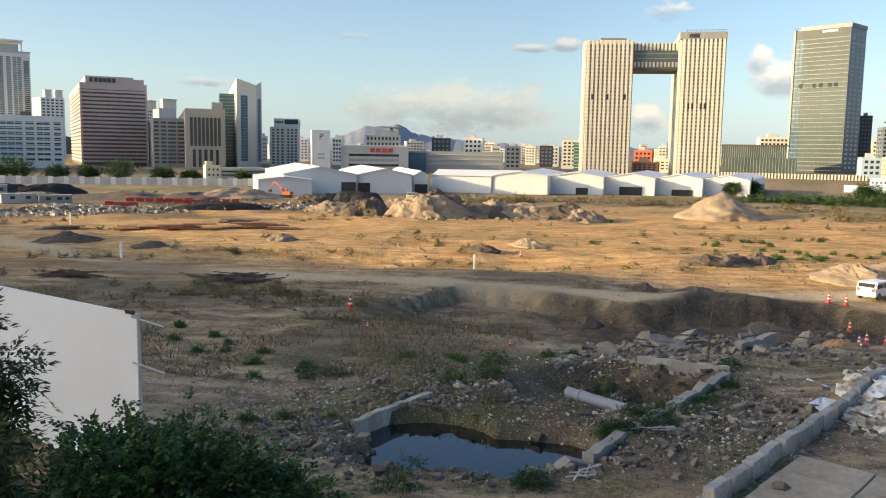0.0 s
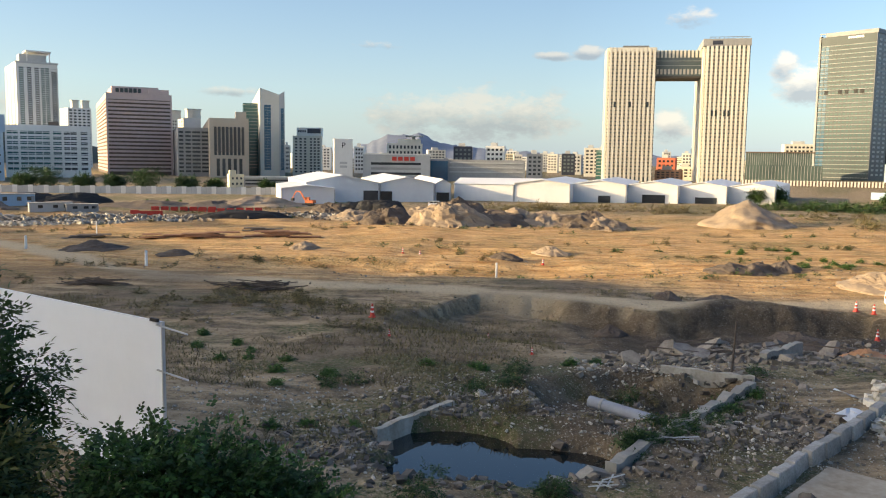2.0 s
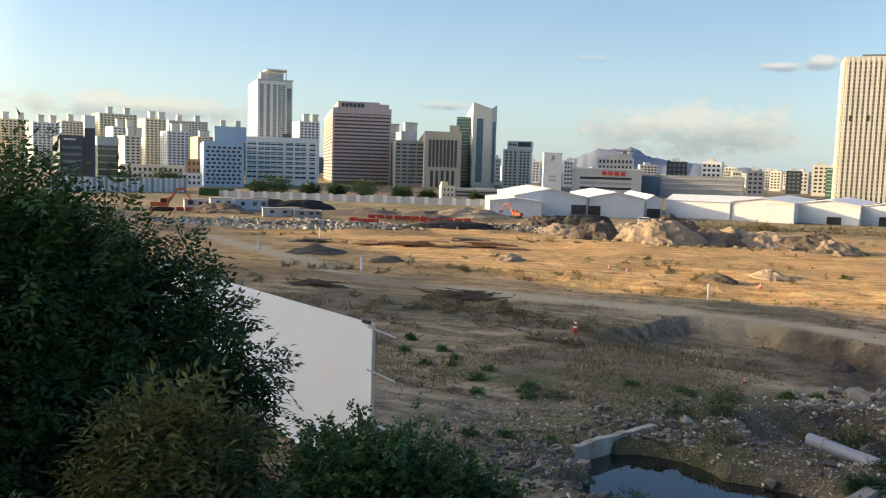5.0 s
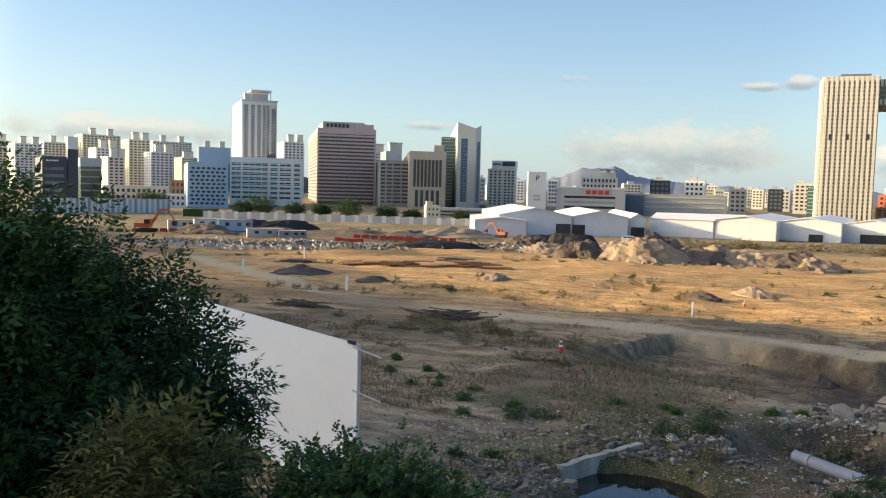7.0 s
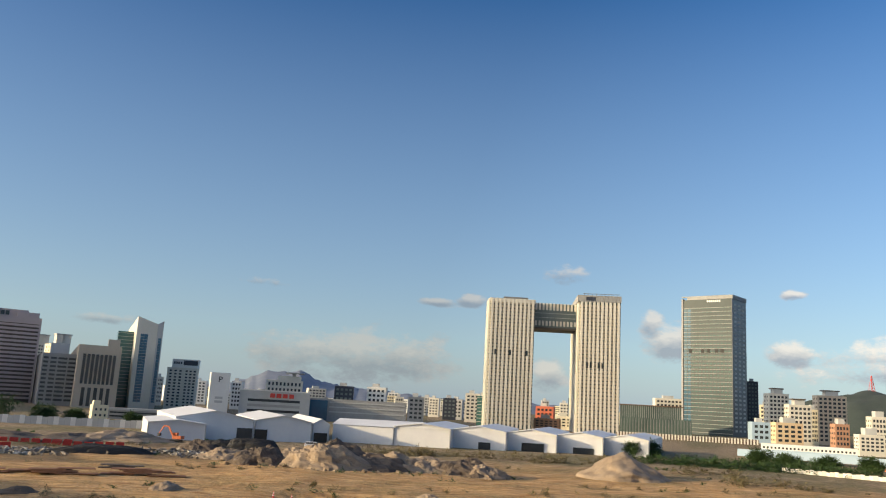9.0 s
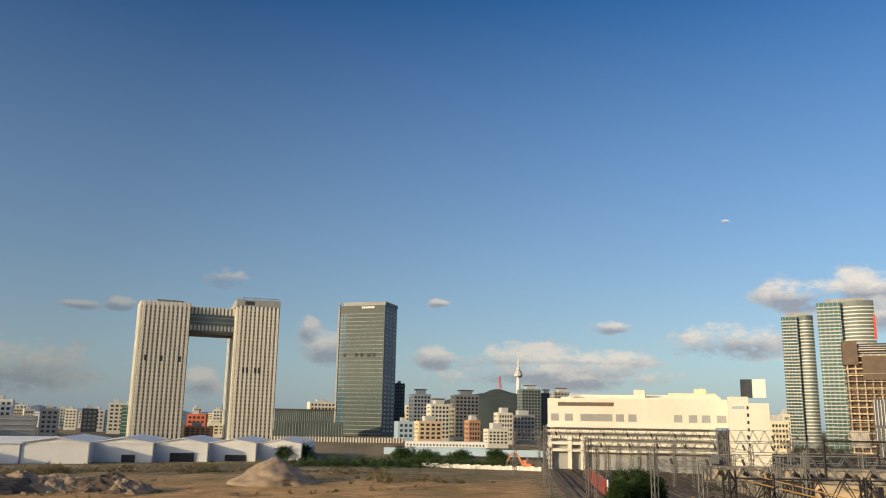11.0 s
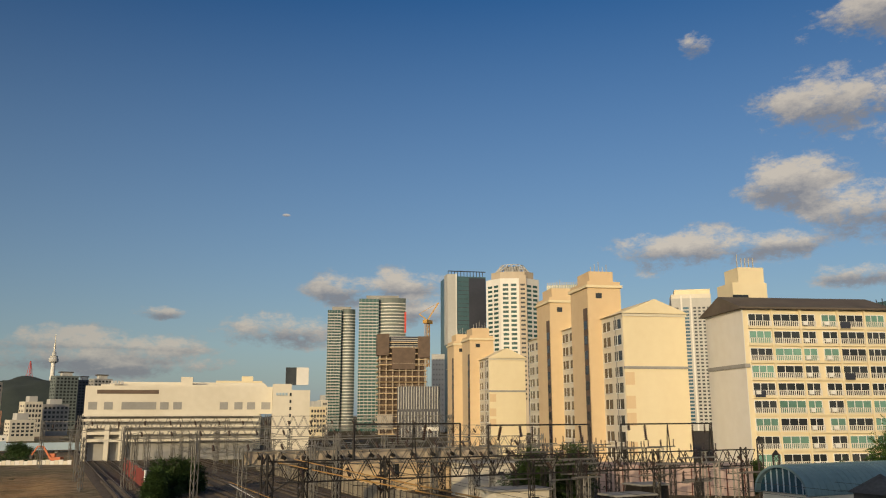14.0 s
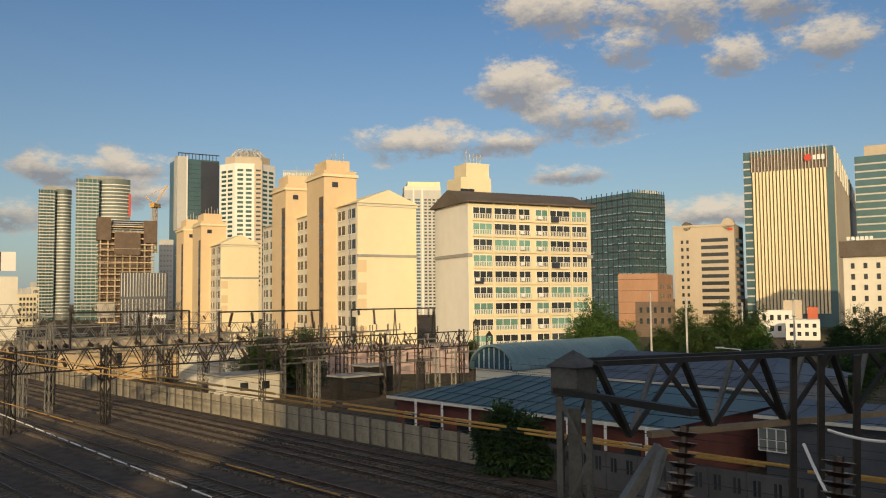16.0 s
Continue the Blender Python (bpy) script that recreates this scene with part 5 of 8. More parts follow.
def ground_z(x, y):
    x, y = np.asarray(x, float), np.asarray(y, float)
    d = np.hypot(x, y)
    u = x * 0.821 - y * 0.571
    site = sstep(4, -2, u) * sstep(240, 190, d)
    z = (0.34 * vnoise(x, y, 17) + 0.16 * vnoise(x, y, 5) + 0.08 * vnoise(x, y, 1.7) + 0.035 * vnoise(x, y, 0.6)) * site
    z = z * (1 - 0.6 * sstep(5, 2.5, road_distance(x, y)))
    z = z + 0.5 * np.maximum(0, vnoise(x, y, 30)) * site * sstep(85, 110, d)
    # dug pit with a steep far bank
    far, near = np.interp(x, PIT_X, PIT_FAR), np.interp(x, PIT_X, PIT_NEAR)
    wob = 0.9 * vnoise(x, y, 3.5) + 0.35 * vnoise(x, y, 1.1)
    t = (y + wob - near) / np.maximum(far - near, 1)
    inside = sstep(1.5, 10, far - near) * sstep(0.0, 0.55, t) * sstep(1.02, 0.94, t) * sstep(-7, 3, x) * sstep(37, 33, x)
    z = z - 1.8 * inside + inside * (0.5 * np.maximum(0, vnoise(x, y, 4.2)) + 0.25 * np.maximum(0, vnoise(x, y, 1.3)))
    # dark spoil along the right part of the pit
    z = z + 0.8 * np.exp(-((x - 22) / 5) ** 2 - ((y - 66) / 1.6) ** 2) + 0.9 * np.exp(-((x - 30) / 3.5) ** 2 - ((y - 60.5) / 2.5) ** 2)
    z = z + 1.0 * np.exp(-((x - 17.5) / 3) ** 2 - ((y - 54) / 2.5) ** 2)
    # shallow hollow dug in the sunlit part
    z = z - 0.9 * np.exp(-(((x + 8 - 0.2 * (y - 88)) / 26) ** 4) - ((y - 88) / 4.5) ** 4)
    z = z - 1.0 * np.exp(-((x + 0) / 8) ** 4 - ((y - 103) / 3) ** 4)
    # pool and the broken cellar beside it
    e = np.hypot((x - 1.9) / 5.0, (y - 31.2) / 2.7) + 0.1 * vnoise(x, y, 1.5)
    z = z - 1.3 * sstep(1.12, 0.75, e)
    e = np.hypot((x + 0.5) / 3.0, (y - 33.4) / 2.2) + 0.08 * vnoise(x, y, 1.5)
    z = np.minimum(z, 0.2 - 1.6 * sstep(1.1, 0.85, e) + z * 0)* (e < 1.1) + z * (e >= 1.1)
    e = np.hypot((x - 8.5) / 5.0, (y - 40.0) / 4.4) + 0.12 * vnoise(x, y, 1.5)
    z = z - 1.15 * sstep(1.1, 0.75, e)
    e = np.hypot((x - 12.2) / 2.6, (y - 41.4) / 2.2) + 0.1 * vnoise(x, y, 1.5)
    z = z - 1.2 * sstep(1.1, 0.7, e)
    bank = np.exp(-((np.hypot((x - 1.7) / 5.0, (y - 32.0) / 2.9) - 1.25) / 0.16) ** 2) * sstep(30, 33, y)
    z = z + 0.35 * bank * (0.6 + vnoise(x, y, 1.2))
    # rubble mound behind the barrier blocks
    z = z + 0.75 * np.exp(-((x - 21.5) / 2.6) ** 2 - ((y - 37.6) / 2.6) ** 2) + 0.6 * np.exp(-((x - 25.5) / 2.6) ** 2 - ((y - 41) / 2.4) ** 2)
    return z


def build_ground():
    az = np.concatenate([np.arange(-180, -48, 6.0), np.arange(-48, 52, 0.24), np.arange(52, 110, 0.5), np.arange(110, 180.1, 7.0)])
    az[-1] = 180.0
    r = [0.0, 1.0, 2.0]
    while r[-1] < 4900:
        q = r[-1]
        r.append(q * (1.06 if q < 17 else 1.0105 if q < 80 else 1.016 if q < 150 else 1.03 if q < 260 else 1.25))
    r = np.array(r)
    A, R = np.meshgrid(np.radians(az), r, indexing="ij")
    x, y = R * np.sin(A), R * np.cos(A)
    z = ground_z(x, y)
    na, nr = x.shape
    co = np.stack([x, y, z], -1).reshape(-1, 3)
    i, j = np.meshgrid(np.arange(na - 1), np.arange(nr - 1), indexing="ij")
    q = np.stack([i * nr + j, i * nr + j + 1, (i + 1) * nr + j + 1, (i + 1) * nr + j], -1).reshape(-1, 4)
    me = bpy.data.meshes.new("ground")
    me.vertices.add(len(co))
    me.vertices.foreach_set("co", co.ravel())
    me.loops.add(q.size)
    me.loops.foreach_set("vertex_index", q.ravel()[:].astype(np.int32))
    me.polygons.add(len(q))
    me.polygons.foreach_set("loop_start", np.arange(0, q.size, 4, dtype=np.int32))
    me.update(calc_edges=True)
    # soil masks: pale trodden earth, weeds, darker soil, orange sand brightened where sun falls
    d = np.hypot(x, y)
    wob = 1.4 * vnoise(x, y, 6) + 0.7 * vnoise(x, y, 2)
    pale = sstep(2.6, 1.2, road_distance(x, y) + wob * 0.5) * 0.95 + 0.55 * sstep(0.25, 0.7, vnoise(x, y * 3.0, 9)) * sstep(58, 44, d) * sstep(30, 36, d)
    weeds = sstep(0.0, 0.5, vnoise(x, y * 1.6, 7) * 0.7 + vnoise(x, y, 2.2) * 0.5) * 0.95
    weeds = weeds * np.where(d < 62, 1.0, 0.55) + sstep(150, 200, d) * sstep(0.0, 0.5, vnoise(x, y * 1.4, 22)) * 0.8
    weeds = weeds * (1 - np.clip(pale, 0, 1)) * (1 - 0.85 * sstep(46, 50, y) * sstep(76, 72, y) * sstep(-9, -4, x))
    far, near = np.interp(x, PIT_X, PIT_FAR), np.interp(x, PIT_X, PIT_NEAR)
    # darker tone over the pit floor and along its far bank
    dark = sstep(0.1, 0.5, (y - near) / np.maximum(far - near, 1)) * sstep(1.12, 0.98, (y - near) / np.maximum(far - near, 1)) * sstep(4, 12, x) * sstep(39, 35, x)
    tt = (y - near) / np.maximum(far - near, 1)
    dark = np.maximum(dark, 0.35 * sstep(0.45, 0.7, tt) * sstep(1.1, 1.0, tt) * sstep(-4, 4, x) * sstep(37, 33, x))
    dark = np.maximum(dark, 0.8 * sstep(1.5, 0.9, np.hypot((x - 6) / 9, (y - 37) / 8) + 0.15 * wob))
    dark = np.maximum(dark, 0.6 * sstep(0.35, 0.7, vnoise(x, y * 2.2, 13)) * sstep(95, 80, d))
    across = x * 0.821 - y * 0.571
    # orange band begins about where the shade ends: sunlight put into the colour
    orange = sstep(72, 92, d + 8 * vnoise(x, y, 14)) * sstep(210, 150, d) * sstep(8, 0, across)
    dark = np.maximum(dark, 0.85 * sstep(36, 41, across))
    # left strip: dark grass, with the shade over it put into the colour
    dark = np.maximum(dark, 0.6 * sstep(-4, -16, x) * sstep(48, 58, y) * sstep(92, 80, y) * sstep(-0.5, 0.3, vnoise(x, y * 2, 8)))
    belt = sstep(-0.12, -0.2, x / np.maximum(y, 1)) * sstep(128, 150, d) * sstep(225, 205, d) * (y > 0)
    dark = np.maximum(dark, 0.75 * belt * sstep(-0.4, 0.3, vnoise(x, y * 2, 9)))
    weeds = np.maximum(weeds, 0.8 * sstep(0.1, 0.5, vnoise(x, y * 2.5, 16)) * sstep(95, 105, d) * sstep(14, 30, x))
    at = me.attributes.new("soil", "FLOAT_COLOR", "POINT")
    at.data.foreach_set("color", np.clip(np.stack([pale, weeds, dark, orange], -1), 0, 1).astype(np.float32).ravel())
    me.shade_smooth()
    m = bpy.data.materials.new("yard_soil")
    m.use_nodes = True
    n, ln = m.node_tree.nodes, m.node_tree.links
    bs = n["Principled BSDF"]
    bs.inputs["Roughness"].default_value, bs.inputs["Specular IOR Level"].default_value = 0.95, 0.15
    co_n = n.new("ShaderNodeTexCoord")

    def nz(scale, detail=5, rough=0.6, stretch=None):
        t = n.new("ShaderNodeTexNoise")
        t.inputs["Scale"].default_value, t.inputs["Detail"].default_value, t.inputs["Roughness"].default_value = scale, detail, rough
        if stretch:
            mp = n.new("ShaderNodeMapping")
            mp.inputs["Scale"].default_value = stretch
            ln.new(co_n.outputs["Object"], mp.inputs[0])
            ln.new(mp.outputs[0], t.inputs["Vector"])
        else:
            ln.new(co_n.outputs["Object"], t.inputs["Vector"])
        return t.outputs[0]

    def rng(v, a, b, c=0.0, d2=1.0):
        q = n.new("ShaderNodeMapRange")
        q.inputs["From Min"].default_value, q.inputs["From Max"].default_value = a, b
        q.inputs["To Min"].default_value, q.inputs["To Max"].default_value = c, d2
        ln.new(v, q.inputs["Value"])
        return q.outputs[0]

    def mixc(f, a, b):
        q = n.new("ShaderNodeMix")
        q.data_type = "RGBA"
        ln.new(f, q.inputs["Factor"])
        for s, v in (("A", a), ("B", b)):
            if isinstance(v, tuple):
                q.inputs[s].default_value = (*v, 1)
            else:
                ln.new(v, q.inputs[s])
        return q.outputs["Result"]

    def mul(a, b):
        q = n.new("ShaderNodeMath")
        q.operation, q.use_clamp = "MULTIPLY", True
        ln.new(a, q.inputs[0])
        ln.new(b, q.inputs[1])
        return q.outputs[0]
    big, midn, finen, speck = nz(0.12), nz(0.7), nz(4.0), nz(14.0, 3)
    lines = nz(0.35, 6, 0.65, (0.5, 2.2, 1))
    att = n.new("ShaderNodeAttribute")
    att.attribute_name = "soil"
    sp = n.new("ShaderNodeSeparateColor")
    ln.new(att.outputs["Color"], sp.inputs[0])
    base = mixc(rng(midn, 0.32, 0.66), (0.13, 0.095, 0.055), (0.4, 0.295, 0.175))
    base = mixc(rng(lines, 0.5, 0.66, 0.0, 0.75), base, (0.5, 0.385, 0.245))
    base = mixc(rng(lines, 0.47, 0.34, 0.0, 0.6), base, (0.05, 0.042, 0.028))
    # orange sand, painted brighter than the base for the sunlit distance
    sunlit_orange = mixc(rng(lines, 0.36, 0.62), (0.38, 0.19, 0.065), (0.7, 0.45, 0.2))
    sunlit_orange = mixc(rng(midn, 0.5, 0.3, 0.0, 0.55), sunlit_orange, (0.19, 0.12, 0.06))
    sunlit_orange = mixc(rng(finen, 0.52, 0.66, 0.0, 0.5), sunlit_orange, (0.2, 0.16, 0.07))
    c = mixc(mul(att.outputs["Alpha"], rng(big, 0.2, 0.5, 0.55, 1.0)), base, sunlit_orange)
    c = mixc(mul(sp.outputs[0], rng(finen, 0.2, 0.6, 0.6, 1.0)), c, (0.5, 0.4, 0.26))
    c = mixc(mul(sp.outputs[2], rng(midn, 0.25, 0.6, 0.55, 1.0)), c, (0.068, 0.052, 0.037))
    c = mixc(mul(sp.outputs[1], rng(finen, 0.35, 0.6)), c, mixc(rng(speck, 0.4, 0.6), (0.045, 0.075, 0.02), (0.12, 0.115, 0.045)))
    c = mixc(rng(speck, 0.58, 0.68, 0.0, 0.7), c, (0.45, 0.41, 0.34))
    c = mixc(rng(finen, 0.56, 0.68, 0.0, 0.65), c, (0.05, 0.04, 0.028))
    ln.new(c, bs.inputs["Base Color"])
    bp = n.new("ShaderNodeBump")
    bp.inputs["Strength"].default_value, bp.inputs["Distance"].default_value = 0.8, 0.12
    ln.new(finen, bp.inputs["Height"])
    bp2 = n.new("ShaderNodeBump")
    bp2.inputs["Strength"].default_value, bp2.inputs["Distance"].default_value = 0.7, 0.4
    ln.new(midn, bp2.inputs["Height"])
    ln.new(bp2.outputs[0], bp.inputs["Normal"])
    ln.new(bp.outputs[0], bs.inputs["Normal"])
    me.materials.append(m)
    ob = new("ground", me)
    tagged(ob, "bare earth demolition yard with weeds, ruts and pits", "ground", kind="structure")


build_ground()


def gz(x, y):
    return float(ground_z(x, y))


# water
WATER = bpy.data.materials.new("still_dark_water")
WATER.use_nodes = True
bs = WATER.node_tree.nodes["Principled BSDF"]
bs.inputs["IOR"].default_value = 1.45
bs.inputs["Base Color"].default_value = (0.012, 0.014, 0.014, 1)
bs.inputs["Roughness"].default_value = 0.03
bs.inputs["Specular IOR Level"].default_value = 1.0
bm = bmesh.new()
bmesh.ops.create_circle(bm, cap_ends=True, radius=1, segments=48)
for v in bm.verts:
    v.co = Vector((1.5 + 5.8 * v.co.x, 32.7 + 4.2 * v.co.y, -0.5))
tagged(part("water", bm, WATER), "still dark pool of rainwater in a broken cellar", "water", kind="structure")

# -- unseen long slab blocks added behind the viewpoint to shade the near yard --
for u0, u1, h in ((-390, -214, 47.2), (-212, -134.5, 49.6), (-115.5, 0, 49.6)):
    a = SU(-94, u0)
    block("rear_shade_block", "plain unseen slab added behind the viewpoint to shade the near yard", "apartment building", a, math.degrees(math.atan2(U_DIR.x, U_DIR.y)), u1 - u0, 14, h, IVORY)

# -- white exhibition tents --

def tent(az0, az1, d, eave, ridge, depth, turn=6.0, door=None, label="white tent hall with a gabled front"):
    a, azx, w, _ = frame_from(az0, az1, d, turn)
    b = block("tent_hall", label, "tent", a, azx, w, depth, eave, None, group="tent halls")
    bm = bmesh.new()
    prof = [(0, 0), (0, eave), (w / 2, ridge), (w, eave), (w, 0)]
    f = [bm.verts.new((x, 0, z)) for x, z in prof]
    k = [bm.verts.new((x, depth, z)) for x, z in prof]
    bm.faces.new(f)
    bm.faces.new(k[::-1])
    bm.faces.new((f[0], k[0], k[1], f[1]))
    bm.faces.new((f[3], k[3], k[4], f[4]))
    part("side_sheet", bm, TENT, b["e"])
    bm = bmesh.new()
    for p, q in ((1, 2), (2, 3)):
        (x0, z0), (x1, z1) = prof[p], prof[q]
        lo = [bm.verts.new((x, y, z)) for x, z, y in ((x0, z0, -0.5), (x1, z1, -0.5), (x1, z1, depth), (x0, z0, depth))]
        up = [bm.verts.new(v.co + Vector((0, 0, 0.18))) for v in lo]
        bm.faces.new(lo[::-1])
        bm.faces.new(up)
        for i in range(4):
            bm.faces.new((lo[i], lo[(i + 1) % 4], up[(i + 1) % 4], up[i]))
    part("roof_sheet", bm, TENT, b["e"])
    for q in (0.01, 0.99):
        zz = eave + (ridge - eave) * (1 - abs(q - 0.5) * 2)
        part("frame_post", box(w * q - 0.12, w * q + 0.12, -0.12, 0.0, 0, zz - 0.1), LGREY, b["e"])
    part("eave_beam", box(0, w, -0.14, 0, eave - 0.2, eave), TENT, b["e"])
    if door:
        p, q, hh = door
        part("door_opening", box(w * p, w * q, -0.16, 0.02, 0, hh), DARKW, b["e"])
    return b


tent(-12.55, -8.9, 214, 3.9, 4.7, 40, 4, None, "low white tent annex")
tent(-10.9, -5.85, 222, 5.2, 7.2, 60, 8, (0.78, 0.98, 3.2))
tent(-5.8, -2.05, 226, 5.2, 6.8, 60, 8, (0.0, 0.22, 3.0))
tent(-2.0, -0.9, 232, 4.9, 6.2, 60, 8, (0.1, 0.9, 2.6))
b = tent(3.45, 7.32, 240, 5.2, 6.4, 60, -8)
part("long_side", box(-17.6, -0.05, -0.4, 16, 0, 4.9), TENT, b["e"])
bm = bmesh.new()
v = [bm.verts.new(c) for c in ((-17.9, -0.8, 4.9), (0.2, -0.8, 4.9), (b["w"] / 2, 8, 6.7), (-17.9, 8, 6.5), (-17.9, 16.5, 4.9), (0.2, 16.5, 4.9))]
bm.faces.new((v[0], v[1], v[2], v[3]))
bm.faces.new((v[3], v[2], v[5], v[4]))
part("long_roof", bm, TENT, b["e"])
tent(7.36, 11.1, 246, 5.1, 6.4, 60, -6, (0.5, 0.72, 2.0))
tent(11.15, 14.48, 250, 5.0, 6.3, 60, -6, (0.3, 0.75, 2.4))
tent(14.52, 17.55, 254, 5.0, 6.2, 60, -6, (0.35, 0.8, 1.8))
tent(17.6, 20.5, 258, 4.9, 6.1, 60, -6)

# -- heaps --


def heap(name, label, x, y, rx, ry, h, mat, seed, rough=0.18, turn=0.0, peak=1.2, seg=64, z=None):
    bm = bmesh.new()
    rows = []
    rings = 26
    for i in range(rings + 1):
        q = i / rings
        row = []
        for k in range(seg):
            t = 2 * math.pi * k / seg
            p = Vector((math.cos(t) * q, math.sin(t) * q, 0))
            nn = noise.fractal(Vector((p.x * 2.2 + seed, p.y * 2.2, seed * 3.1)), 1.0, 2.0, 4)
            hh = h * max(0, 1 - q ** peak) * (1 + rough * 1.6 * nn) + rough * h * (0.3 * noise.noise((p.x * 9 + seed, p.y * 9, 0)) + 0.3 * noise.noise((p.x * 21, p.y * 21 + seed, 4))) * (1 - q)
            row.append(bm.verts.new((p.x * rx * (1 + 0.22 * nn), p.y * ry * (1 + 0.22 * nn), hh - (0.25 if i == rings else 0.0))))
        rows.append(row)
    for p, q in zip(rows, rows[1:]):
        for k in range(seg):
            bm.faces.new((p[k], q[k], q[(k + 1) % seg], p[(k + 1) % seg]))
    bmesh.ops.remove_doubles(bm, verts=bm.verts, dist=0.001)
    o = part(name, bm, mat, smooth=rough < 0.1)
    o.matrix_world = Matrix.Translation((x, y, gz(x, y) if z is None else z)) @ Matrix.Rotation(radians(turn), 4, "Z")
    return tagged(o, label, "heap")


p = plan(18.85, 166)
heap("sand_pile", "conical pile of light brown sand", p.x, p.y, 9.0, 9.0, 4.9, SANDP, 1, 0.05, peak=1.05)
RIDGE = [(-5.0, 150, 6, 3.0), (-2.5, 158, 7, 2.6), (-1.0, 146, 8, 3.2), (1.8, 150, 9, 2.6), (4.2, 152, 8, 2.7), (6.2, 152, 7, 2.5), (8.4, 152, 7.5, 2.6), (9.6, 150, 5, 2.0), (-7.6, 160, 6, 1.8), (-0.2, 175, 7, 3.0)]
for k, (az, d, r, h) in enumerate(RIDGE):
    p = plan(az, d)
    heap("gravel_heap", "tipped heap of brown gravel and broken stone", p.x, p.y, r, r * 0.8, h, SANDP if k % 3 else DIRTP, 3 + k, 0.26, peak=1.8)
for k, (az, d, r, h, mt) in enumerate(((18.1, 92, 3.0, 0.9, DIRTP), (19.7, 93, 3.4, 1.1, DIRTP), (21.3, 96, 2.6, 0.9, DIRTP), (27.0, 88, 5.0, 1.6, SANDP), (29.2, 92, 5.0, 1.4, SANDP),
                                      (-19.5, 100, 2.2, 0.7, DIRTP), (-24.5, 108, 4.0, 1.0, DIRTP), (-11.0, 104, 2.6, 0.9, SANDP), (6.2, 104, 3.0, 0.9, SANDP), (2.9, 97, 2.2, 0.7, DIRTP),
                                      (-21, 205, 14, 1.7, DIRTP), (-14, 205, 13, 2.2, SANDP), (-17, 200, 10, 1.5, DIRTP), (-26, 215, 12, 1.3, DIRTP), (-31, 200, 9, 2.2, DIRTP), (10.4, 64, 1.3, 0.8, DIRTP),
                                      (17.5, 71, 2.6, 0.6, DIRTP), (14.0, 73, 1.8, 0.8, DIRTP), (22.5, 66, 3.0, 0.9, DIRTP), (-9.3, 176, 5, 2.4, DIRTP))):
    p = plan(az, d)
    heap("soil_heap", "low heap of turned soil", p.x, p.y, r, r * 0.7, h, mt, 40 + k, 0.2, turn=k * 37)

# -- stones and rubble --


def stones(name, label, spots, n, smin, smax, mat, seed, flat=0.6, material_b=None, kind="stuff"):
    """Broken stones strewn over spots (x, y, rx, ry), lying on the ground."""
    rs = np.random.RandomState(seed)
    ico = bmesh.new()
    bmesh.ops.create_cube(ico, size=1.25)
    bmesh.ops.triangulate(ico, faces=ico.faces[:])
    base = np.array([v.co[:] for v in ico.verts])
    tri = np.array([[v.index for v in f.verts] for f in ico.faces])
    ico.free()
    vs, fs = [], []
    wts = np.array([s[2] * s[3] for s in spots])
    pick = rs.choice(len(spots), n, p=wts / wts.sum())
    g = np.clip(rs.randn(n, 2), -2.2, 2.2) * 0.5
    px = np.array([spots[k][0] for k in pick]) + g[:, 0] * np.array([spots[k][2] for k in pick])
    py = np.array([spots[k][1] for k in pick]) + g[:, 1] * np.array([spots[k][3] for k in pick])
    pz = ground_z(px, py)
    sz = smin * (smax / smin) ** (rs.rand(n) ** 2.2)
    for k in range(n):
        v = base * (0.55 + 0.75 * rs.rand(len(base), 3)) * np.array([1, 0.55 + 0.6 * rs.rand(), flat * (0.5 + rs.rand())]) * sz[k]
        a, t = rs.rand() * 6.28, rs.randn() * 0.35
        ca, sa, ct, st = np.cos(a), np.sin(a), np.cos(t), np.sin(t)
        v = v @ np.array([[ca, sa, 0], [-sa, ca, 0], [0, 0, 1]]) @ np.array([[ct, 0, st], [0, 1, 0], [-st, 0, ct]])
        vs.append(v + np.array([px[k], py[k], pz[k] + sz[k] * 0.15]))
        fs.append(tri + k * len(base))
    me = bpy.data.meshes.new(name)
    me.from_pydata(np.concatenate(vs).tolist(), [], np.concatenate(fs).tolist())
    o = linked(name, me, mat, kind=kind)
    return tagged(o, label, "rubble")


def islands(mat, lo=0.5, hi=1.5):
    """Lets every stone of a heap have its own brightness."""
    m = mat.copy()
    n, ln = m.node_tree.nodes, m.node_tree.links
    bs = n["Principled BSDF"]
    geo = n.new("ShaderNodeNewGeometry")
    hs = n.new("ShaderNodeHueSaturation")
    vr = n.new("ShaderNodeMapRange")
    vr.inputs["To Min"].default_value, vr.inputs["To Max"].default_value = lo, hi
    ln.new(geo.outputs["Random Per Island"], vr.inputs["Value"])
    ln.new(vr.outputs[0], hs.inputs["Value"])
    ln.new(bs.inputs["Base Color"].links[0].from_socket, hs.inputs["Color"])
    ln.new(hs.outputs[0], bs.inputs["Base Color"])
    return m


STONE_I = islands(STONE, 0.5, 1.7)
PALE_I = islands(CONCW, 0.7, 1.5)
stones("rubble", "strewn broken concrete round the pool", [(-3, 31, 4, 3), (-1, 38, 4, 3), (3, 38.5, 4, 2.2), (8, 36, 4, 3), (10, 33, 3, 4), (5, 29, 4, 2), (12, 44, 5, 4), (14, 36, 3.5, 5), (-5.5, 33, 3, 3), (0, 28.5, 4, 1.6)], 3600, 0.04, 0.36, STONE_I, 11)
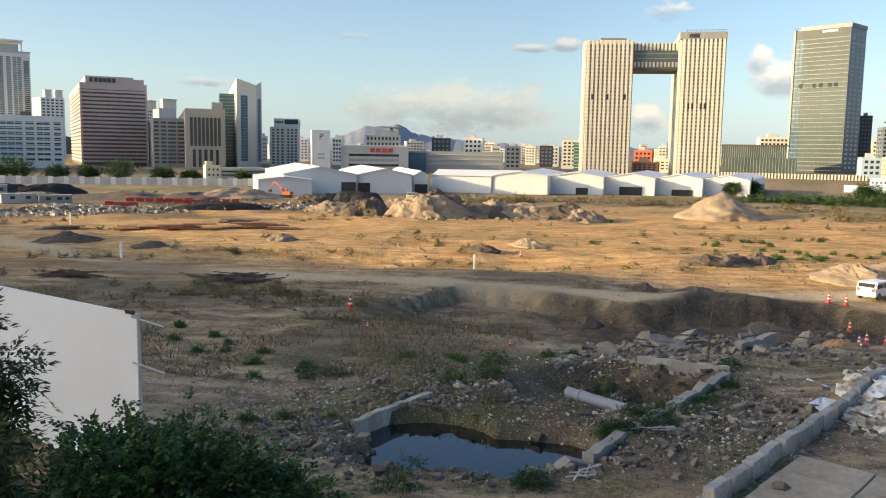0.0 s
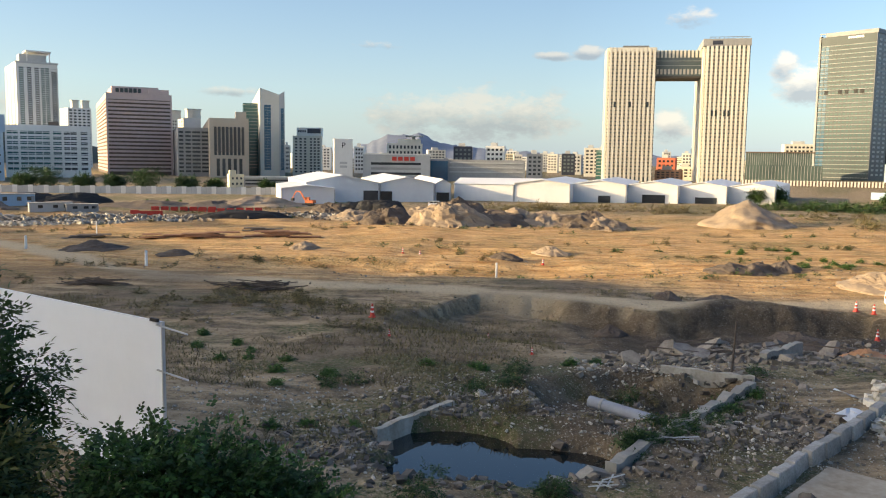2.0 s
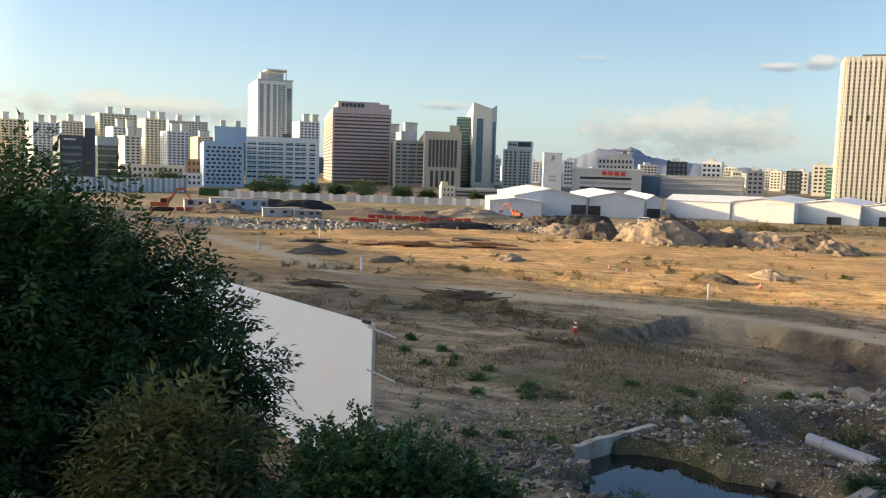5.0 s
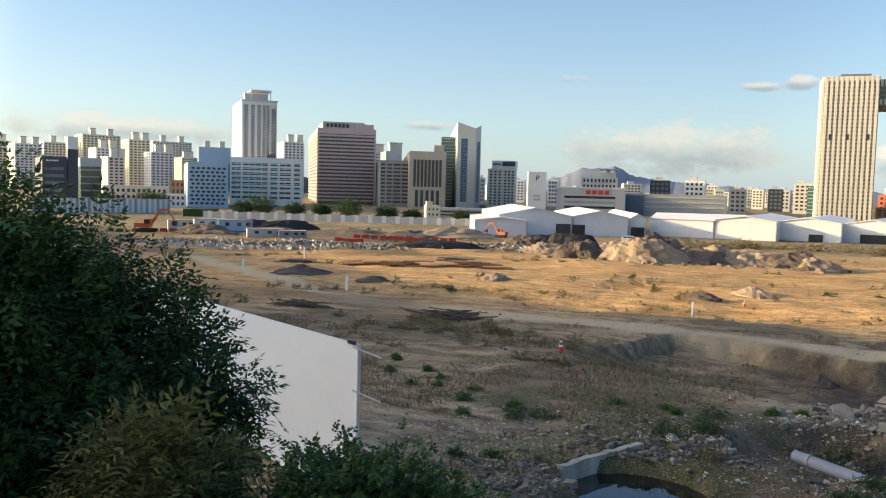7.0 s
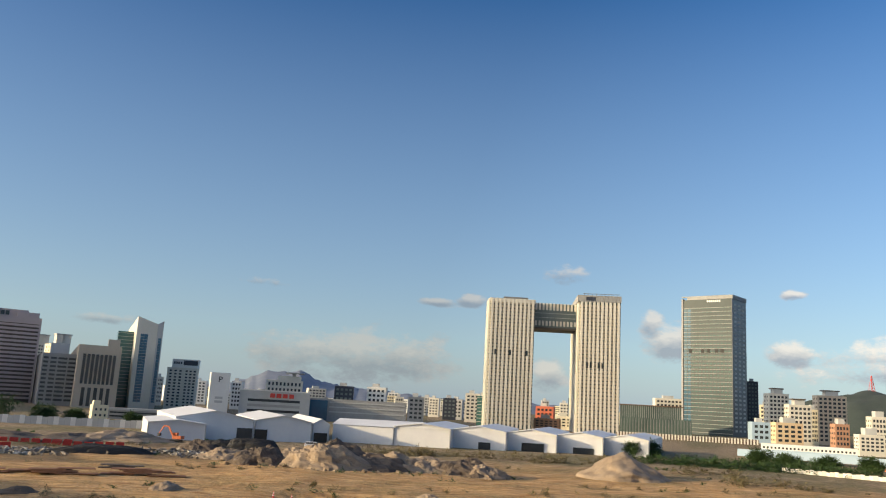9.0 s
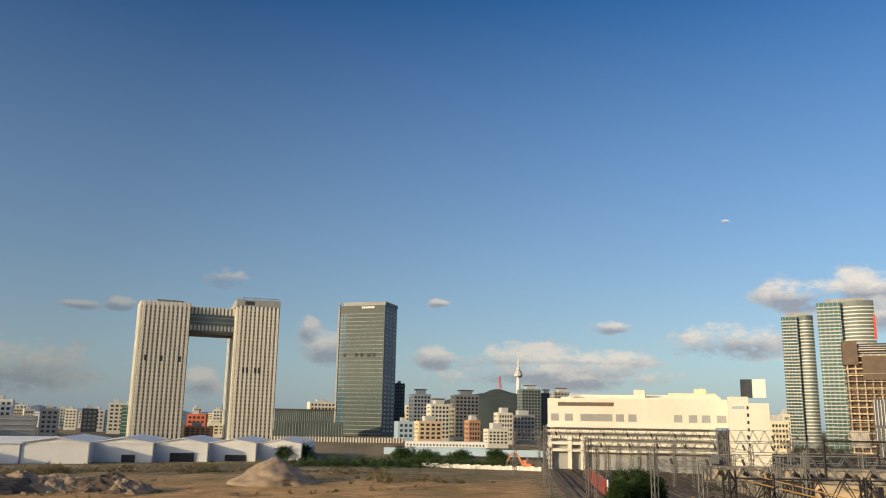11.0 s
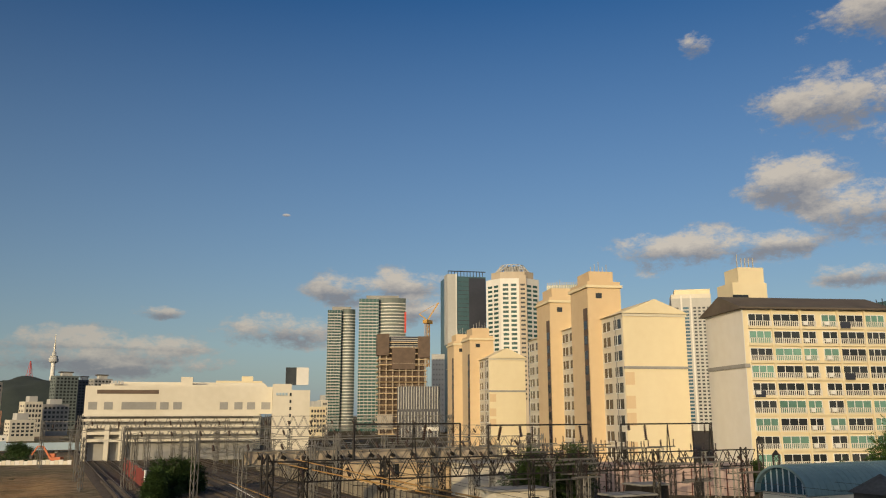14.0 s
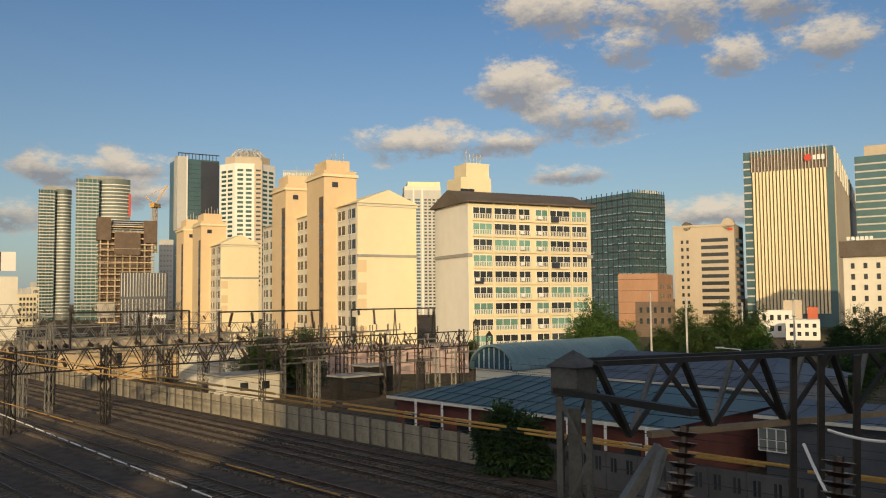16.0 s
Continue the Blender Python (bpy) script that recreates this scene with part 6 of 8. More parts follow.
stones("rubble", "pale broken concrete lumps beside the ruined walls", [(-0.5, 37.3, 1.5, 1.0), (7, 35.5, 2.5, 1.5), (11, 36, 2.5, 3.5), (13, 40, 2, 3), (3, 39.5, 3, 1.2), (9, 45, 4, 2)], 620, 0.05, 0.34, PALE_I, 12)
stones("rubble", "dark rubble and clods on the floor of the pit", [(16, 52, 6, 4), (22, 55, 7, 4), (27, 58, 5, 3), (13, 49, 4, 3), (20, 48, 6, 3)], 2200, 0.05, 0.5, STONE_I, 13)
stones("rubble", "pale demolition rubble behind the concrete blocks", [(19.2, 34.6, 1.5, 1.7), (20.8, 37.2, 1.7, 2.0), (23.0, 40.2, 1.8, 2.2), (26, 40.5, 3, 3)], 4200, 0.06, 0.42, islands(CONCW, 1.0, 2.0), 14)
stones("rubble", "broken stone over the gravel heaps", [plan(az, d).to_2d()[:] + (r * 0.9, r * 0.8) for az, d, r, h in RIDGE], 5200, 0.12, 0.6, islands(SANDP, 0.5, 1.4), 15)
stones("rubble", "long belt of pale demolition rubble across the yard", [(plan(az, d).x, plan(az, d).y, 7, 4) for az, d in ((-31, 160), (-28, 158), (-25, 156), (-22, 160), (-33, 165), (-27, 165), (-9, 165), (-6, 160), (-30, 172), (-24, 170), (-20, 168))], 3600, 0.15, 0.85, PALE_I, 16)
stones("rubble", "dark broken brick and earth clods in the demolition belt", [(plan(az, d).x, plan(az, d).y, 8, 5) for az, d in ((-32, 168), (-29, 164), (-26, 162), (-23, 165), (-20, 162), (-17, 168), (-11, 168), (-8, 162))], 3200, 0.2, 0.9, STONE_I, 18)
stones("rubble", "pale pebbles and concrete crumbs over the near yard", [(-4, 31, 6, 3), (6, 34, 7, 5), (12, 33, 4, 7), (2, 41, 8, 3), (-8, 38, 7, 5), (13, 44, 6, 5), (16, 36, 3, 6)], 6000, 0.025, 0.13, PALE_I, 19)
stones("rubble", "small clods and stones over the trodden ground", [(0, 60, 30, 14), (-14, 52, 10, 12), (10, 85, 40, 12), (-4, 44, 12, 5), (30, 85, 30, 18)], 1600, 0.04, 0.22, STONE_I, 17)

# -- large broken slabs --
rs = random.Random(4)
for k, (x, y, s) in enumerate(((13.0, 51.5, 1.1), (14.0, 51.0, 1.3), (14.8, 50.6, 1.0), (15.3, 51.6, 0.9), (19.5, 55.5, 1.2), (21.0, 55.0, 1.0), (22.2, 55.8, 1.3), (17.2, 57.5, 1.4), (18.5, 58.2, 1.2), (9.9, 47.3, 0.7), (24.0, 53.5, 1.2), (11.6, 26.6, 0.4))):
    bm = bmesh.new()
    pts = [(s * (0.75 + 0.4 * rs.random()) * math.cos(t), s * 0.7 * (0.75 + 0.4 * rs.random()) * math.sin(t)) for t in (0.2, 1.2, 2.3, 3.4, 4.4, 5.5)]
    prism(bm, pts, -0.14, 0.14)
    o = part("concrete_slab", bm, STONE)
    o.matrix_world = Matrix.Translation((x, y, gz(x, y) + 0.28 * s)) @ Euler((rs.uniform(-0.7, 0.7), rs.uniform(-0.6, 0.6), rs.uniform(0, 6))).to_matrix().to_4x4()
    tagged(o, "tilted broken slab of grey concrete in the dirt", "concrete slab", "broken slabs")


# -- ruined walls, pipe, pool surroundings --
def ruin_wall(label, p0, p1, thick, z0, z1, mat, seed, ragged=0.25):
    p0, p1 = Vector((*p0, 0)), Vector((*p1, 0))
    d = p1 - p0
    L = d.length
    n = max(6, int(L / 0.3))
    bm = bmesh.new()
    nr = Vector((-d.y, d.x, 0)).normalized() * thick / 2
    prev = None
    for i in range(n + 1):
        t = i / n
        c = p0 + d * t
        top = z1 + ragged * noise.fractal(Vector((t * L * 0.9 + seed, seed, 0)), 1.0, 2.0, 3)
        k = 0.06 * noise.noise((t * L * 2, seed, 4))
        row = [bm.verts.new(c - nr * (1 + k) + Vector((0, 0, z0))), bm.verts.new(c - nr * (0.95 - k) + Vector((0, 0, top))),
               bm.verts.new(c + nr * (0.9 + k) + Vector((0, 0, top + 0.08 * noise.noise((t * 20, seed, 1))))), bm.verts.new(c + nr * (1 + k) + Vector((0, 0, z0)))]
        if prev:
            for q in range(3):
                bm.faces.new((prev[q], row[q], row[q + 1], prev[q + 1]))
        else:
            bm.faces.new(row)
        prev = row
    bm.faces.new(prev[::-1])
    return tagged(part("ruined_wall", bm, mat), label, "wall")


ruin_wall("broken concrete cellar wall standing in the pool", (-3.6, 33.6), (-0.4, 38.0), 0.35, -1.6, 0.25, CONCW, 1, 0.12)
ruin_wall("long broken foundation wall with ragged top", (5.6, 29.6), (14.9, 41.6), 0.5, -1.6, 0.5, CONC, 2, 0.2)
ruin_wall("stained pale cellar wall", (11.0, 44.6), (15.4, 42.6), 0.3, -1.7, 0.5, CONCW, 3, 0.12)
ruin_wall("stub of pale concrete floor beside the pipe", (6.0, 36.6), (8.6, 35.4), 1.3, -1.4, -0.5, CONCW, 5, 0.15)
ruin_wall("ragged footing on the pool's near bank", (3.4, 29.0), (6.3, 29.9), 0.6, -0.8, 0.1, CONC, 7, 0.35)
ruin_wall("half-buried dark footing in the pit", (18.0, 48.6), (21.5, 52.0), 0.5, -0.8, 0.35, CONC, 8, 0.2)
pipe = thing("drain_pipe", Matrix.Identity(4), "thick grey drain pipe lying over the rubble", "pipe")
bm = bmesh.new()
rod(bm, (6.3, 39.3, -0.05), (9.6, 36.6, -0.35), 0.28, seg=20)
part("tube", bm, surface("grey_pipe", (0.3, 0.32, 0.36), (0.22, 0.24, 0.27), 1.0, 0.6), pipe, smooth=False)
for q in (0.15, 0.97):
    a, c = Vector((6.3, 39.3, -0.05)), Vector((9.6, 36.6, -0.35))
    bm = bmesh.new()
    rod(bm, a.lerp(c, q), a.lerp(c, q + 0.03), 0.31, seg=20)
    part("collar", bm, GREY, pipe)

# -- concrete barrier blocks --
rs = random.Random(9)
a, c = Vector((8.75, 25.4, 0)), Vector((24.4, 42.6, 0))
n = 15
dv = (c - a) / n
ang = math.atan2(dv.y, dv.x)
for i in range(n):
    L = dv.length - 0.2
    bm = bmesh.new()
    prof = [(-0.24, 0), (0.24, 0), (0.2, 0.68), (-0.2, 0.68)]
    l0 = [bm.verts.new((0, y, z)) for y, z in prof]
    l1 = [bm.verts.new((L, y, z)) for y, z in prof]
    bm.faces.new(l0[::-1])
    bm.faces.new(l1)
    for k in range(4):
        bm.faces.new((l0[k], l0[(k + 1) % 4], l1[(k + 1) % 4], l1[k]))
    bmesh.ops.bevel(bm, geom=bm.edges[:], offset=0.03, segments=1, affect="EDGES")
    p = a + dv * i
    e = thing("concrete_block", Matrix.Translation((p.x, p.y, gz(p.x, p.y) - 0.06)) @ Matrix.Rotation(ang + rs.uniform(-0.05, 0.05), 4, "Z") @ Matrix.Rotation(rs.uniform(-0.06, 0.06), 4, "X"),
              "long cast concrete barrier block in a row", "concrete block", "row of barrier blocks")
    part("block", bm, BLOCKC, e)
# floor slab pieces beyond the blocks
SLABM = surface("sandy_concrete_floor", (0.5, 0.43, 0.33), (0.28, 0.22, 0.15), 0.5, 0.9, bump=0.02, grain=9)
nv = Vector((dv.y, -dv.x, 0)).normalized()
for i in range(4):
    for k in range(4):
        p = a + dv * (i * 1.35 - 1.2) + nv * (0.7 + k * 2.6)
        o = part("paving_slab", box(0, dv.length * 1.33, -2.55, 0, 0.02, 0.16 + 0.02 * rs.random()), SLABM)
        o.matrix_world = Matrix.Translation((p.x, p.y, gz(p.x, p.y) - 0.02)) @ Matrix.Rotation(ang, 4, "Z")
        tagged(o, "sand-stained concrete floor slab", "floor slab", "old floor slabs")

# -- white litter sheets on the rubble --
for k in range(16):
    x, y = rs.gauss(20.8, 1.6), rs.gauss(36.8, 1.6)
    bm = bmesh.new()
    bmesh.ops.create_grid(bm, x_segments=4, y_segments=3, size=0.5)
    for v in bm.verts:
        v.co = Vector((v.co.x * rs.uniform(0.9, 1.6), v.co.y * 0.7, 0.12 * noise.noise((v.co.x * 3 + k, v.co.y * 3, k))))
    bmesh.ops.solidify(bm, geom=bm.faces[:], thickness=0.02)
    o = part("plastic_sheet", bm, WHITEP)
    o.matrix_world = Matrix.Translation((x, y, gz(x, y) + 0.25)) @ Euler((rs.uniform(-0.4, 0.4), rs.uniform(-0.4, 0.4), rs.uniform(0, 6))).to_matrix().to_4x4()
    tagged(o, "crumpled white sheet thrown on the rubble", "plastic sheet", "litter")

# -- traffic cones --


def cone_at(x, y, s=1.0, lying=0.0, label="red traffic cone with white bands"):
    e = thing("traffic_cone", Matrix.Translation((x, y, gz(x, y))) @ Euler((lying, 0, x)).to_matrix().to_4x4() @ Matrix.Scale(s, 4), label, "traffic cone", "traffic cones")
    part("base", box(-0.2, 0.2, -0.2, 0.2, 0, 0.05), RED, e)
    for nm, z0, z1, mt in (("cone", 0.05, 0.3, RED), ("band", 0.3, 0.42, WHITEP), ("cone", 0.42, 0.58, RED), ("band", 0.58, 0.68, WHITEP), ("cone", 0.68, 0.85, RED)):
        bm = bmesh.new()
        rod(bm, (0, 0, z0), (0, 0, z1), 0.17 - 0.15 * z0, 0.17 - 0.15 * z1, seg=14)
        part(nm, bm, mt, e)
    return e


cone_at(-6.44, 58.3, 1.15, 0, "tall red traffic cone with two white bands")
for az, el, s, lie in ((25.6, -8.9, 1.0, 0), (26.6, -8.9, 1.0, 0), (26.9, -9.6, 1.0, 0), (27.5, -10.0, 1.0, 0), (27.9, -9.9, 1.1, 0), (28.1, -10.7, 1.0, 1.5), (27.3, -10.6, 1.1, 1.5), (29.0, -10.6, 1.0, 0), (-5.1, -12.5, 0.5, 0),
                       (1.9, -11.9, 0.45, 0), (5.0, -13.3, 0.5, 0), (5.6, -6.9, 0.9, 0), (-4.2, -6.4, 0.9, 0), (-3.0, -6.5, 0.9, 0)):
    d = EYE / math.tan(radians(-el))
    cone_at(*plan(az, d).to_2d(), s, lie)
p = plan(26.3, EYE / math.tan(radians(11.2)))
heap("orange_tarp", "crumpled orange tarpaulin bundle on bare soil", p.x, p.y, 1.5, 0.9, 0.55, surface("faded_orange_tarp", (0.55, 0.27, 0.12), (0.42, 0.22, 0.11), 2, 0.6), 77, 0.3)

# -- white car --


def white_car(x, y, turn):
    e = thing("white_van", Matrix.Translation((x, y, gz(x, y))) @ Matrix.Rotation(radians(turn), 4, "Z"), "white compact van parked on sunlit earth", "car")
    bm = bmesh.new()
    prof = [(-2.0, 0.3), (2.0, 0.3), (2.05, 0.75), (1.9, 0.92), (1.25, 1.0), (0.75, 1.48), (-1.75, 1.5), (-2.0, 1.0)]
    l0 = [bm.verts.new((x0, -0.8, z)) for x0, z in prof]
    l1 = [bm.verts.new((x0, 0.8, z)) for x0, z in prof]
    bm.faces.new(l0)
    bm.faces.new(l1[::-1])
    for k in range(8):
        bm.faces.new((l0[k], l1[k], l1[(k + 1) % 8], l0[(k + 1) % 8]))
    bmesh.ops.bevel(bm, geom=bm.edges[:], offset=0.06, segments=2, affect="EDGES")
    part("body", bm, CARW, e, smooth=False)
    for y0 in (-0.815, 0.785):
        for x0, x1 in ((-1.7, -0.75), (-0.65, 0.15), (0.25, 0.8)):
            part("window", box(x0, x1, y0, y0 + 0.03, 1.0, 1.38), DARKW, e)
    part("rear_window", box(-1.96, -1.86, -0.65, 0.65, 1.02, 1.4), DARKW, e)
    for x0 in (-1.3, 1.3):
        for y0 in (-0.72, 0.72):
            bm = bmesh.new()
            rod(bm, (x0, y0 - 0.1, 0.31), (x0, y0 + 0.1, 0.31), 0.31, seg=16)
            wh = part("tyre", bm, RUBBER, e)
            bm = bmesh.new()
            rod(bm, (x0, y0 - 0.12, 0.31), (x0, y0 + 0.12, 0.31), 0.18, seg=12)
            part("rim", bm, GALV, wh)
    for y0 in (-0.7, 0.5):
        part("tail_light", box(-2.04, -1.98, y0, y0 + 0.2, 0.75, 1.0), RED, e)


white_car(*plan(28.25, 78).to_2d(), 38)
for az, d, t in ((-0.3, 206, 20), (0.5, 200, 10), (-1.9, 206, 0)):
    white_car(*plan(az, d).to_2d(), t)

# -- posts, timber, steel sheets, drums --
for az, d, h, r in ((-21.35, 94, 1.7, 0.16), (2.38, 83, 1.5, 0.12), (-28.4, 112, 1.6, 0.16), (-24.3, 130, 1.8, 0.1)):
    p = plan(az, d)
    bm = bmesh.new()
    rod(bm, (0, 0, -0.2), (0, 0.05, h), r, r * 0.85, seg=10)
    o = part("marker_post", bm, WHITEP)
    o.matrix_world = Matrix.Translation((p.x, p.y, gz(p.x, p.y)))
    tagged(o, "white marker post standing in the yard", "post", "marker posts")
rs = random.Random(21)


def stick_pile(az, d, L, n, spread, mat, label, name="timber_pile", thick=0.1):
    p = plan(az, d)
    e = thing(name, Matrix.Translation((p.x, p.y, gz(p.x, p.y))), label, "pile")
    for k in range(n):
        x, y, z = rs.gauss(0, spread), rs.gauss(0, spread * 0.4), 0.06 + 0.5 * rs.random() * (k / n)
        t = rs.gauss(0.2, 0.5)
        v = Vector((math.cos(t), math.sin(t), rs.gauss(0, 0.08))) * L * rs.uniform(0.3, 0.6)
        bm = bmesh.new()
        bar(bm, Vector((x, y, z)) - v, Vector((x, y, z)) + v, thick, thick * 0.7)
        part("plank", bm, mat, e)


stick_pile(-24.6, 80, 2.6, 60, 1.1, TIMBER, "tangled pile of old branches and planks")
stick_pile(-14.6, 76, 4.0, 34, 1.6, TIMBER, "flat pile of dark boards")
stick_pile(-13.4, 74, 3.0, 14, 1.0, TIMBER, "flat pile of dark boards")
stick_pile(14.5, 33.5, 1.2, 6, 0.8, LGREY, "loose pale sticks over the rubble", "loose_sticks", 0.045)
stick_pile(10.5, 28.6, 1.1, 6, 0.6, LGREY, "loose pale sticks on the pool's bank", "loose_sticks", 0.045)
stick_pile(16, 52, 3.0, 9, 2.6, TIMBER, "scattered poles in the pit", "loose_sticks")
stick_pile(20, 57, 3.2, 9, 3.0, TIMBER, "scattered poles in the pit", "loose_sticks")
for az, d, wd, n, mt in ((-17.5, 122, 9, 6, RUST), (-20.5, 124, 6, 4, RUST), (-12.6, 124, 11, 7, RUST), (-25.0, 125, 8, 4, TIMBER), (-14.6, 132, 8, 4, DIRTP)):
    p = plan(az, d)
    e = thing("steel_sheet_stack", Matrix.Translation((p.x, p.y, gz(p.x, p.y))) @ Matrix.Rotation(radians(-az), 4, "Z"), "low stack of rusty steel sheets", "steel sheets", "sheet stacks")
    for k in range(n):
        x = rs.uniform(-wd * 0.5, wd * 0.2)
        o = part("sheet", box(x, x + wd * rs.uniform(0.35, 0.6), -1.5 + 0.4 * k, 0.6 + 0.4 * k, 0.06 + 0.1 * k, 0.14 + 0.1 * k), mt, e)
# pole in the pit
bm = bmesh.new()
rod(bm, (0, 0, -0.4), (0.15, 0, 3.0), 0.07, 0.05)
o = part("timber_post", bm, TIMBER)
p = plan(18.4, 46.5)
o.matrix_world = Matrix.Translation((p.x, p.y, gz(p.x, p.y)))
tagged(o, "leaning weathered timber post", "post")

# -- site huts, barriers, black sheeting, machines at the back of the yard --
for az, d, L, h, mt in ((-30.6, 205, 7, 2.6, WHITE), (-28.9, 203, 8, 2.5, SKYB), (-26.9, 186, 8, 1.8, LGREY), (-25.1, 184, 6, 1.5, GREY), (-32.4, 208, 6, 2.3, LGREY)):
    p = plan(az, d)
    e = thing("site_hut", Matrix.Translation((p.x, p.y, gz(p.x, p.y))) @ Matrix.Rotation(radians(-az + 6), 4, "Z"), "pale metal site hut with small windows", "hut", "site huts")
    part("body", box(-L / 2, L / 2, 0, 2.6, 0, h), mt, e)
    part("roof", box(-L / 2 - 0.15, L / 2 + 0.15, -0.15, 2.75, h, h + 0.14), GREY, e)
    for q in (-0.3, 0.05, 0.3):
        part("window", box(L * q, L * q + 0.9, -0.04, 0.02, h * 0.45, h * 0.8), DARKW, e)
    part("door", box(L * 0.4, L * 0.4 + 0.7, -0.04, 0.02, 0.05, h * 0.85), GREY, e)
for az, d, L, n in ((-18.6, 190, 14, 7), (-15.6, 186, 14, 7), (-21.0, 175, 6, 4), (-33.5, 200, 12, 6)):
    for k in range(n):
        p = plan(az, d) + heading(az + 90) * (k - n / 2) * (L / n)
        e = thing("red_barrier", Matrix.Translation((p.x, p.y, gz(p.x, p.y))) @ Matrix.Rotation(radians(-az), 4, "Z"), "red plastic road barrier", "barrier", "red barriers")
        part("body", box(-0.8, 0.8, -0.15, 0.15, 0.05, 0.85), RED, e)
        part("foot", box(-0.85, 0.85, -0.28, 0.28, 0, 0.12), RED, e)
for az, d, rx, h in ((-15.0, 162, 9, 1.5), (-5.8, 176, 6, 2.6), (-7.6, 178, 6, 2.2), (-25.5, 212, 9, 2.6), (-28.0, 214, 8, 2.4)):
    p = plan(az, d)
    heap("black_sheeting", "long heap under black plastic sheeting", p.x, p.y, rx, 2.0, h, RUBBER, int(d), 0.12, turn=-az, peak=3)


def excavator(az, d, turn, s=1.0):
    p = plan(az, d)
    e = thing("excavator", Matrix.Translation((p.x, p.y, gz(p.x, p.y))) @ Matrix.Rotation(radians(turn), 4, "Z") @ Matrix.Scale(s, 4), "orange crawler excavator with raised arm", "excavator", "excavators")
    for y in (-1.1, 0.7):
        bm = box(-1.9, 1.9, y, y + 0.5, 0, 0.8)
        bmesh.ops.bevel(bm, geom=bm.edges[:], offset=0.2, segments=2, affect="EDGES")
        part("track", bm, RUBBER, e)
    part("body", box(-2.1, 0.8, -1.1, 1.1, 0.95, 1.9), EXCAV, e)
    cb = part("cab", box(0.0, 1.4, -1.1, -0.1, 1.0, 2.8), EXCAV, e)
    part("window", box(0.15, 1.3, -1.14, -1.08, 1.8, 2.6), DARKW, cb)
    for a, c, w in (((0.9, 0.2, 1.5), (3.0, 0.2, 4.6), 0.45), ((3.0, 0.2, 4.6), (4.6, 0.2, 4.7), 0.4), ((4.5, 0.2, 4.8), (6.0, 0.2, 2.4), 0.3)):
        bm = bmesh.new()
        bar(bm, a, c, w * 0.7, w)
        part("boom", bm, EXCAV, e)
    part("bucket", box(5.5, 6.3, -0.3, 0.7, 1.5, 2.4), DSTEEL, e)


excavator(-34.6, 196, 10, 1.1)
excavator(-10.7, 206, 160, 0.75)
excavator(35.6, 225, 120, 0.9)

# -- hoardings --


def hoarding(az0, d0, az1, d1, h, n, label, mats, cap=0.0):
    a, c = plan(az0, d0), plan(az1, d1)
    v = (c - a) / n
    m0 = math.atan2(v.y, v.x)
    e = thing("site_hoarding", Matrix.Translation((a.x, a.y, 0)) @ Matrix.Rotation(m0, 4, "Z"), label, "fence")
    L = v.length
    for i in range(n):
        part("panel", box(i * L + 0.04, (i + 1) * L - 0.04, -0.04, 0.04, 0, h + 0.15 * math.sin(i * 2.1)), mats[i % len(mats)], e)
        part("post", box(i * L - 0.06, i * L + 0.06, 0.05, 0.2, 0, h + 0.1), GREY, e)
    return e


hoarding(-41.5, 318, -33.1, 330, 5.2, 48, "tall white and grey striped site hoarding", (WHITE, LGREY, WHITE, GREY))
hoarding(-31.0, 290, -12.6, 268, 2.3, 60, "pale grey panel fence along the far road", (LGREY, WHITE, LGREY))
hoarding(28.6, 232, 36.6, 222, 1.05, 34, "low white wall along the yard's edge", (IVORY, WHITE))
hoarding(39.64, 186, 40.93, 139, 3.0, 16, "red steel panel fence by the tracks", (surface("red_fence", (0.32, 0.07, 0.05), (0.25, 0.06, 0.05), 1, 0.7),))
p = plan(40.95, 138)
tagged(part("white_post", box(p.x - 0.12, p.x + 0.12, p.y - 0.12, p.y + 0.12, -0.3, 3.3), WHITEP), "white end post of the red fence", "post")
p = plan(-32.3, 300)
b = block("hedge_block", "clipped green hedge block by the fence", "hedge", p, 57, 12, 3, 2.6, LEAF_B)

# near white hoarding: tall plain sheets
a0 = Vector((-10.05, 26.98, 0))
wall = thing("white_hoarding", Matrix.Translation(a0) @ Matrix.Rotation(math.atan2(-U_DIR.y, -U_DIR.x), 4, "Z"), "tall plain white sheet hoarding with pipe braces", "fence")
for i in range(9):
    part("sheet", box(i * 2.4 + (0.002 if i else 0), i * 2.4 + 2.4, -0.04, 0.04, -0.3, 6.0), HOARD, wall)
for z in (5.85, 4.3, 2.45):
    bm = bmesh.new()
    rod(bm, (0.25, 0.06, z + 0.02), (-1.15, -0.15, z - 0.16), 0.035)
    part("brace_pipe", bm, LGREY, wall)
part("edge_channel", box(-0.05, 0.0, -0.06, 0.06, -0.3, 6.0), LGREY, wall)
part("clamp", box(0.1, 0.5, 0.05, 0.15, 5.98, 6.1), DSTEEL, wall)

# ---------------- plants ----------------


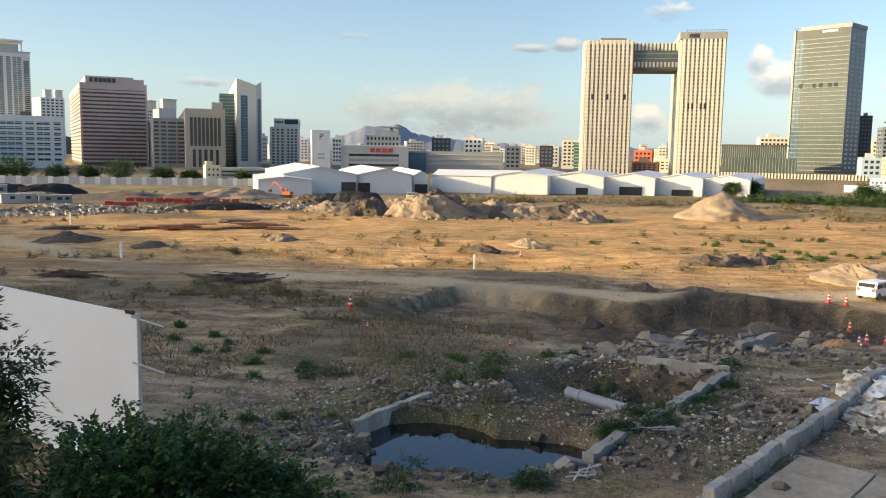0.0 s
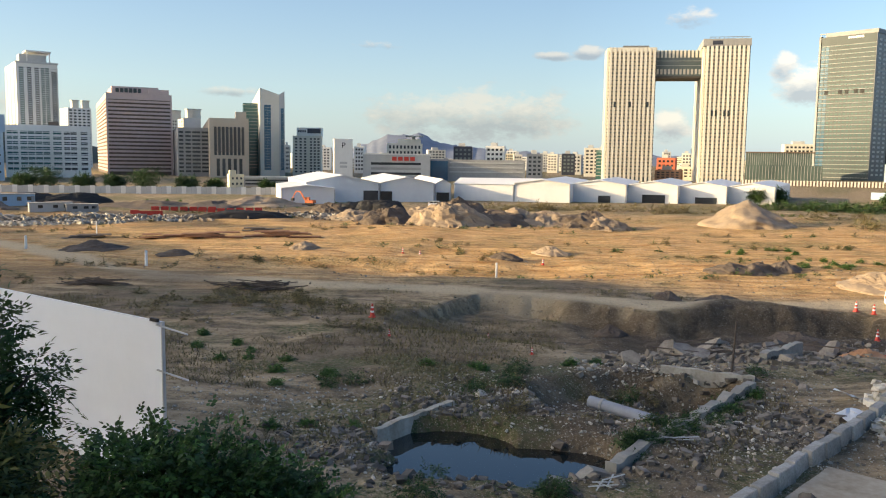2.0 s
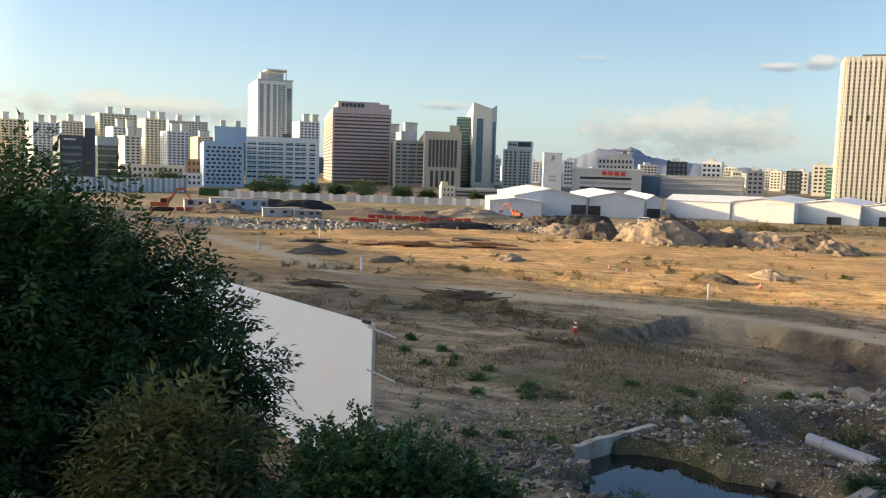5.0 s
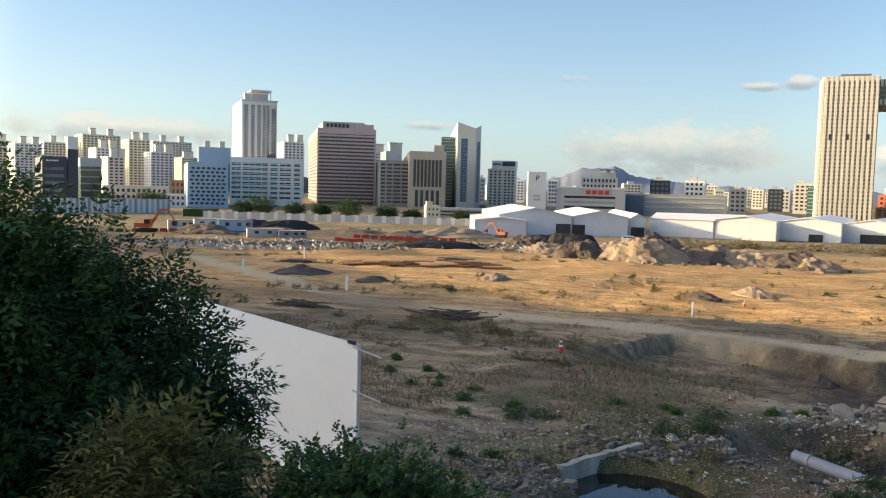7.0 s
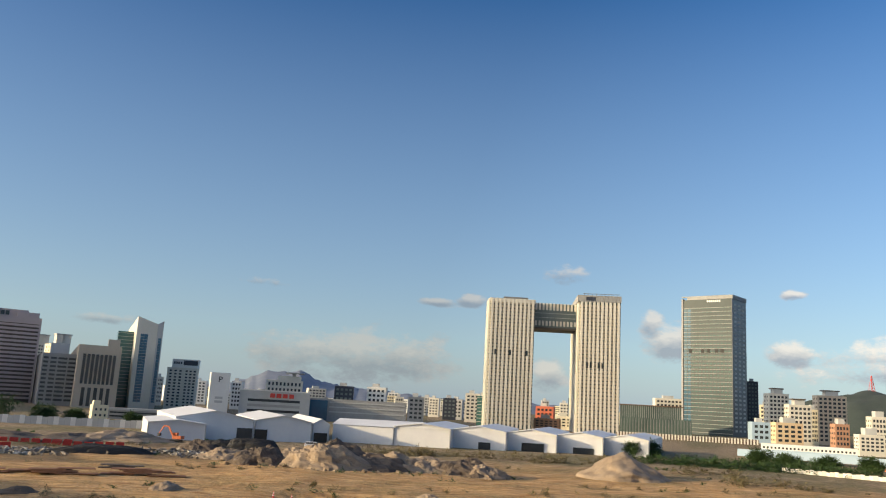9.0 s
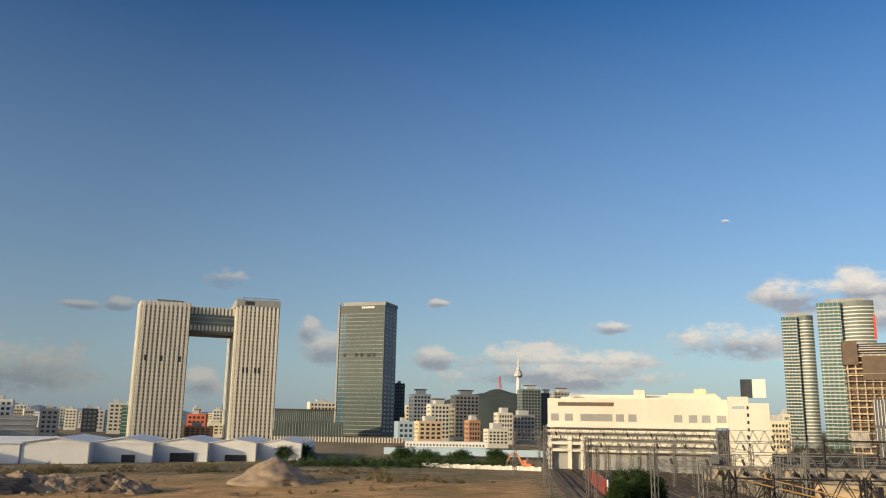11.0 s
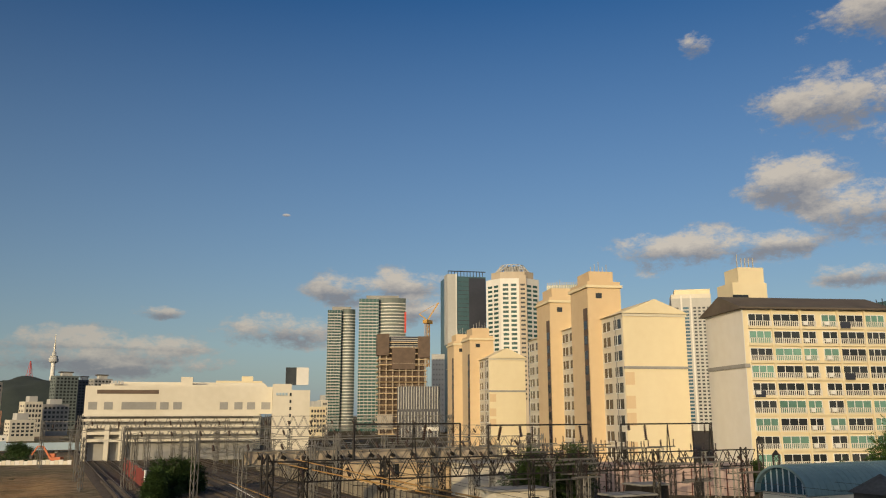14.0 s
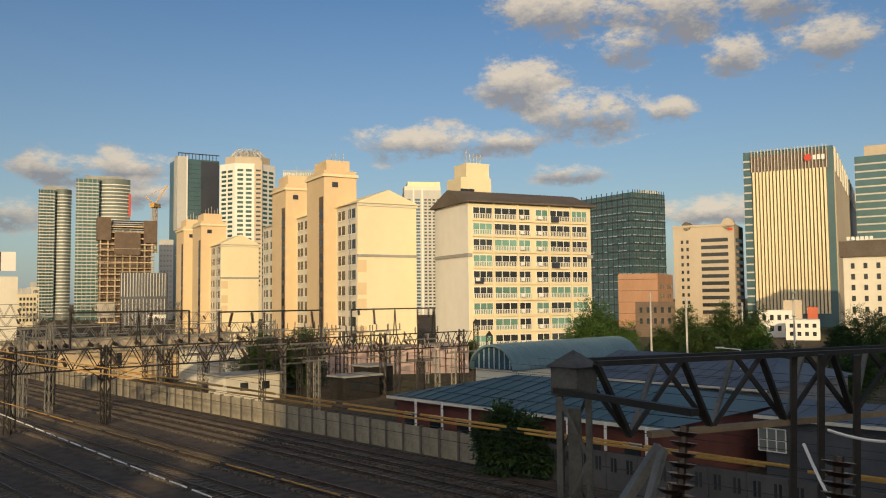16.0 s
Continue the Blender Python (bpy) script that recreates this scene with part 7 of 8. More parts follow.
def leaf_mesh(name, blobs, n, size, mat, seed, parent=None, droop=0.5, spray=7, shell=0.55, label="", narrow=0.42):
    """A crown of leaf sprays: each spray is a drooping twig with paired leaflets. blobs: (x, y, z, rx, ry, rz)."""
    rs = np.random.RandomState(seed)
    wts = np.array([b[3] * b[4] + b[4] * b[5] + b[3] * b[5] for b in blobs])
    k = rs.choice(len(blobs), n, p=wts / wts.sum())
    B = np.array(blobs)[k]
    d = rs.randn(n, 3)
    d /= np.linalg.norm(d, axis=1)[:, None]
    rr = shell + (1 - shell) * rs.rand(n) ** 0.6
    lump = 1 + 0.22 * np.sin(d[:, 0] * 7 + k) * np.sin(d[:, 1] * 6 + 2 * k) + 0.16 * np.sin(d[:, 2] * 11 + k * 3) + 0.1 * rs.randn(n)
    c = B[:, :3] + d * B[:, 3:] * (rr * lump)[:, None]
    out = d + 0.5 * rs.randn(n, 3)
    out[:, 2] -= droop * rs.rand(n)
    out /= np.linalg.norm(out, axis=1)[:, None]
    side = np.cross(out, np.array([0, 0, 1.0]) + 0.3 * rs.randn(n, 3))
    side /= np.linalg.norm(side, axis=1)[:, None] + 1e-9
    up = np.cross(side, out)
    sz = size * (0.6 + 0.8 * rs.rand(n))
    vs = []
    for j in range(spray):
        t = (j // 2 + 0.6) * 0.55
        sg = 1 if j % 2 else -1
        o = c + out * (sz * t)[:, None] - up * (sz * 0.09 * t * t)[:, None]
        if j == spray - 1:
            ax = out
        else:
            ax = side * sg + out * 0.55
        ax = ax / np.linalg.norm(ax, axis=1)[:, None]
        wd = np.cross(ax, up)
        tw = 0.35 * rs.randn(n)[:, None]
        wd = wd + up * tw
        L = (sz * 0.8)[:, None]
        tip = o + ax * L - up * L * 0.18
        mid = o + ax * L * 0.45
        vs.append(np.stack([o, mid + wd * L * narrow * 0.5, tip, mid - wd * L * narrow * 0.5], 1))
    v = np.concatenate(vs, 0).reshape(-1, 3)
    m = len(v) // 4
    q = np.arange(m * 4, dtype=np.int32)
    me = bpy.data.meshes.new(name)
    me.vertices.add(len(v))
    me.vertices.foreach_set("co", v.ravel())
    me.loops.add(m * 4)
    me.loops.foreach_set("vertex_index", q)
    me.polygons.add(m)
    me.polygons.foreach_set("loop_start", np.arange(0, m * 4, 4, dtype=np.int32))
    me.update(calc_edges=True)
    return linked(name, me, mat, parent, label, kind="stuff" if parent is None else "")


def tree(label, x, y, blobs, n, size, mat, seed, trunk=0.18, category="tree", name="tree", base=None, second=None, **kw):
    z0 = gz(x, y) if base is None else base
    e = thing(name, Matrix.Translation((x, y, z0)), label, category)
    bl = [(b[0] - x, b[1] - y, b[2] - z0, b[3], b[4], b[5]) for b in blobs]
    bm = bmesh.new()
    top = max(bl, key=lambda q: q[2])
    rod(bm, (0, 0, -0.3), (top[0] * 0.4, top[1] * 0.4, top[2] * 0.6), trunk, trunk * 0.6)
    rod(bm, (top[0] * 0.4, top[1] * 0.4, top[2] * 0.6), (top[0], top[1], top[2] + top[5] * 0.5), trunk * 0.6, trunk * 0.15)
    for q in bl:
        st = Vector((top[0] * 0.25, top[1] * 0.25, min(q[2], top[2]) * 0.4))
        rod(bm, st, (q[0], q[1], q[2]), trunk * 0.45, trunk * 0.12, 6)
        for j in range(4):
            t = seed + j * 1.7
            rod(bm, (q[0], q[1], q[2]), (q[0] + 0.7 * q[3] * math.cos(t), q[1] + 0.7 * q[4] * math.sin(t), q[2] + 0.5 * q[5] * math.sin(t * 2)), trunk * 0.12, trunk * 0.04, 5)
    part("trunk", bm, BARK, e)
    leaf_mesh("crown", bl, n, size, mat, seed, e, **kw)
    if second:
        leaf_mesh("crown", bl, int(n * 0.5), size, second, seed + 50, e, **kw)
    return e


def blob(az, d, z, rh, rv):
    p = plan(az, d)
    return (p.x, p.y, z, rh, rh, rv)


# big dark trees beside the white hoarding
tree("dense dark green tree leaning over the white hoarding", *plan(-38, 20.5).to_2d(), [blob(-41.5, 20, 6.9, 2.9, 3.3), blob(-38.0, 20, 6.9, 2.3, 3.2), blob(-34.6, 20, 7.1, 1.5, 2.6), blob(-32.2, 19.4, 7.0, 1.0, 1.9), blob(-31.8, 19.2, 5.0, 1.0, 1.6),
     blob(-28.6, 18.6, 6.95, 0.55, 0.45), blob(-29.6, 18.6, 6.3, 0.6, 0.6), blob(-28.6, 18.4, 5.75, 0.42, 0.5), blob(-36, 17.5, 4.6, 1.8, 2.6), blob(-33, 17.5, 3.6, 1.2, 2.2), blob(-42, 17.5, 4.6, 2.6, 3.0), blob(-47, 19, 6, 2.8, 4)], 17000, 0.2, LEAF, 5, 0.24, droop=0.7)
tree("taller lighter tree with feathery top", *plan(-43.5, 19).to_2d(), [blob(-43.2, 19, 8.7, 1.7, 1.9), blob(-42.0, 18.6, 8.0, 1.8, 2.0), blob(-45.0, 19, 8.5, 2.2, 3.0)], 3400, 0.24, LEAF, 6, 0.2, second=LEAF_B, droop=0.3)
tree("yellowing tree of heaven sapling", *plan(-33.8, 14.6).to_2d(), [blob(-34.5, 14.6, 6.4, 1.0, 1.0), blob(-32.0, 14.6, 6.0, 0.9, 0.9), blob(-36.4, 14.4, 5.6, 0.9, 0.9), blob(-33, 14.2, 5.0, 1.3, 0.9)], 2400, 0.24, LEAF_Y, 7, 0.07, spray=9, droop=0.8, narrow=0.3)
tree("bushy green tree top below the viewpoint", *plan(-21, 14).to_2d(), [blob(-22.2, 13.8, 5.8, 1.1, 1.3), blob(-24.6, 13.6, 4.9, 0.9, 1.3), blob(-18.4, 14.0, 5.3, 1.4, 1.45), blob(-15.0, 14.0, 5.1, 1.3, 1.25), blob(-11.8, 14.0, 4.8, 1.2, 1.05), blob(-9.0, 13.8, 4.2, 1.0, 0.9), blob(-19, 13.2, 3.8, 2.4, 1.6)],
     15000, 0.115, LEAF, 8, 0.12, second=LEAF_B, spray=5, droop=0.5, narrow=0.7)
tree("slim sapling against the white hoarding", *plan(-26.8, 13.0).to_2d(), [blob(-26.9, 13.0, 5.75, 0.3, 0.7), blob(-27.2, 13.0, 4.9, 0.4, 0.6)], 240, 0.16, LEAF, 9, 0.04, spray=7)

# trees at the back of the yard and by the road
rs = random.Random(31)
for az, d, h, r in ((-27.2, 300, 9.0, 6.5), (-28.4, 298, 5.5, 4), (-25.2, 292, 5.5, 4.5), (-21.3, 290, 7.5, 7), (-23.0, 290, 5.5, 4), (-18.6, 288, 5.0, 4), (-16.8, 286, 4.6, 4), (-37.0, 340, 7, 6), (-34.6, 345, 9, 6), (-33.6, 350, 7, 5), (-39.6, 335, 5.0, 6),
                    (-13.5, 280, 4, 3), (20.6, 262, 4.5, 4), (19.6, 258, 4.2, 3.4)):
    p = plan(az, d)
    tree("round-headed dark green street tree", p.x, p.y, [(p.x + rs.uniform(-r, r) * 0.5, p.y + rs.uniform(-r, r) * 0.4, h * rs.uniform(0.45, 0.72), r * 0.5, r * 0.5, h * 0.3) for _ in range(6)], 900, 0.6, LEAF, int(az * 10) % 97, 0.3, base=0.0, spray=5, shell=0.3)


def weeds(name, label, spots, n, size, mat, seed, spray=5, h=0.5):
    rs2 = np.random.RandomState(seed)
    bl = []
    for (x, y, rx, ry) in spots:
        for _ in range(max(2, int(rx * ry * 0.5))):
            a, c = x + rs2.uniform(-rx, rx), y + rs2.uniform(-ry, ry)
            bl.append((a, c, gz(a, c) + h * 0.35, h * rs2.uniform(0.8, 2.0), h * rs2.uniform(0.8, 1.6), h * rs2.uniform(0.5, 1.0)))
    o = leaf_mesh(name, bl, n, size, mat, seed, None, label="", spray=spray, shell=0.2)
    return tagged(o, label, "weeds", kind="stuff")


weeds("weeds", "rank green weeds round the pool", [(-4, 28, 4, 2), (1.5, 28.6, 4, 1.4), (8, 33.2, 1.6, 3), (6.5, 30.8, 1.3, 1.6), (11, 41, 2.5, 2.0), (15.5, 43, 2.2, 1.6), (-1, 41, 6, 1.4), (6, 43, 4, 1.6)], 3600, 0.14, LEAF, 61, h=0.45)
weeds("weeds", "bright low weeds on the yard's near ground", [(-11, 46, 3, 2.2), (-9, 42, 2.5, 1.6), (2, 45, 4, 1.0), (-6, 36, 3, 2), (13, 38.5, 2, 4), (-16, 50, 3, 2), (-12.5, 47, 2.5, 1.2), (4, 46, 5, 1.2)], 5200, 0.12, LEAF_B, 62, h=0.2)
weeds("weeds", "creeping weeds over the broken foundation wall", [(7 + 1.1 * i, 31.4 + 1.42 * i, 0.9, 0.9) for i in range(8)], 2600, 0.13, LEAF, 67, h=0.35)
weeds("dry_weeds", "dry brown weeds and stalks round the cellar", [(2.5, 38.2, 3.2, 1.4), (10.5, 42.8, 2.6, 2.0), (-14, 60, 9, 6), (-20, 68, 8, 5), (-1, 29.5, 3, 1.2), (5, 41.5, 3, 1.2)], 5200, 0.16, DRYG, 63, h=0.4)
weeds("weeds", "green scrub along the far edge of the yard", [(plan(az, d).x, plan(az, d).y, 9, 7) for az, d in ((21, 232), (22.5, 236), (24, 232), (25.5, 238), (27, 232), (28.5, 236), (30, 236), (31.5, 240), (33, 236))], 4200, 0.7, LEAF, 64, h=1.3)
weeds("dry_weeds", "tall dry weeds before the tent halls", [(plan(az, d).x, plan(az, d).y, 8, 4) for az, d in ((1, 196), (4, 198), (7, 200), (10, 202), (13, 200), (16, 205), (24, 190), (28, 170))], 2600, 0.55, DRYG, 65, h=1.1)
weeds("weeds", "patches of grass in the sunlit ground", [(plan(az, d).x, plan(az, d).y, 5, 1.6) for az, d in ((20, 112), (24, 108), (26.5, 104), (10, 150), (-9, 220), (-20, 226), (21.5, 120), (23, 100), (28, 110))], 4200, 0.2, LEAF_B, 66, h=0.22)

rs4 = random.Random(77)
for nm, lb, mt, cnt, k in (("dry_weeds", "tufts of dry grass over the sunlit yard", DRYG, 7000, 46), ("weeds", "dark low weed patches over the sunlit yard", LEAF, 3000, 30)):
    sp = []
    for _ in range(k):
        p = plan(rs4.uniform(-34, 33), rs4.uniform(84, 200))
        sp.append((p.x, p.y, rs4.uniform(3, 9), rs4.uniform(1, 2.4)))
    weeds(nm, lb, sp, cnt, 0.26, mt, 70 + k, h=0.22)

# dry grass blades over the near yard
rs = np.random.RandomState(8)
n = 60000
az, d = rs.uniform(-30, 30, n), 30 + 45 * rs.rand(n) ** 0.8
x, y = d * np.sin(np.radians(az)), d * np.cos(np.radians(az))
keep = (vnoise(x, y, 6) + 0.6 * vnoise(x, y, 2) > -0.05) & (road_distance(x, y) > 2.2) & (np.hypot((x - 1.7) / 5.0, (y - 32.0) / 2.9) > 1.1) & ~((x > 8) & (y > 47) & (y < 68)) & ((x * 0.821 - y * 0.571) < -9)
x, y = x[keep], y[keep]
n = len(x)
z = ground_z(x, y)
h = 0.12 + 0.28 * rs.rand(n) ** 2
t, l = rs.rand(n) * 6.28, 0.15 * rs.randn(n, 2)
wx, wy = 0.028 * np.cos(t), 0.028 * np.sin(t)
v = np.stack([np.stack([x - wx, y - wy, z - 0.02], -1), np.stack([x + wx, y + wy, z - 0.02], -1), np.stack([x + l[:, 0], y + l[:, 1], z + h], -1)], 1).reshape(-1, 3)
me = bpy.data.meshes.new("grass")
me.from_pydata(v.tolist(), [], np.arange(3 * n).reshape(-1, 3).tolist())
tagged(linked("grass", me, DRYG, kind="stuff"), "thin dry grass over bare soil", "grass", kind="stuff")

# ---------------- the railway ----------------
BALLAST = surface("track_ballast", (0.15, 0.115, 0.08), (0.05, 0.04, 0.03), 1.2, 0.95, bump=0.14, grain=14)
RAILM = surface("worn_rail_steel", (0.22, 0.17, 0.14), (0.12, 0.09, 0.07), 3.0, 0.35, metal=0.8)
SLEEPER = surface("concrete_sleeper", (0.15, 0.13, 0.11), (0.09, 0.078, 0.065), 2.0, 0.9)
RAIL_M = Matrix.Rotation(math.atan2(S_DIR.y, S_DIR.x), 4, "Z")    # local x runs along the tracks, local -y is u


def along(name, bm, mat, label="", category="", parent=None, kind="", smooth=False):
    o = part(name, bm, mat, parent, kind=kind, smooth=smooth)
    if parent is None:
        o.matrix_world = RAIL_M
    return tagged(o, label, category, kind=kind)


def az_u(az, s):
    """Across-track place where the line s meets the direction az."""
    p, h = SU(s, 0), heading(az)
    return -(p.x * h.y - p.y * h.x) / (U_DIR.x * h.y - U_DIR.y * h.x)


# ballast bed as a cambered strip, a grid fine enough for stones to show in its outline
bm = bmesh.new()
rows = []
us = [8.5, 9.2] + [10 + 1.3 * i for i in range(23)] + [40.2, 41.0]
for i in range(130):
    s = -30 + 3.2 * i
    rows.append([bm.verts.new((s, -u, (0.03 if k in (0, len(us) - 1) else 0.22 + 0.05 * noise.noise((s * 0.7, u, 0))))) for k, u in enumerate(us)])
for p, q in zip(rows, rows[1:]):
    for k in range(len(us) - 1):
        bm.faces.new((p[k], p[k + 1], q[k + 1], q[k]))
along("ballast_bed", bm, BALLAST, "brown stone ballast under the tracks", "ballast", kind="structure", smooth=True)

TRACKS = [11.0, 15.0, 19.6, 24.6, 28.9, 34.0, 37.2]
for u in TRACKS:
    e = thing("railway_track", RAIL_M, "steel rails on concrete sleepers in brown ballast", "track", "parallel tracks")
    for q in (-0.72, 0.72):
        bm = bmesh.new()
        bx(bm, -30, 380, -u - q - 0.035, -u - q + 0.035, 0.5, 0.54)
        bx(bm, -30, 380, -u - q - 0.012, -u - q + 0.012, 0.4, 0.5)
        bx(bm, -30, 380, -u - q - 0.07, -u - q + 0.07, 0.37, 0.4)
        part("rail", bm, RAILM, e)
    bm = bmesh.new()
    for k in range(300):
        s = -25 + k * 0.62
        bx(bm, s, s + 0.25, -u - 1.2, -u + 1.2, 0.2, 0.37)
    part("sleeper", bm, SLEEPER, e, kind="stuff")

# concrete panel wall along the far side of the tracks
PANELW = surface("stained_wall_panel", (0.36, 0.325, 0.25), (0.17, 0.15, 0.115), 0.8, 0.9, bump=0.02, vary=0.2, streak=0.3)
e = thing("trackside_wall", RAIL_M, "low concrete panel wall along the tracks", "wall")
me = bpy.data.meshes.new("panel")
bm = box(0.03, 1.97, -0.07, 0.07, 0, 2.0)
bm.to_mesh(me)
bm.free()
for k in range(75):
    o = linked("panel", me, PANELW, e)
    o.location = (30 + 2 * k, -41.6, 0.05)
    part("post", box(30 + 2 * k - 0.1, 30 + 2 * k + 0.1, -41.75, -41.45, 0, 2.15), SLEEPER, e)

# -- lattice work --


def truss(bm, a, b, depth, width, bay, w=0.09):
    """Box truss from a to b: four chords, zigzag on its sides and top."""
    a, b = Vector(a), Vector(b)
    d = (b - a)
    n = max(2, round(d.length / bay))
    side = Vector((-d.y, d.x, 0)).normalized() * width / 2
    dn = Vector((0, 0, -depth))
    for sg in (1, -1):
        bar(bm, a + side * sg, b + side * sg, w)
        bar(bm, a + side * sg + dn, b + side * sg + dn, w)
        for i in range(n):
            p, q = a + d * (i / n) + side * sg, a + d * ((i + 1) / n) + side * sg
            m = (p + q) / 2
            bar(bm, p, m + dn, w * 0.75)
            bar(bm, m + dn, q, w * 0.75)
    for i in range(n):
        p, q = a + d * (i / n) + side, a + d * ((i + 0.5) / n) - side
        bar(bm, p, q, w * 0.6)


def lattice_post(bm, p, h, wd, bay=0.9, w=0.07):
    p = Vector(p)
    cs = [Vector((sx * wd / 2, sy * wd / 2, 0)) for sx, sy in ((-1, -1), (1, -1), (1, 1), (-1, 1))]
    for c in cs:
        bar(bm, p + c, p + c + Vector((0, 0, h)), w)
    n = max(2, int(h / bay))
    for i in range(n):
        z0, z1 = h * i / n, h * (i + 1) / n
        for k in range(4):
            c0, c1 = cs[k], cs[(k + 1) % 4]
            if (i + k) % 2:
                c0, c1 = c1, c0
            bar(bm, p + c0 + Vector((0, 0, z0)), p + c1 + Vector((0, 0, z1)), w * 0.6)


def insulator(bm, p, L, r, n=8, tilt=(0, 0, -1)):
    p, t = Vector(p), Vector(tilt).normalized()
    rod(bm, p, p + t * L, r * 0.3, seg=6)
    for i in range(n):
        q = p + t * (L * (i + 0.5) / n)
        rod(bm, q, q + t * (L / n * 0.45), r, r * 0.6, seg=10)


def gantry(s, us, top, depth, mat, label, posts=True, beam=(None, None), width=0.8):
    e = thing("catenary_gantry", Matrix.Identity(4), label, "gantry", "catenary gantries")
    bm = bmesh.new()
    u0, u1 = beam[0] or us[0], beam[1] or us[-1]
    truss(bm, SU(s, u0, top), SU(s, u1, top), depth, width, 2.2)
    part("beam", bm, mat, e)
    for k, u in enumerate(us):
        bm = bmesh.new()
        lattice_post(bm, SU(s, u, 0), top + 0.3, 0.62, 1.2, 0.1)
        part("post", bm, mat, e)
    for k in range(int((u1 - u0) / 4.5)):
        u = u0 + 2 + 4.5 * k
        bm = bmesh.new()
        insulator(bm, SU(s - 0.5, u, top - depth * 0.4), 1.1, 0.16, 7, (-0.4, -0.6, -0.5))
        part("insulator", bm, CERAMIC, e)
    return e


def goal_frame(s, u0, u1, z0, z1, mat, mids=(), ins=()):
    e = thing("busbar_frame", Matrix.Identity(4), "dark steel portal frame with hanging insulators above the gantry", "frame", "portal frames")
    bm = bmesh.new()
    bar(bm, SU(s, u0, z0), SU(s, u0, z1), 0.16)
    bar(bm, SU(s, u1, z0), SU(s, u1, z1), 0.16)
    bar(bm, SU(s, u0, z1), SU(s, u1, z1), 0.16)
    for q in mids:
        u = u0 + (u1 - u0) * q
        bar(bm, SU(s, u - 0.25, z0), SU(s, u, z1), 0.09)
        bar(bm, SU(s, u + 0.25, z0), SU(s, u, z1), 0.09)
    part("frame", bm, mat, e)
    for q, L, tl in ins:
        bm = bmesh.new()
        insulator(bm, SU(s, u0 + (u1 - u0) * q, z1 - 0.1), L, 0.19, 8, (tl, 0, -1))
        part("insulator", bm, CERAMIC, e)


G1 = 77.7
gantry(G1, [22.4, 30.6, 64.0, 77.5], 7.25, 1.9, DSTEEL, "dark lattice catenary gantry across the tracks", beam=(20.0, 79.0))
for a0, a1, mids, ins in ((54.2, 61.4, (0.55,), ((0.4, 1.9, 0), (0.66, 1.6, -0.3), (0.93, 0.8, 0))), (63.3, 70.07, (), ((0.12, 1.6, -0.5), (0.3, 1.2, 0.3), (0.42, 1.6, 0), (0.6, 1.4, 0.2), (0.9, 2.0, 0.3))),
                          (72.15, 77.9, (0.5, 0.98), ((0.25, 1.8, 0.3), (0.08, 0.6, 0.2), (0.78, 2.0, 0), (0.92, 1.0, 0)))):
    goal_frame(G1, az_u(a0, G1), az_u(a1, G1), 7.2, 10.4 if a0 > 60 else 10.6, DSTEEL, mids, ins)
e = gantry(93, [20.0, 43, 66], 7.6, 1.6, GALV, "pale galvanised lattice gantry with a tan plated back")
for k in range(16):
    o = part("back_plate", box(0.5, 0.56, -21.95 - 2 * k, -20 - 2 * k, 6.1, 7.5), TAN, e)
    o.matrix_local = RAIL_M @ Matrix.Translation((93, 0, 0))
for k in range(13):
    u = 21.5 + 2.6 * k
    bm = bmesh.new()
    rod(bm, SU(92.4, u, 7.0), SU(92.4, u + 0.5, 6.75), 0.24, 0.18, 8)
    bar(bm, SU(92.6, u, 7.5), SU(92.4, u + 0.2, 6.9), 0.08)
    part("tension_pulley", bm, DSTEEL, e)
gantry(112, [18.0, 44, 70], 8.3, 1.6, GALV, "pale galvanised lattice gantry over the yard tracks")
gantry(140, [12.0, 44, 76], 9.6, 1.7, GALV, "pale galvanised lattice gantry over the yard tracks")
gantry(165, [6.0, 40, 80], 11.3, 2.4, GALV, "tall pale lattice gantry before the apartments")
gantry(205, [0.0, 40], 10.2, 2.0, GALV, "pale galvanised lattice gantry over the yard tracks")

# left dark lattice post with its bracket and drum
e = thing("catenary_mast", Matrix.Identity(4), "dark lattice mast with bracket arm beside the tracks", "mast", "catenary masts")
bm = bmesh.new()
lattice_post(bm, SU(72, 17.6, 0), 8.2, 0.7, 1.0, 0.12)
part("post", bm, DSTEEL, e)
bm = bmesh.new()
bar(bm, SU(72, 17.6, 7.6), SU(72, 23.5, 7.3), 0.14)
bar(bm, SU(72, 17.6, 4.8), SU(72, 21.5, 7.0), 0.1)
part("arm", bm, DSTEEL, e)
for s, u, h in ((76, 78.5, 8.4), (60, 64, 7.6), (92, 30.5, 7.0)):
    e2 = thing("catenary_mast", Matrix.Identity(4), "dark lattice mast with pyramid cap", "mast", "catenary masts")
    bm = bmesh.new()
    lattice_post(bm, SU(s, u, 0), h, 0.55, 0.7, 0.09)
    rod(bm, SU(s, u, h), SU(s, u, h + 0.5), 0.42, 0.05, 4)
    part("post", bm, DSTEEL, e2)
    part("footing", box(SU(s, u).x - 0.5, SU(s, u).x + 0.5, SU(s, u).y - 0.5, SU(s, u).y + 0.5, 0, 0.7), SLEEPER, e2)

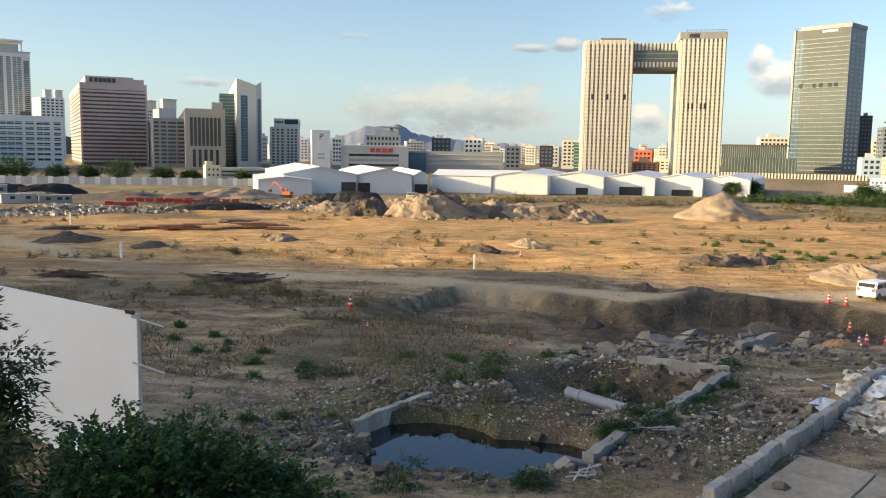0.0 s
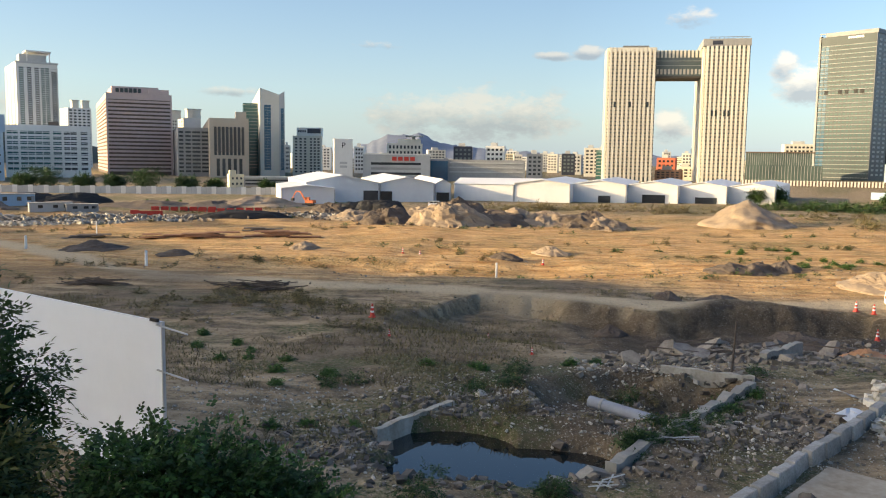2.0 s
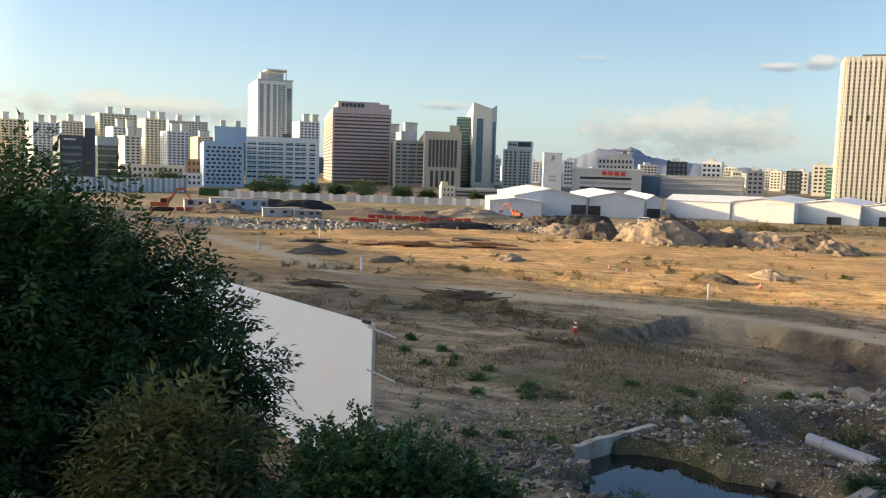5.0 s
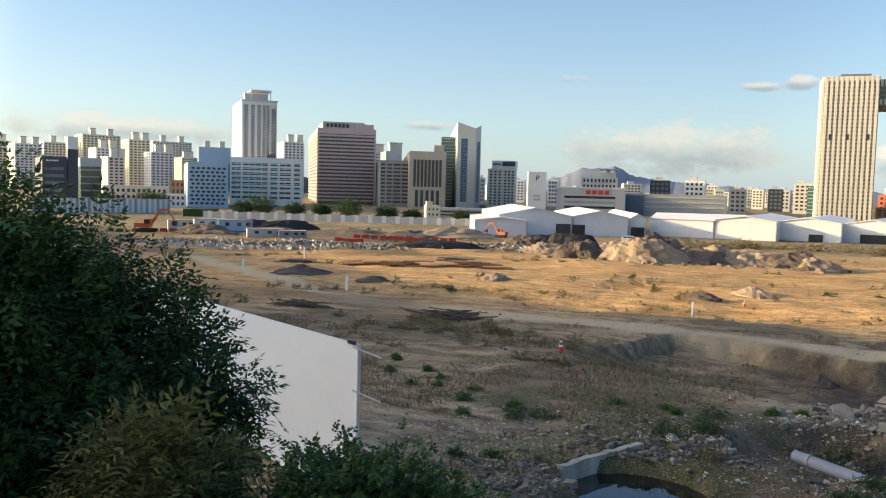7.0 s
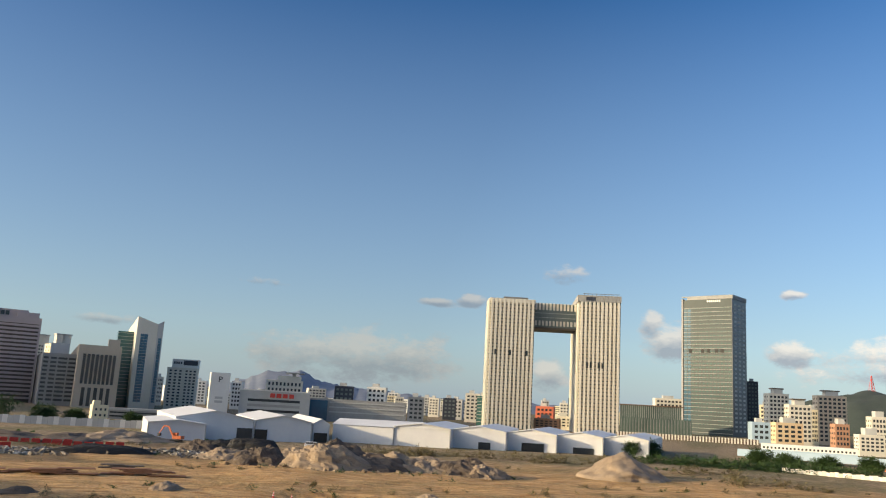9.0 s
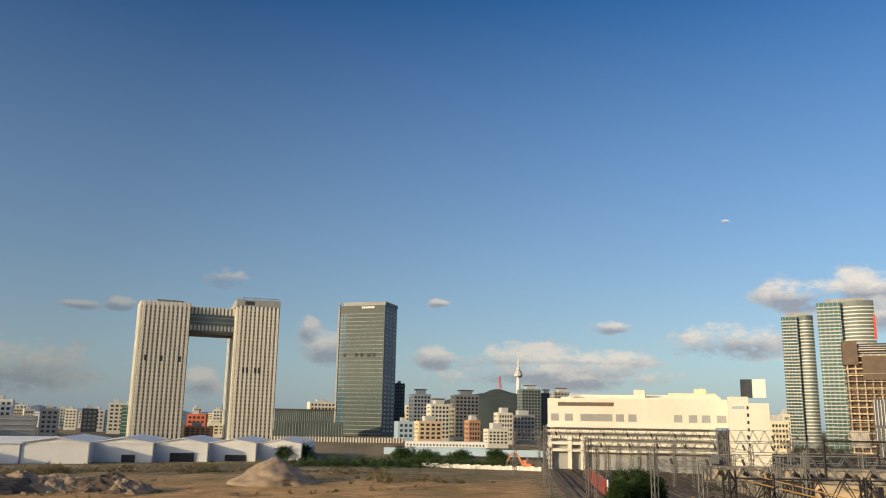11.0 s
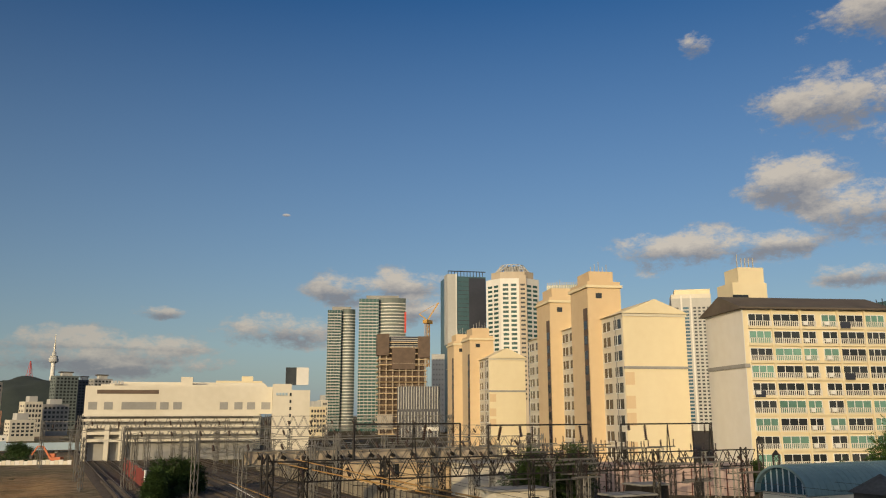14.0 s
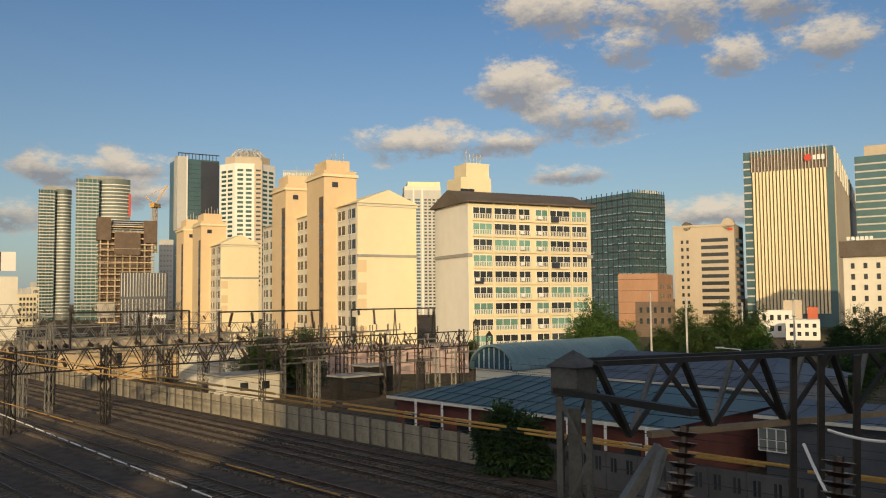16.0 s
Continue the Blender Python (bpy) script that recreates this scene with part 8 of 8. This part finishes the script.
# cantilever arms over the tracks
for s, u, dr in ((78, 30.6, 1), (78, 30.6, -1), (78, 64, 1), (78, 64, -1), (112, 44, -1), (93, 20, 1)):
    e = thing("cantilever_arm", Matrix.Identity(4), "hinged catenary bracket with ribbed insulators", "bracket", "catenary brackets")
    bm = bmesh.new()
    bar(bm, SU(s - 0.2, u, 5.6), SU(s - 3, u + dr * 3.4, 5.9), 0.07)
    bar(bm, SU(s - 0.2, u, 4.2), SU(s - 3, u + dr * 3.2, 5.9), 0.07)
    bar(bm, SU(s - 2.2, u + dr * 2.4, 5.0), SU(s - 3, u + dr * 4.2, 5.1), 0.06)
    part("tube", bm, DSTEEL, e)
    for z in (5.62, 4.3):
        bm = bmesh.new()
        insulator(bm, SU(s - 0.4, u + dr * 0.4, z), 0.8, 0.12, 6, (S_DIR * -0.62 + U_DIR * dr * 0.75 + Vector((0, 0, 0.1 if z > 5 else 0.42))))
        part("insulator", bm, CERAMIC, e)

# -- substation: rows of pale lattice supports with bus bars --
rs = random.Random(17)
for i in range(84):
    s, u = rs.uniform(66, 150), rs.uniform(43.5, 82)
    h = rs.uniform(4.0, 7.4)
    e = thing("switchgear_support", Matrix.Translation(SU(s, u)), "pale lattice steel support with stacked insulators", "switchgear", "substation supports")
    bm = bmesh.new()
    lattice_post(bm, (0, 0, 0), h, 0.5, 0.8, 0.07)
    part("post", bm, DSTEEL if i % 3 else GALV, e)
    bm = bmesh.new()
    q = U_DIR * rs.uniform(1.6, 3.2)
    bar(bm, -q + Vector((0, 0, h)), q + Vector((0, 0, h)), 0.16)
    part("crossarm", bm, GALV, e)
    for t in (-0.9, 0.0, 0.9):
        bm = bmesh.new()
        insulator(bm, q * t + Vector((0, 0, h + 0.05)), 0.9, 0.13, 6, (0, 0, 1))
        part("insulator", bm, CERAMIC, e)
for i in range(34):
    s, u = rs.uniform(85, 235), rs.uniform(4, 46)
    if s < 130 and u < 26:
        continue
    e = thing("catenary_mast", Matrix.Translation(SU(s, u)), "pale lattice catenary mast beyond the gantries", "mast", "catenary masts")
    bm = bmesh.new()
    h = rs.uniform(6.5, 9.5)
    lattice_post(bm, (0, 0, 0), h, 0.5, 0.9, 0.08)
    part("post", bm, GALV, e)
    bm = bmesh.new()
    bar(bm, (0, 0, h - 1), U_DIR * rs.choice((-3.5, 3.5)) + Vector((0, 0, h - 0.4)), 0.1)
    part("arm", bm, GALV, e)
for s, u, w, d, h, mt in ((86, 50, 7, 4, 3.0, IVORY), (96, 58, 9, 5, 3.6, LGREY), (78, 60, 5, 3, 2.6, DSTEEL), (82, 66, 4, 3, 3.2, DSTEEL), (110, 62, 14, 6, 4.6, IVORY), (126, 52, 16, 8, 5.4, PEACH)):
    p = SU(s, u)
    e = thing("substation_hut", Matrix.Translation(p) @ RAIL_M, "small flat-roofed switch house in the substation", "hut", "switch houses")
    part("body", box(-d / 2, d / 2, -w / 2, w / 2, 0, h), mt, e)
    part("roof", box(-d / 2 - 0.3, d / 2 + 0.3, -w / 2 - 0.3, w / 2 + 0.3, h, h + 0.2), GREY, e)
    for q in (-0.3, 0.1):
        part("window", box(-d / 2 - 0.04, -d / 2 + 0.02, w * q, w * q + 1.0, h * 0.45, h * 0.75), DARKW, e)
PINKW = surface("pale_pink_wall", (0.5, 0.38, 0.34), (0.4, 0.3, 0.27), 0.3, 0.8)
p = plan(70.5, 128)
b = block("pink_shed", "pale pink shed wall with red posts behind the substation", "shed", p, 160, 22, 8, 4.2, PINKW)
strips(b, "F", 0, 22, 0, 4.2, 9, 0.06, REDB, 0.1, "post", True)

# -- wires --


def wire(name, label, pts, r, mat, sleeves=None, gap=0.0):
    """A hung wire through pts; sleeves: sleeve length and material for insulating covers strung along it."""
    e = thing(name, Matrix.Identity(4), label, "wire")
    bm = bmesh.new()
    tube(bm, pts, r)
    part("strand", bm, mat, e)
    if sleeves:
        L, mt, rr = sleeves
        for a, b in zip(pts, pts[1:]):
            d = b - a
            n = max(1, int(d.length / (L + gap)))
            for i in range(n):
                bm = bmesh.new()
                p = a + d * (i / n)
                rod(bm, p, p + d * (L / (L + gap) / n), rr, seg=6)
                part("sleeve", bm, mt, e)


def sag(a, b, drop, n=10):
    return [a.lerp(b, i / n) - Vector((0, 0, drop * 4 * (i / n) * (1 - i / n))) for i in range(n + 1)]


wire("catenary_wire", "yellow-sleeved feeder wire along the tracks", sag(SU(-20, 20.6, 7.4), SU(77, 21.2, 7.5), 0.25), 0.012, DSTEEL, (4.2, YELLOWC, 0.045), 0.5)
wire("catenary_wire", "yellow-sleeved feeder wire along the tracks", sag(SU(-18, 23.4, 6.9), SU(77, 19.4, 7.3), 0.2), 0.012, DSTEEL, (4.4, YELLOWC, 0.045), 0.6)
wire("catenary_wire", "white-sleeved contact wire above the near track", sag(SU(4, 11.0, 5.95), SU(70, 14.0, 6.05), 0.15), 0.012, DSTEEL, (1.3, WHITEP, 0.028), 0.35)
wire("catenary_wire", "yellow-sleeved contact wire above the second track", sag(SU(2, 14.5, 6.0), SU(72, 14.4, 6.05), 0.15), 0.012, DSTEEL, (2.2, YELLOWC, 0.026), 0.3)
for u in (19.6, 24.6, 28.9, 34, 37.2, 46, 52, 58):
    for z, dp in ((6.7, 0.7), (5.6, 0.1)):
        wire("catenary_wire", "thin dark overhead wire along the tracks", sag(SU(-16, u, z), SU(G1, u, z), dp), 0.014, DSTEEL)
        wire("catenary_wire", "thin dark overhead wire along the tracks", sag(SU(G1, u, z), SU(165, u, z + 1), dp), 0.016, DSTEEL)

# -- near gantry: capped lattice column with a box beam across the tracks --
e = thing("catenary_gantry", Matrix.Identity(4), "dark weathered gantry with a capped lattice column close by", "gantry", "catenary gantries")
c = plan(87.4, 13.0)
RM = RAIL_M.to_3x3()
bm = bmesh.new()
lattice_post(bm, (c.x, c.y, 0), 10.0, 0.44, 0.85, 0.09)
bar(bm, (c.x, c.y, 0), (c.x, c.y, 9.8), 0.2)
OLDP = surface("weathered_grey_paint", (0.13, 0.13, 0.12), (0.05, 0.046, 0.04), 2.5, 0.65, grain=8, bump=0.004)
part("column", bm, OLDP, e)
bm = bmesh.new()
z0 = 10.0
m = Matrix.Translation((c.x, c.y, 0)) @ RAIL_M
bx(bm, -0.25, 0.25, -0.25, 0.25, z0, z0 + 0.45, m)
v = [bm.verts.new(m @ Vector(q)) for q in ((-0.31, -0.31, z0 + 0.45), (0.31, -0.31, z0 + 0.45), (0.31, 0.31, z0 + 0.45), (-0.31, 0.31, z0 + 0.45), (0, 0, z0 + 0.7))]
for i in range(4):
    bm.faces.new((v[i], v[(i + 1) % 4], v[4]))
bm.faces.new(v[3::-1])
part("cap", bm, OLDP, e)
part_bm = bmesh.new()
a, b2 = c + Vector((0, 0, 10.5)) + heading(145) * 0.2, c + heading(145) * 15 + Vector((0, 0, 10.5))
for sg in (0.32, -0.32):
    bar(part_bm, a + heading(55) * sg, b2 + heading(55) * sg, 0.1, 0.08)
part("top_chord", part_bm, DSTEEL, e)
dn = Vector((0, 0, -1.2))
BDIR, BSIDE = heading(145), heading(55)
bm = bmesh.new()
bar(bm, a + BDIR * 1.2 + dn, b2 + dn, 0.14, 0.1)
part("bottom_chord", bm, surface("rusty_yellow_steel", (0.26, 0.19, 0.11), (0.16, 0.12, 0.08), 2, 0.7), e)
d = (b2 - a)
n = 9
for i in range(n):
    p, q = a + d * (i / n), a + d * ((i + 1) / n)
    mid = (p + q) / 2 + dn
    for sg in (0.32, -0.32):
        bm = bmesh.new()
        bar(bm, p + BSIDE * sg, mid, 0.1, 0.07)
        part("diagonal", bm, DSTEEL, e)
        bm = bmesh.new()
        bar(bm, mid, q + BSIDE * sg, 0.08, 0.06)
        part("diagonal", bm, GALV if sg > 0 else DSTEEL, e)
# arm towards the viewer with hanging insulators
arm0, arm1 = plan(86.1, 13.0, 10.08), plan(95.3, 10.4, 10.12)
bm = bmesh.new()
bar(bm, arm0, arm1, 0.12, 0.09)
part("arm", bm, DSTEEL, e)
bm = bmesh.new()
bar(bm, plan(93.0, 11.6, 9.5), plan(87.6, 11.0, 8.0), 0.13)
part("strut", bm, GALV, e)
bm = bmesh.new()
bar(bm, plan(93.2, 11.4, 9.5), plan(90.0, 10.6, 7.6), 0.1)
part("strut", bm, GALV, e)
for az, dd, zt, L, r in ((94.6, 10.4, 9.95, 1.1, 0.2), (93.6, 10.2, 9.3, 1.0, 0.19), (103.8, 9.5, 9.85, 0.95, 0.2)):
    bm = bmesh.new()
    insulator(bm, plan(az, dd, zt), L, r * 0.85, 9, (-0.12, 0.1, -1))
    part("insulator", bm, CERAMIC, e)
for az in (101.0, 102.6, 104.6):
    bm = bmesh.new()
    bar(bm, plan(az, 16.0, 7.2), plan(az + 0.4, 15.6, 10.5), 0.1)
    part("hanger", bm, DSTEEL, e)
wire("white_cable", "loose white cable hanging from the gantry", sag(plan(101.8, 12, 9.55), plan(106.8, 10.5, 8.3), 0.25), 0.022, WHITEP)
wire("white_cable", "loose white cable hanging from the gantry", sag(plan(103.2, 12, 9.75), plan(108.5, 12, 9.7), 0.08), 0.02, WHITEP)

# -- blue-roofed depot and sheds --


def hip_house(s0, s1, u0, u1, eave, ridge, wall, roof, label, hip=6.0):
    e = thing("depot_house", RAIL_M, label, "house")
    part("wall", box(s0 + 0.5, s1 - 0.5, -u1 + 0.5, -u0 - 0.5, 0, eave), wall, e)
    um = (u0 + u1) / 2
    bm = bmesh.new()
    q = [bm.verts.new(v) for v in ((s0, -u0, eave), (s1, -u0, eave), (s1, -u1, eave), (s0, -u1, eave), (s0 + hip, -um, ridge), (s1 - hip, -um, ridge))]
    for f in ((0, 1, 5, 4), (1, 2, 5), (2, 3, 4, 5), (3, 0, 4), (3, 2, 1, 0)):
        bm.faces.new([q[i] for i in f])
    rf = part("roof", bm, roof, e)
    n = int((s1 - s0) / 1.2)
    bm = bmesh.new()
    for k in range(1, n):
        s = s0 + (s1 - s0) * k / n
        t = min(1, (s - s0) / hip, (s1 - s) / hip)
        bar(bm, (s, -u0, eave + 0.03), (s, -u0 - (um - u0) * t, eave + (ridge - eave) * t + 0.03), 0.05)
    part("seam", bm, roof, rf)
    part("gutter", box(s0, s1, -u0, -u0 + 0.15, eave - 0.2, eave), IVORY, e)
    return e


e = hip_house(26, 51, 42.5, 60, 3.9, 5.3, REDB, BLUEROOF, "red brick depot house with a blue metal hip roof")
for k in range(8):
    s = 28 + k * 2.9
    part("window", box(s, s + 1.1, -42.98, -42.9, 1.5, 2.5), DARKW, e)
    part("lintel", box(s - 0.1, s + 1.2, -42.99, -42.85, 2.55, 2.75), IVORY, e)
    part("post", box(s - 0.9, s - 0.78, -42.4, -42.25, 0, 3.9), WHITEP, e)
hip_house(29, 52, 62, 80, 4.3, 6.2, surface("grey_metal_wall", (0.2, 0.22, 0.25), (0.15, 0.165, 0.19), 1, 0.6), GREYROOF, "grey metal depot shed with pale sheet roof", 3.0)
hip_house(-30, 25, 51.5, 61, 3.9, 4.6, surface("slate_metal_wall", (0.08, 0.092, 0.11), (0.055, 0.065, 0.08), 1, 0.6), GREYROOF, "slate-coloured shed with white-framed window", 1.0)
p = plan(97.0, 62)
e = thing("window_unit", Matrix.Translation((*SU(24.0, 51.9).to_2d(), 1.6)) @ RAIL_M, "white-framed window on the slate shed", "window")
part("pane", box(-0.9, 0.9, 0.0, 0.06, 0, 1.5), GLASS_S, e)
for q in (-0.9, -0.3, 0.3, 0.86):
    part("frame", box(q, q + 0.06, 0.05, 0.12, 0, 1.5), WHITEP, e)
for z in (0, 0.72, 1.44):
    part("frame", box(-0.9, 0.92, 0.05, 0.12, z, z + 0.06), WHITEP, e)
# barrel-roofed shed
a, b2 = plan(82.0, 75), plan(90.2, 90)
v = b2 - a
# lighter copy of the blue roof: the sun on this roof is painted in
BARREL = surface("sunlit_blue_roof_sheet", (0.2, 0.31, 0.34), (0.14, 0.23, 0.26), 0.4, 0.45, metal=0.2, streak=0.3)
e = thing("barrel_shed", Matrix.Translation((a.x, a.y, 0)) @ Matrix.Rotation(math.atan2(v.y, v.x), 4, "Z"), "shed with a ribbed blue barrel roof and glazed end", "shed")
L, r, zb = v.length, 2.5, 5.2
part("wall", box(0.2, L, -r, r, 0, zb), IVORY, e)
bm = bmesh.new()
rows = []
for k in range(17):
    t = math.pi * k / 16
    rows.append([bm.verts.new((x, -r * 1.08 * math.cos(t), zb + 2.2 * math.sin(t))) for x in (-0.5, L + 0.4)] + [bm.verts.new((x, -r * 1.02 * math.cos(t), zb - 0.1 + 2.1 * math.sin(t))) for x in (L + 0.4, -0.5)])
for p, q in zip(rows, rows[1:]):
    for i in range(4):
        bm.faces.new((p[i], q[i], q[(i + 1) % 4], p[(i + 1) % 4]))
part("barrel_roof", bm, BARREL, e)
for k in range(26):
    x = L * (k + 0.5) / 26
    bm = bmesh.new()
    pv = None
    for j in range(13):
        t = math.pi * j / 12
        q = Vector((x, -r * 1.09 * math.cos(t), zb + 2.23 * math.sin(t)))
        if pv:
            bar(bm, pv, q, 0.05)
        pv = q
    part("rib", bm, BARREL, e)
bm = bmesh.new()
fan = [bm.verts.new((0.0, -r * math.cos(math.pi * j / 16), zb + 2.05 * math.sin(math.pi * j / 16))) for j in range(17)]
bm.faces.new(fan)
part("glazed_end", bm, GLASS_B, e)
for j in range(1, 8):
    y = -r + 2 * r * j / 8
    part("end_mullion", box(-0.08, 0.02, y - 0.04, y + 0.04, zb, zb + 2.05 * math.sqrt(max(0, 1 - (y / r) ** 2))), SKYB, e)

# slotted boundary wall and rear ground
SLOTW = surface("grey_slotted_wall", (0.1, 0.098, 0.1), (0.07, 0.066, 0.068), 1.0, 0.85, vary=0.1)
e = thing("slotted_wall", RAIL_M, "grey precast wall with paired dark slots", "wall")
for k in range(30):
    s = -30 + k * 2.2
    part("panel", box(s + 0.02, s + 2.18, -41.6, -41.4, 0, 2.3), SLOTW, e)
    for q in (0.35, 0.6, 1.45, 1.7):
        part("slot", box(s + q, s + q + 0.14, -41.39, -41.36, 1.2, 2.0), DARKW, e)
for k in range(6):
    s = -6 + k * 3.2
    part("white_stake", box(s, s + 0.06, -40.2, -40.14, 0.1, 1.5), LGREY, e)

# street lamp and poles
e = thing("street_lamp", Matrix.Translation(plan(98.2, 75)), "slim white street lamp with a bent arm", "lamp")
bm = bmesh.new()
rod(bm, (0, 0, 0), (0, 0, 7.0), 0.07, 0.05)
part("pole", bm, WHITEP, e)
bm = bmesh.new()
bar(bm, (0, 0, 7.0), (0.1, 1.8, 7.15), 0.07)
part("arm", bm, WHITEP, e)
part("head", box(-0.1, 0.2, 1.3, 2.0, 7.1, 7.22), WHITEP, e)
for az, d, h in ((92.6, 120, 12.2), (94.9, 115, 11.6), (101.5, 118, 12.4), (98.4, 150, 10.5)):
    e = thing("utility_pole", Matrix.Translation(plan(az, d)), "concrete utility pole with cross-arms", "pole", "utility poles")
    bm = bmesh.new()
    rod(bm, (0, 0, 0), (0, 0, h), 0.17, 0.11)
    part("pole", bm, LGREY, e)
    for z in (h - 0.5, h - 1.4, h - 3.6):
        part("crossarm", box(-1.2, 1.2, -0.06, 0.06, z, z + 0.12), LGREY, e)

# trees among the sheds and streets
rs2 = random.Random(12)
for az, d, h, r, mt in ((89.3, 118, 11.6, 4.4, LEAF_B), (88.0, 122, 9.2, 3.0, LEAF_B), (90.6, 116, 8.6, 2.8, LEAF_B), (95.0, 150, 10.2, 5, LEAF), (97.0, 155, 10.8, 5, LEAF), (98.6, 150, 9.8, 4.5, LEAF), (93.6, 140, 6.5, 3.5, LEAF), (96.2, 130, 7.0, 4.0, LEAF), (99.5, 130, 7.0, 3.0, LEAF_B),
                        (105.6, 130, 10.0, 5.0, LEAF), (106.8, 120, 9.0, 5, LEAF), (103.8, 140, 7.0, 3.5, LEAF), (101.2, 105, 5.6, 4, LEAF), (104.5, 95, 5.5, 4, LEAF), (83.6, 132, 3.8, 2.2, LEAF), (85.6, 132, 4.6, 2.2, LEAF), (80.4, 134, 4.6, 1.4, LEAF),
                        (66.0, 106, 7.6, 4.2, LEAF), (68.4, 108, 7.8, 4.4, LEAF), (42.5, 128, 5.6, 3.4, LEAF), (43.6, 132, 4.8, 3.0, LEAF), (41.6, 122, 4.4, 2.2, LEAF), (31.2, 250, 4.2, 5, LEAF), (27.3, 258, 4.8, 5, LEAF), (29.0, 254, 4.0, 5, LEAF), (33.5, 270, 4.0, 5, LEAF),
                        (82.2, 53.5, 4.6, 1.6, LEAF), (84.0, 54, 4.0, 1.5, LEAF)):
    p = plan(az, d)
    tree("dense green tree among the railway sheds", p.x, p.y, [(p.x + rs2.uniform(-r, r) * 0.45, p.y + rs2.uniform(-r, r) * 0.45, h * (0.3 + 0.5 * i / 7), r * (0.62 - 0.045 * i), r * (0.62 - 0.045 * i), h * 0.2) for i in range(8)], 3000, 0.36, mt, int(az * 7) % 89, 0.22, base=0.0, spray=5, shell=0.35)
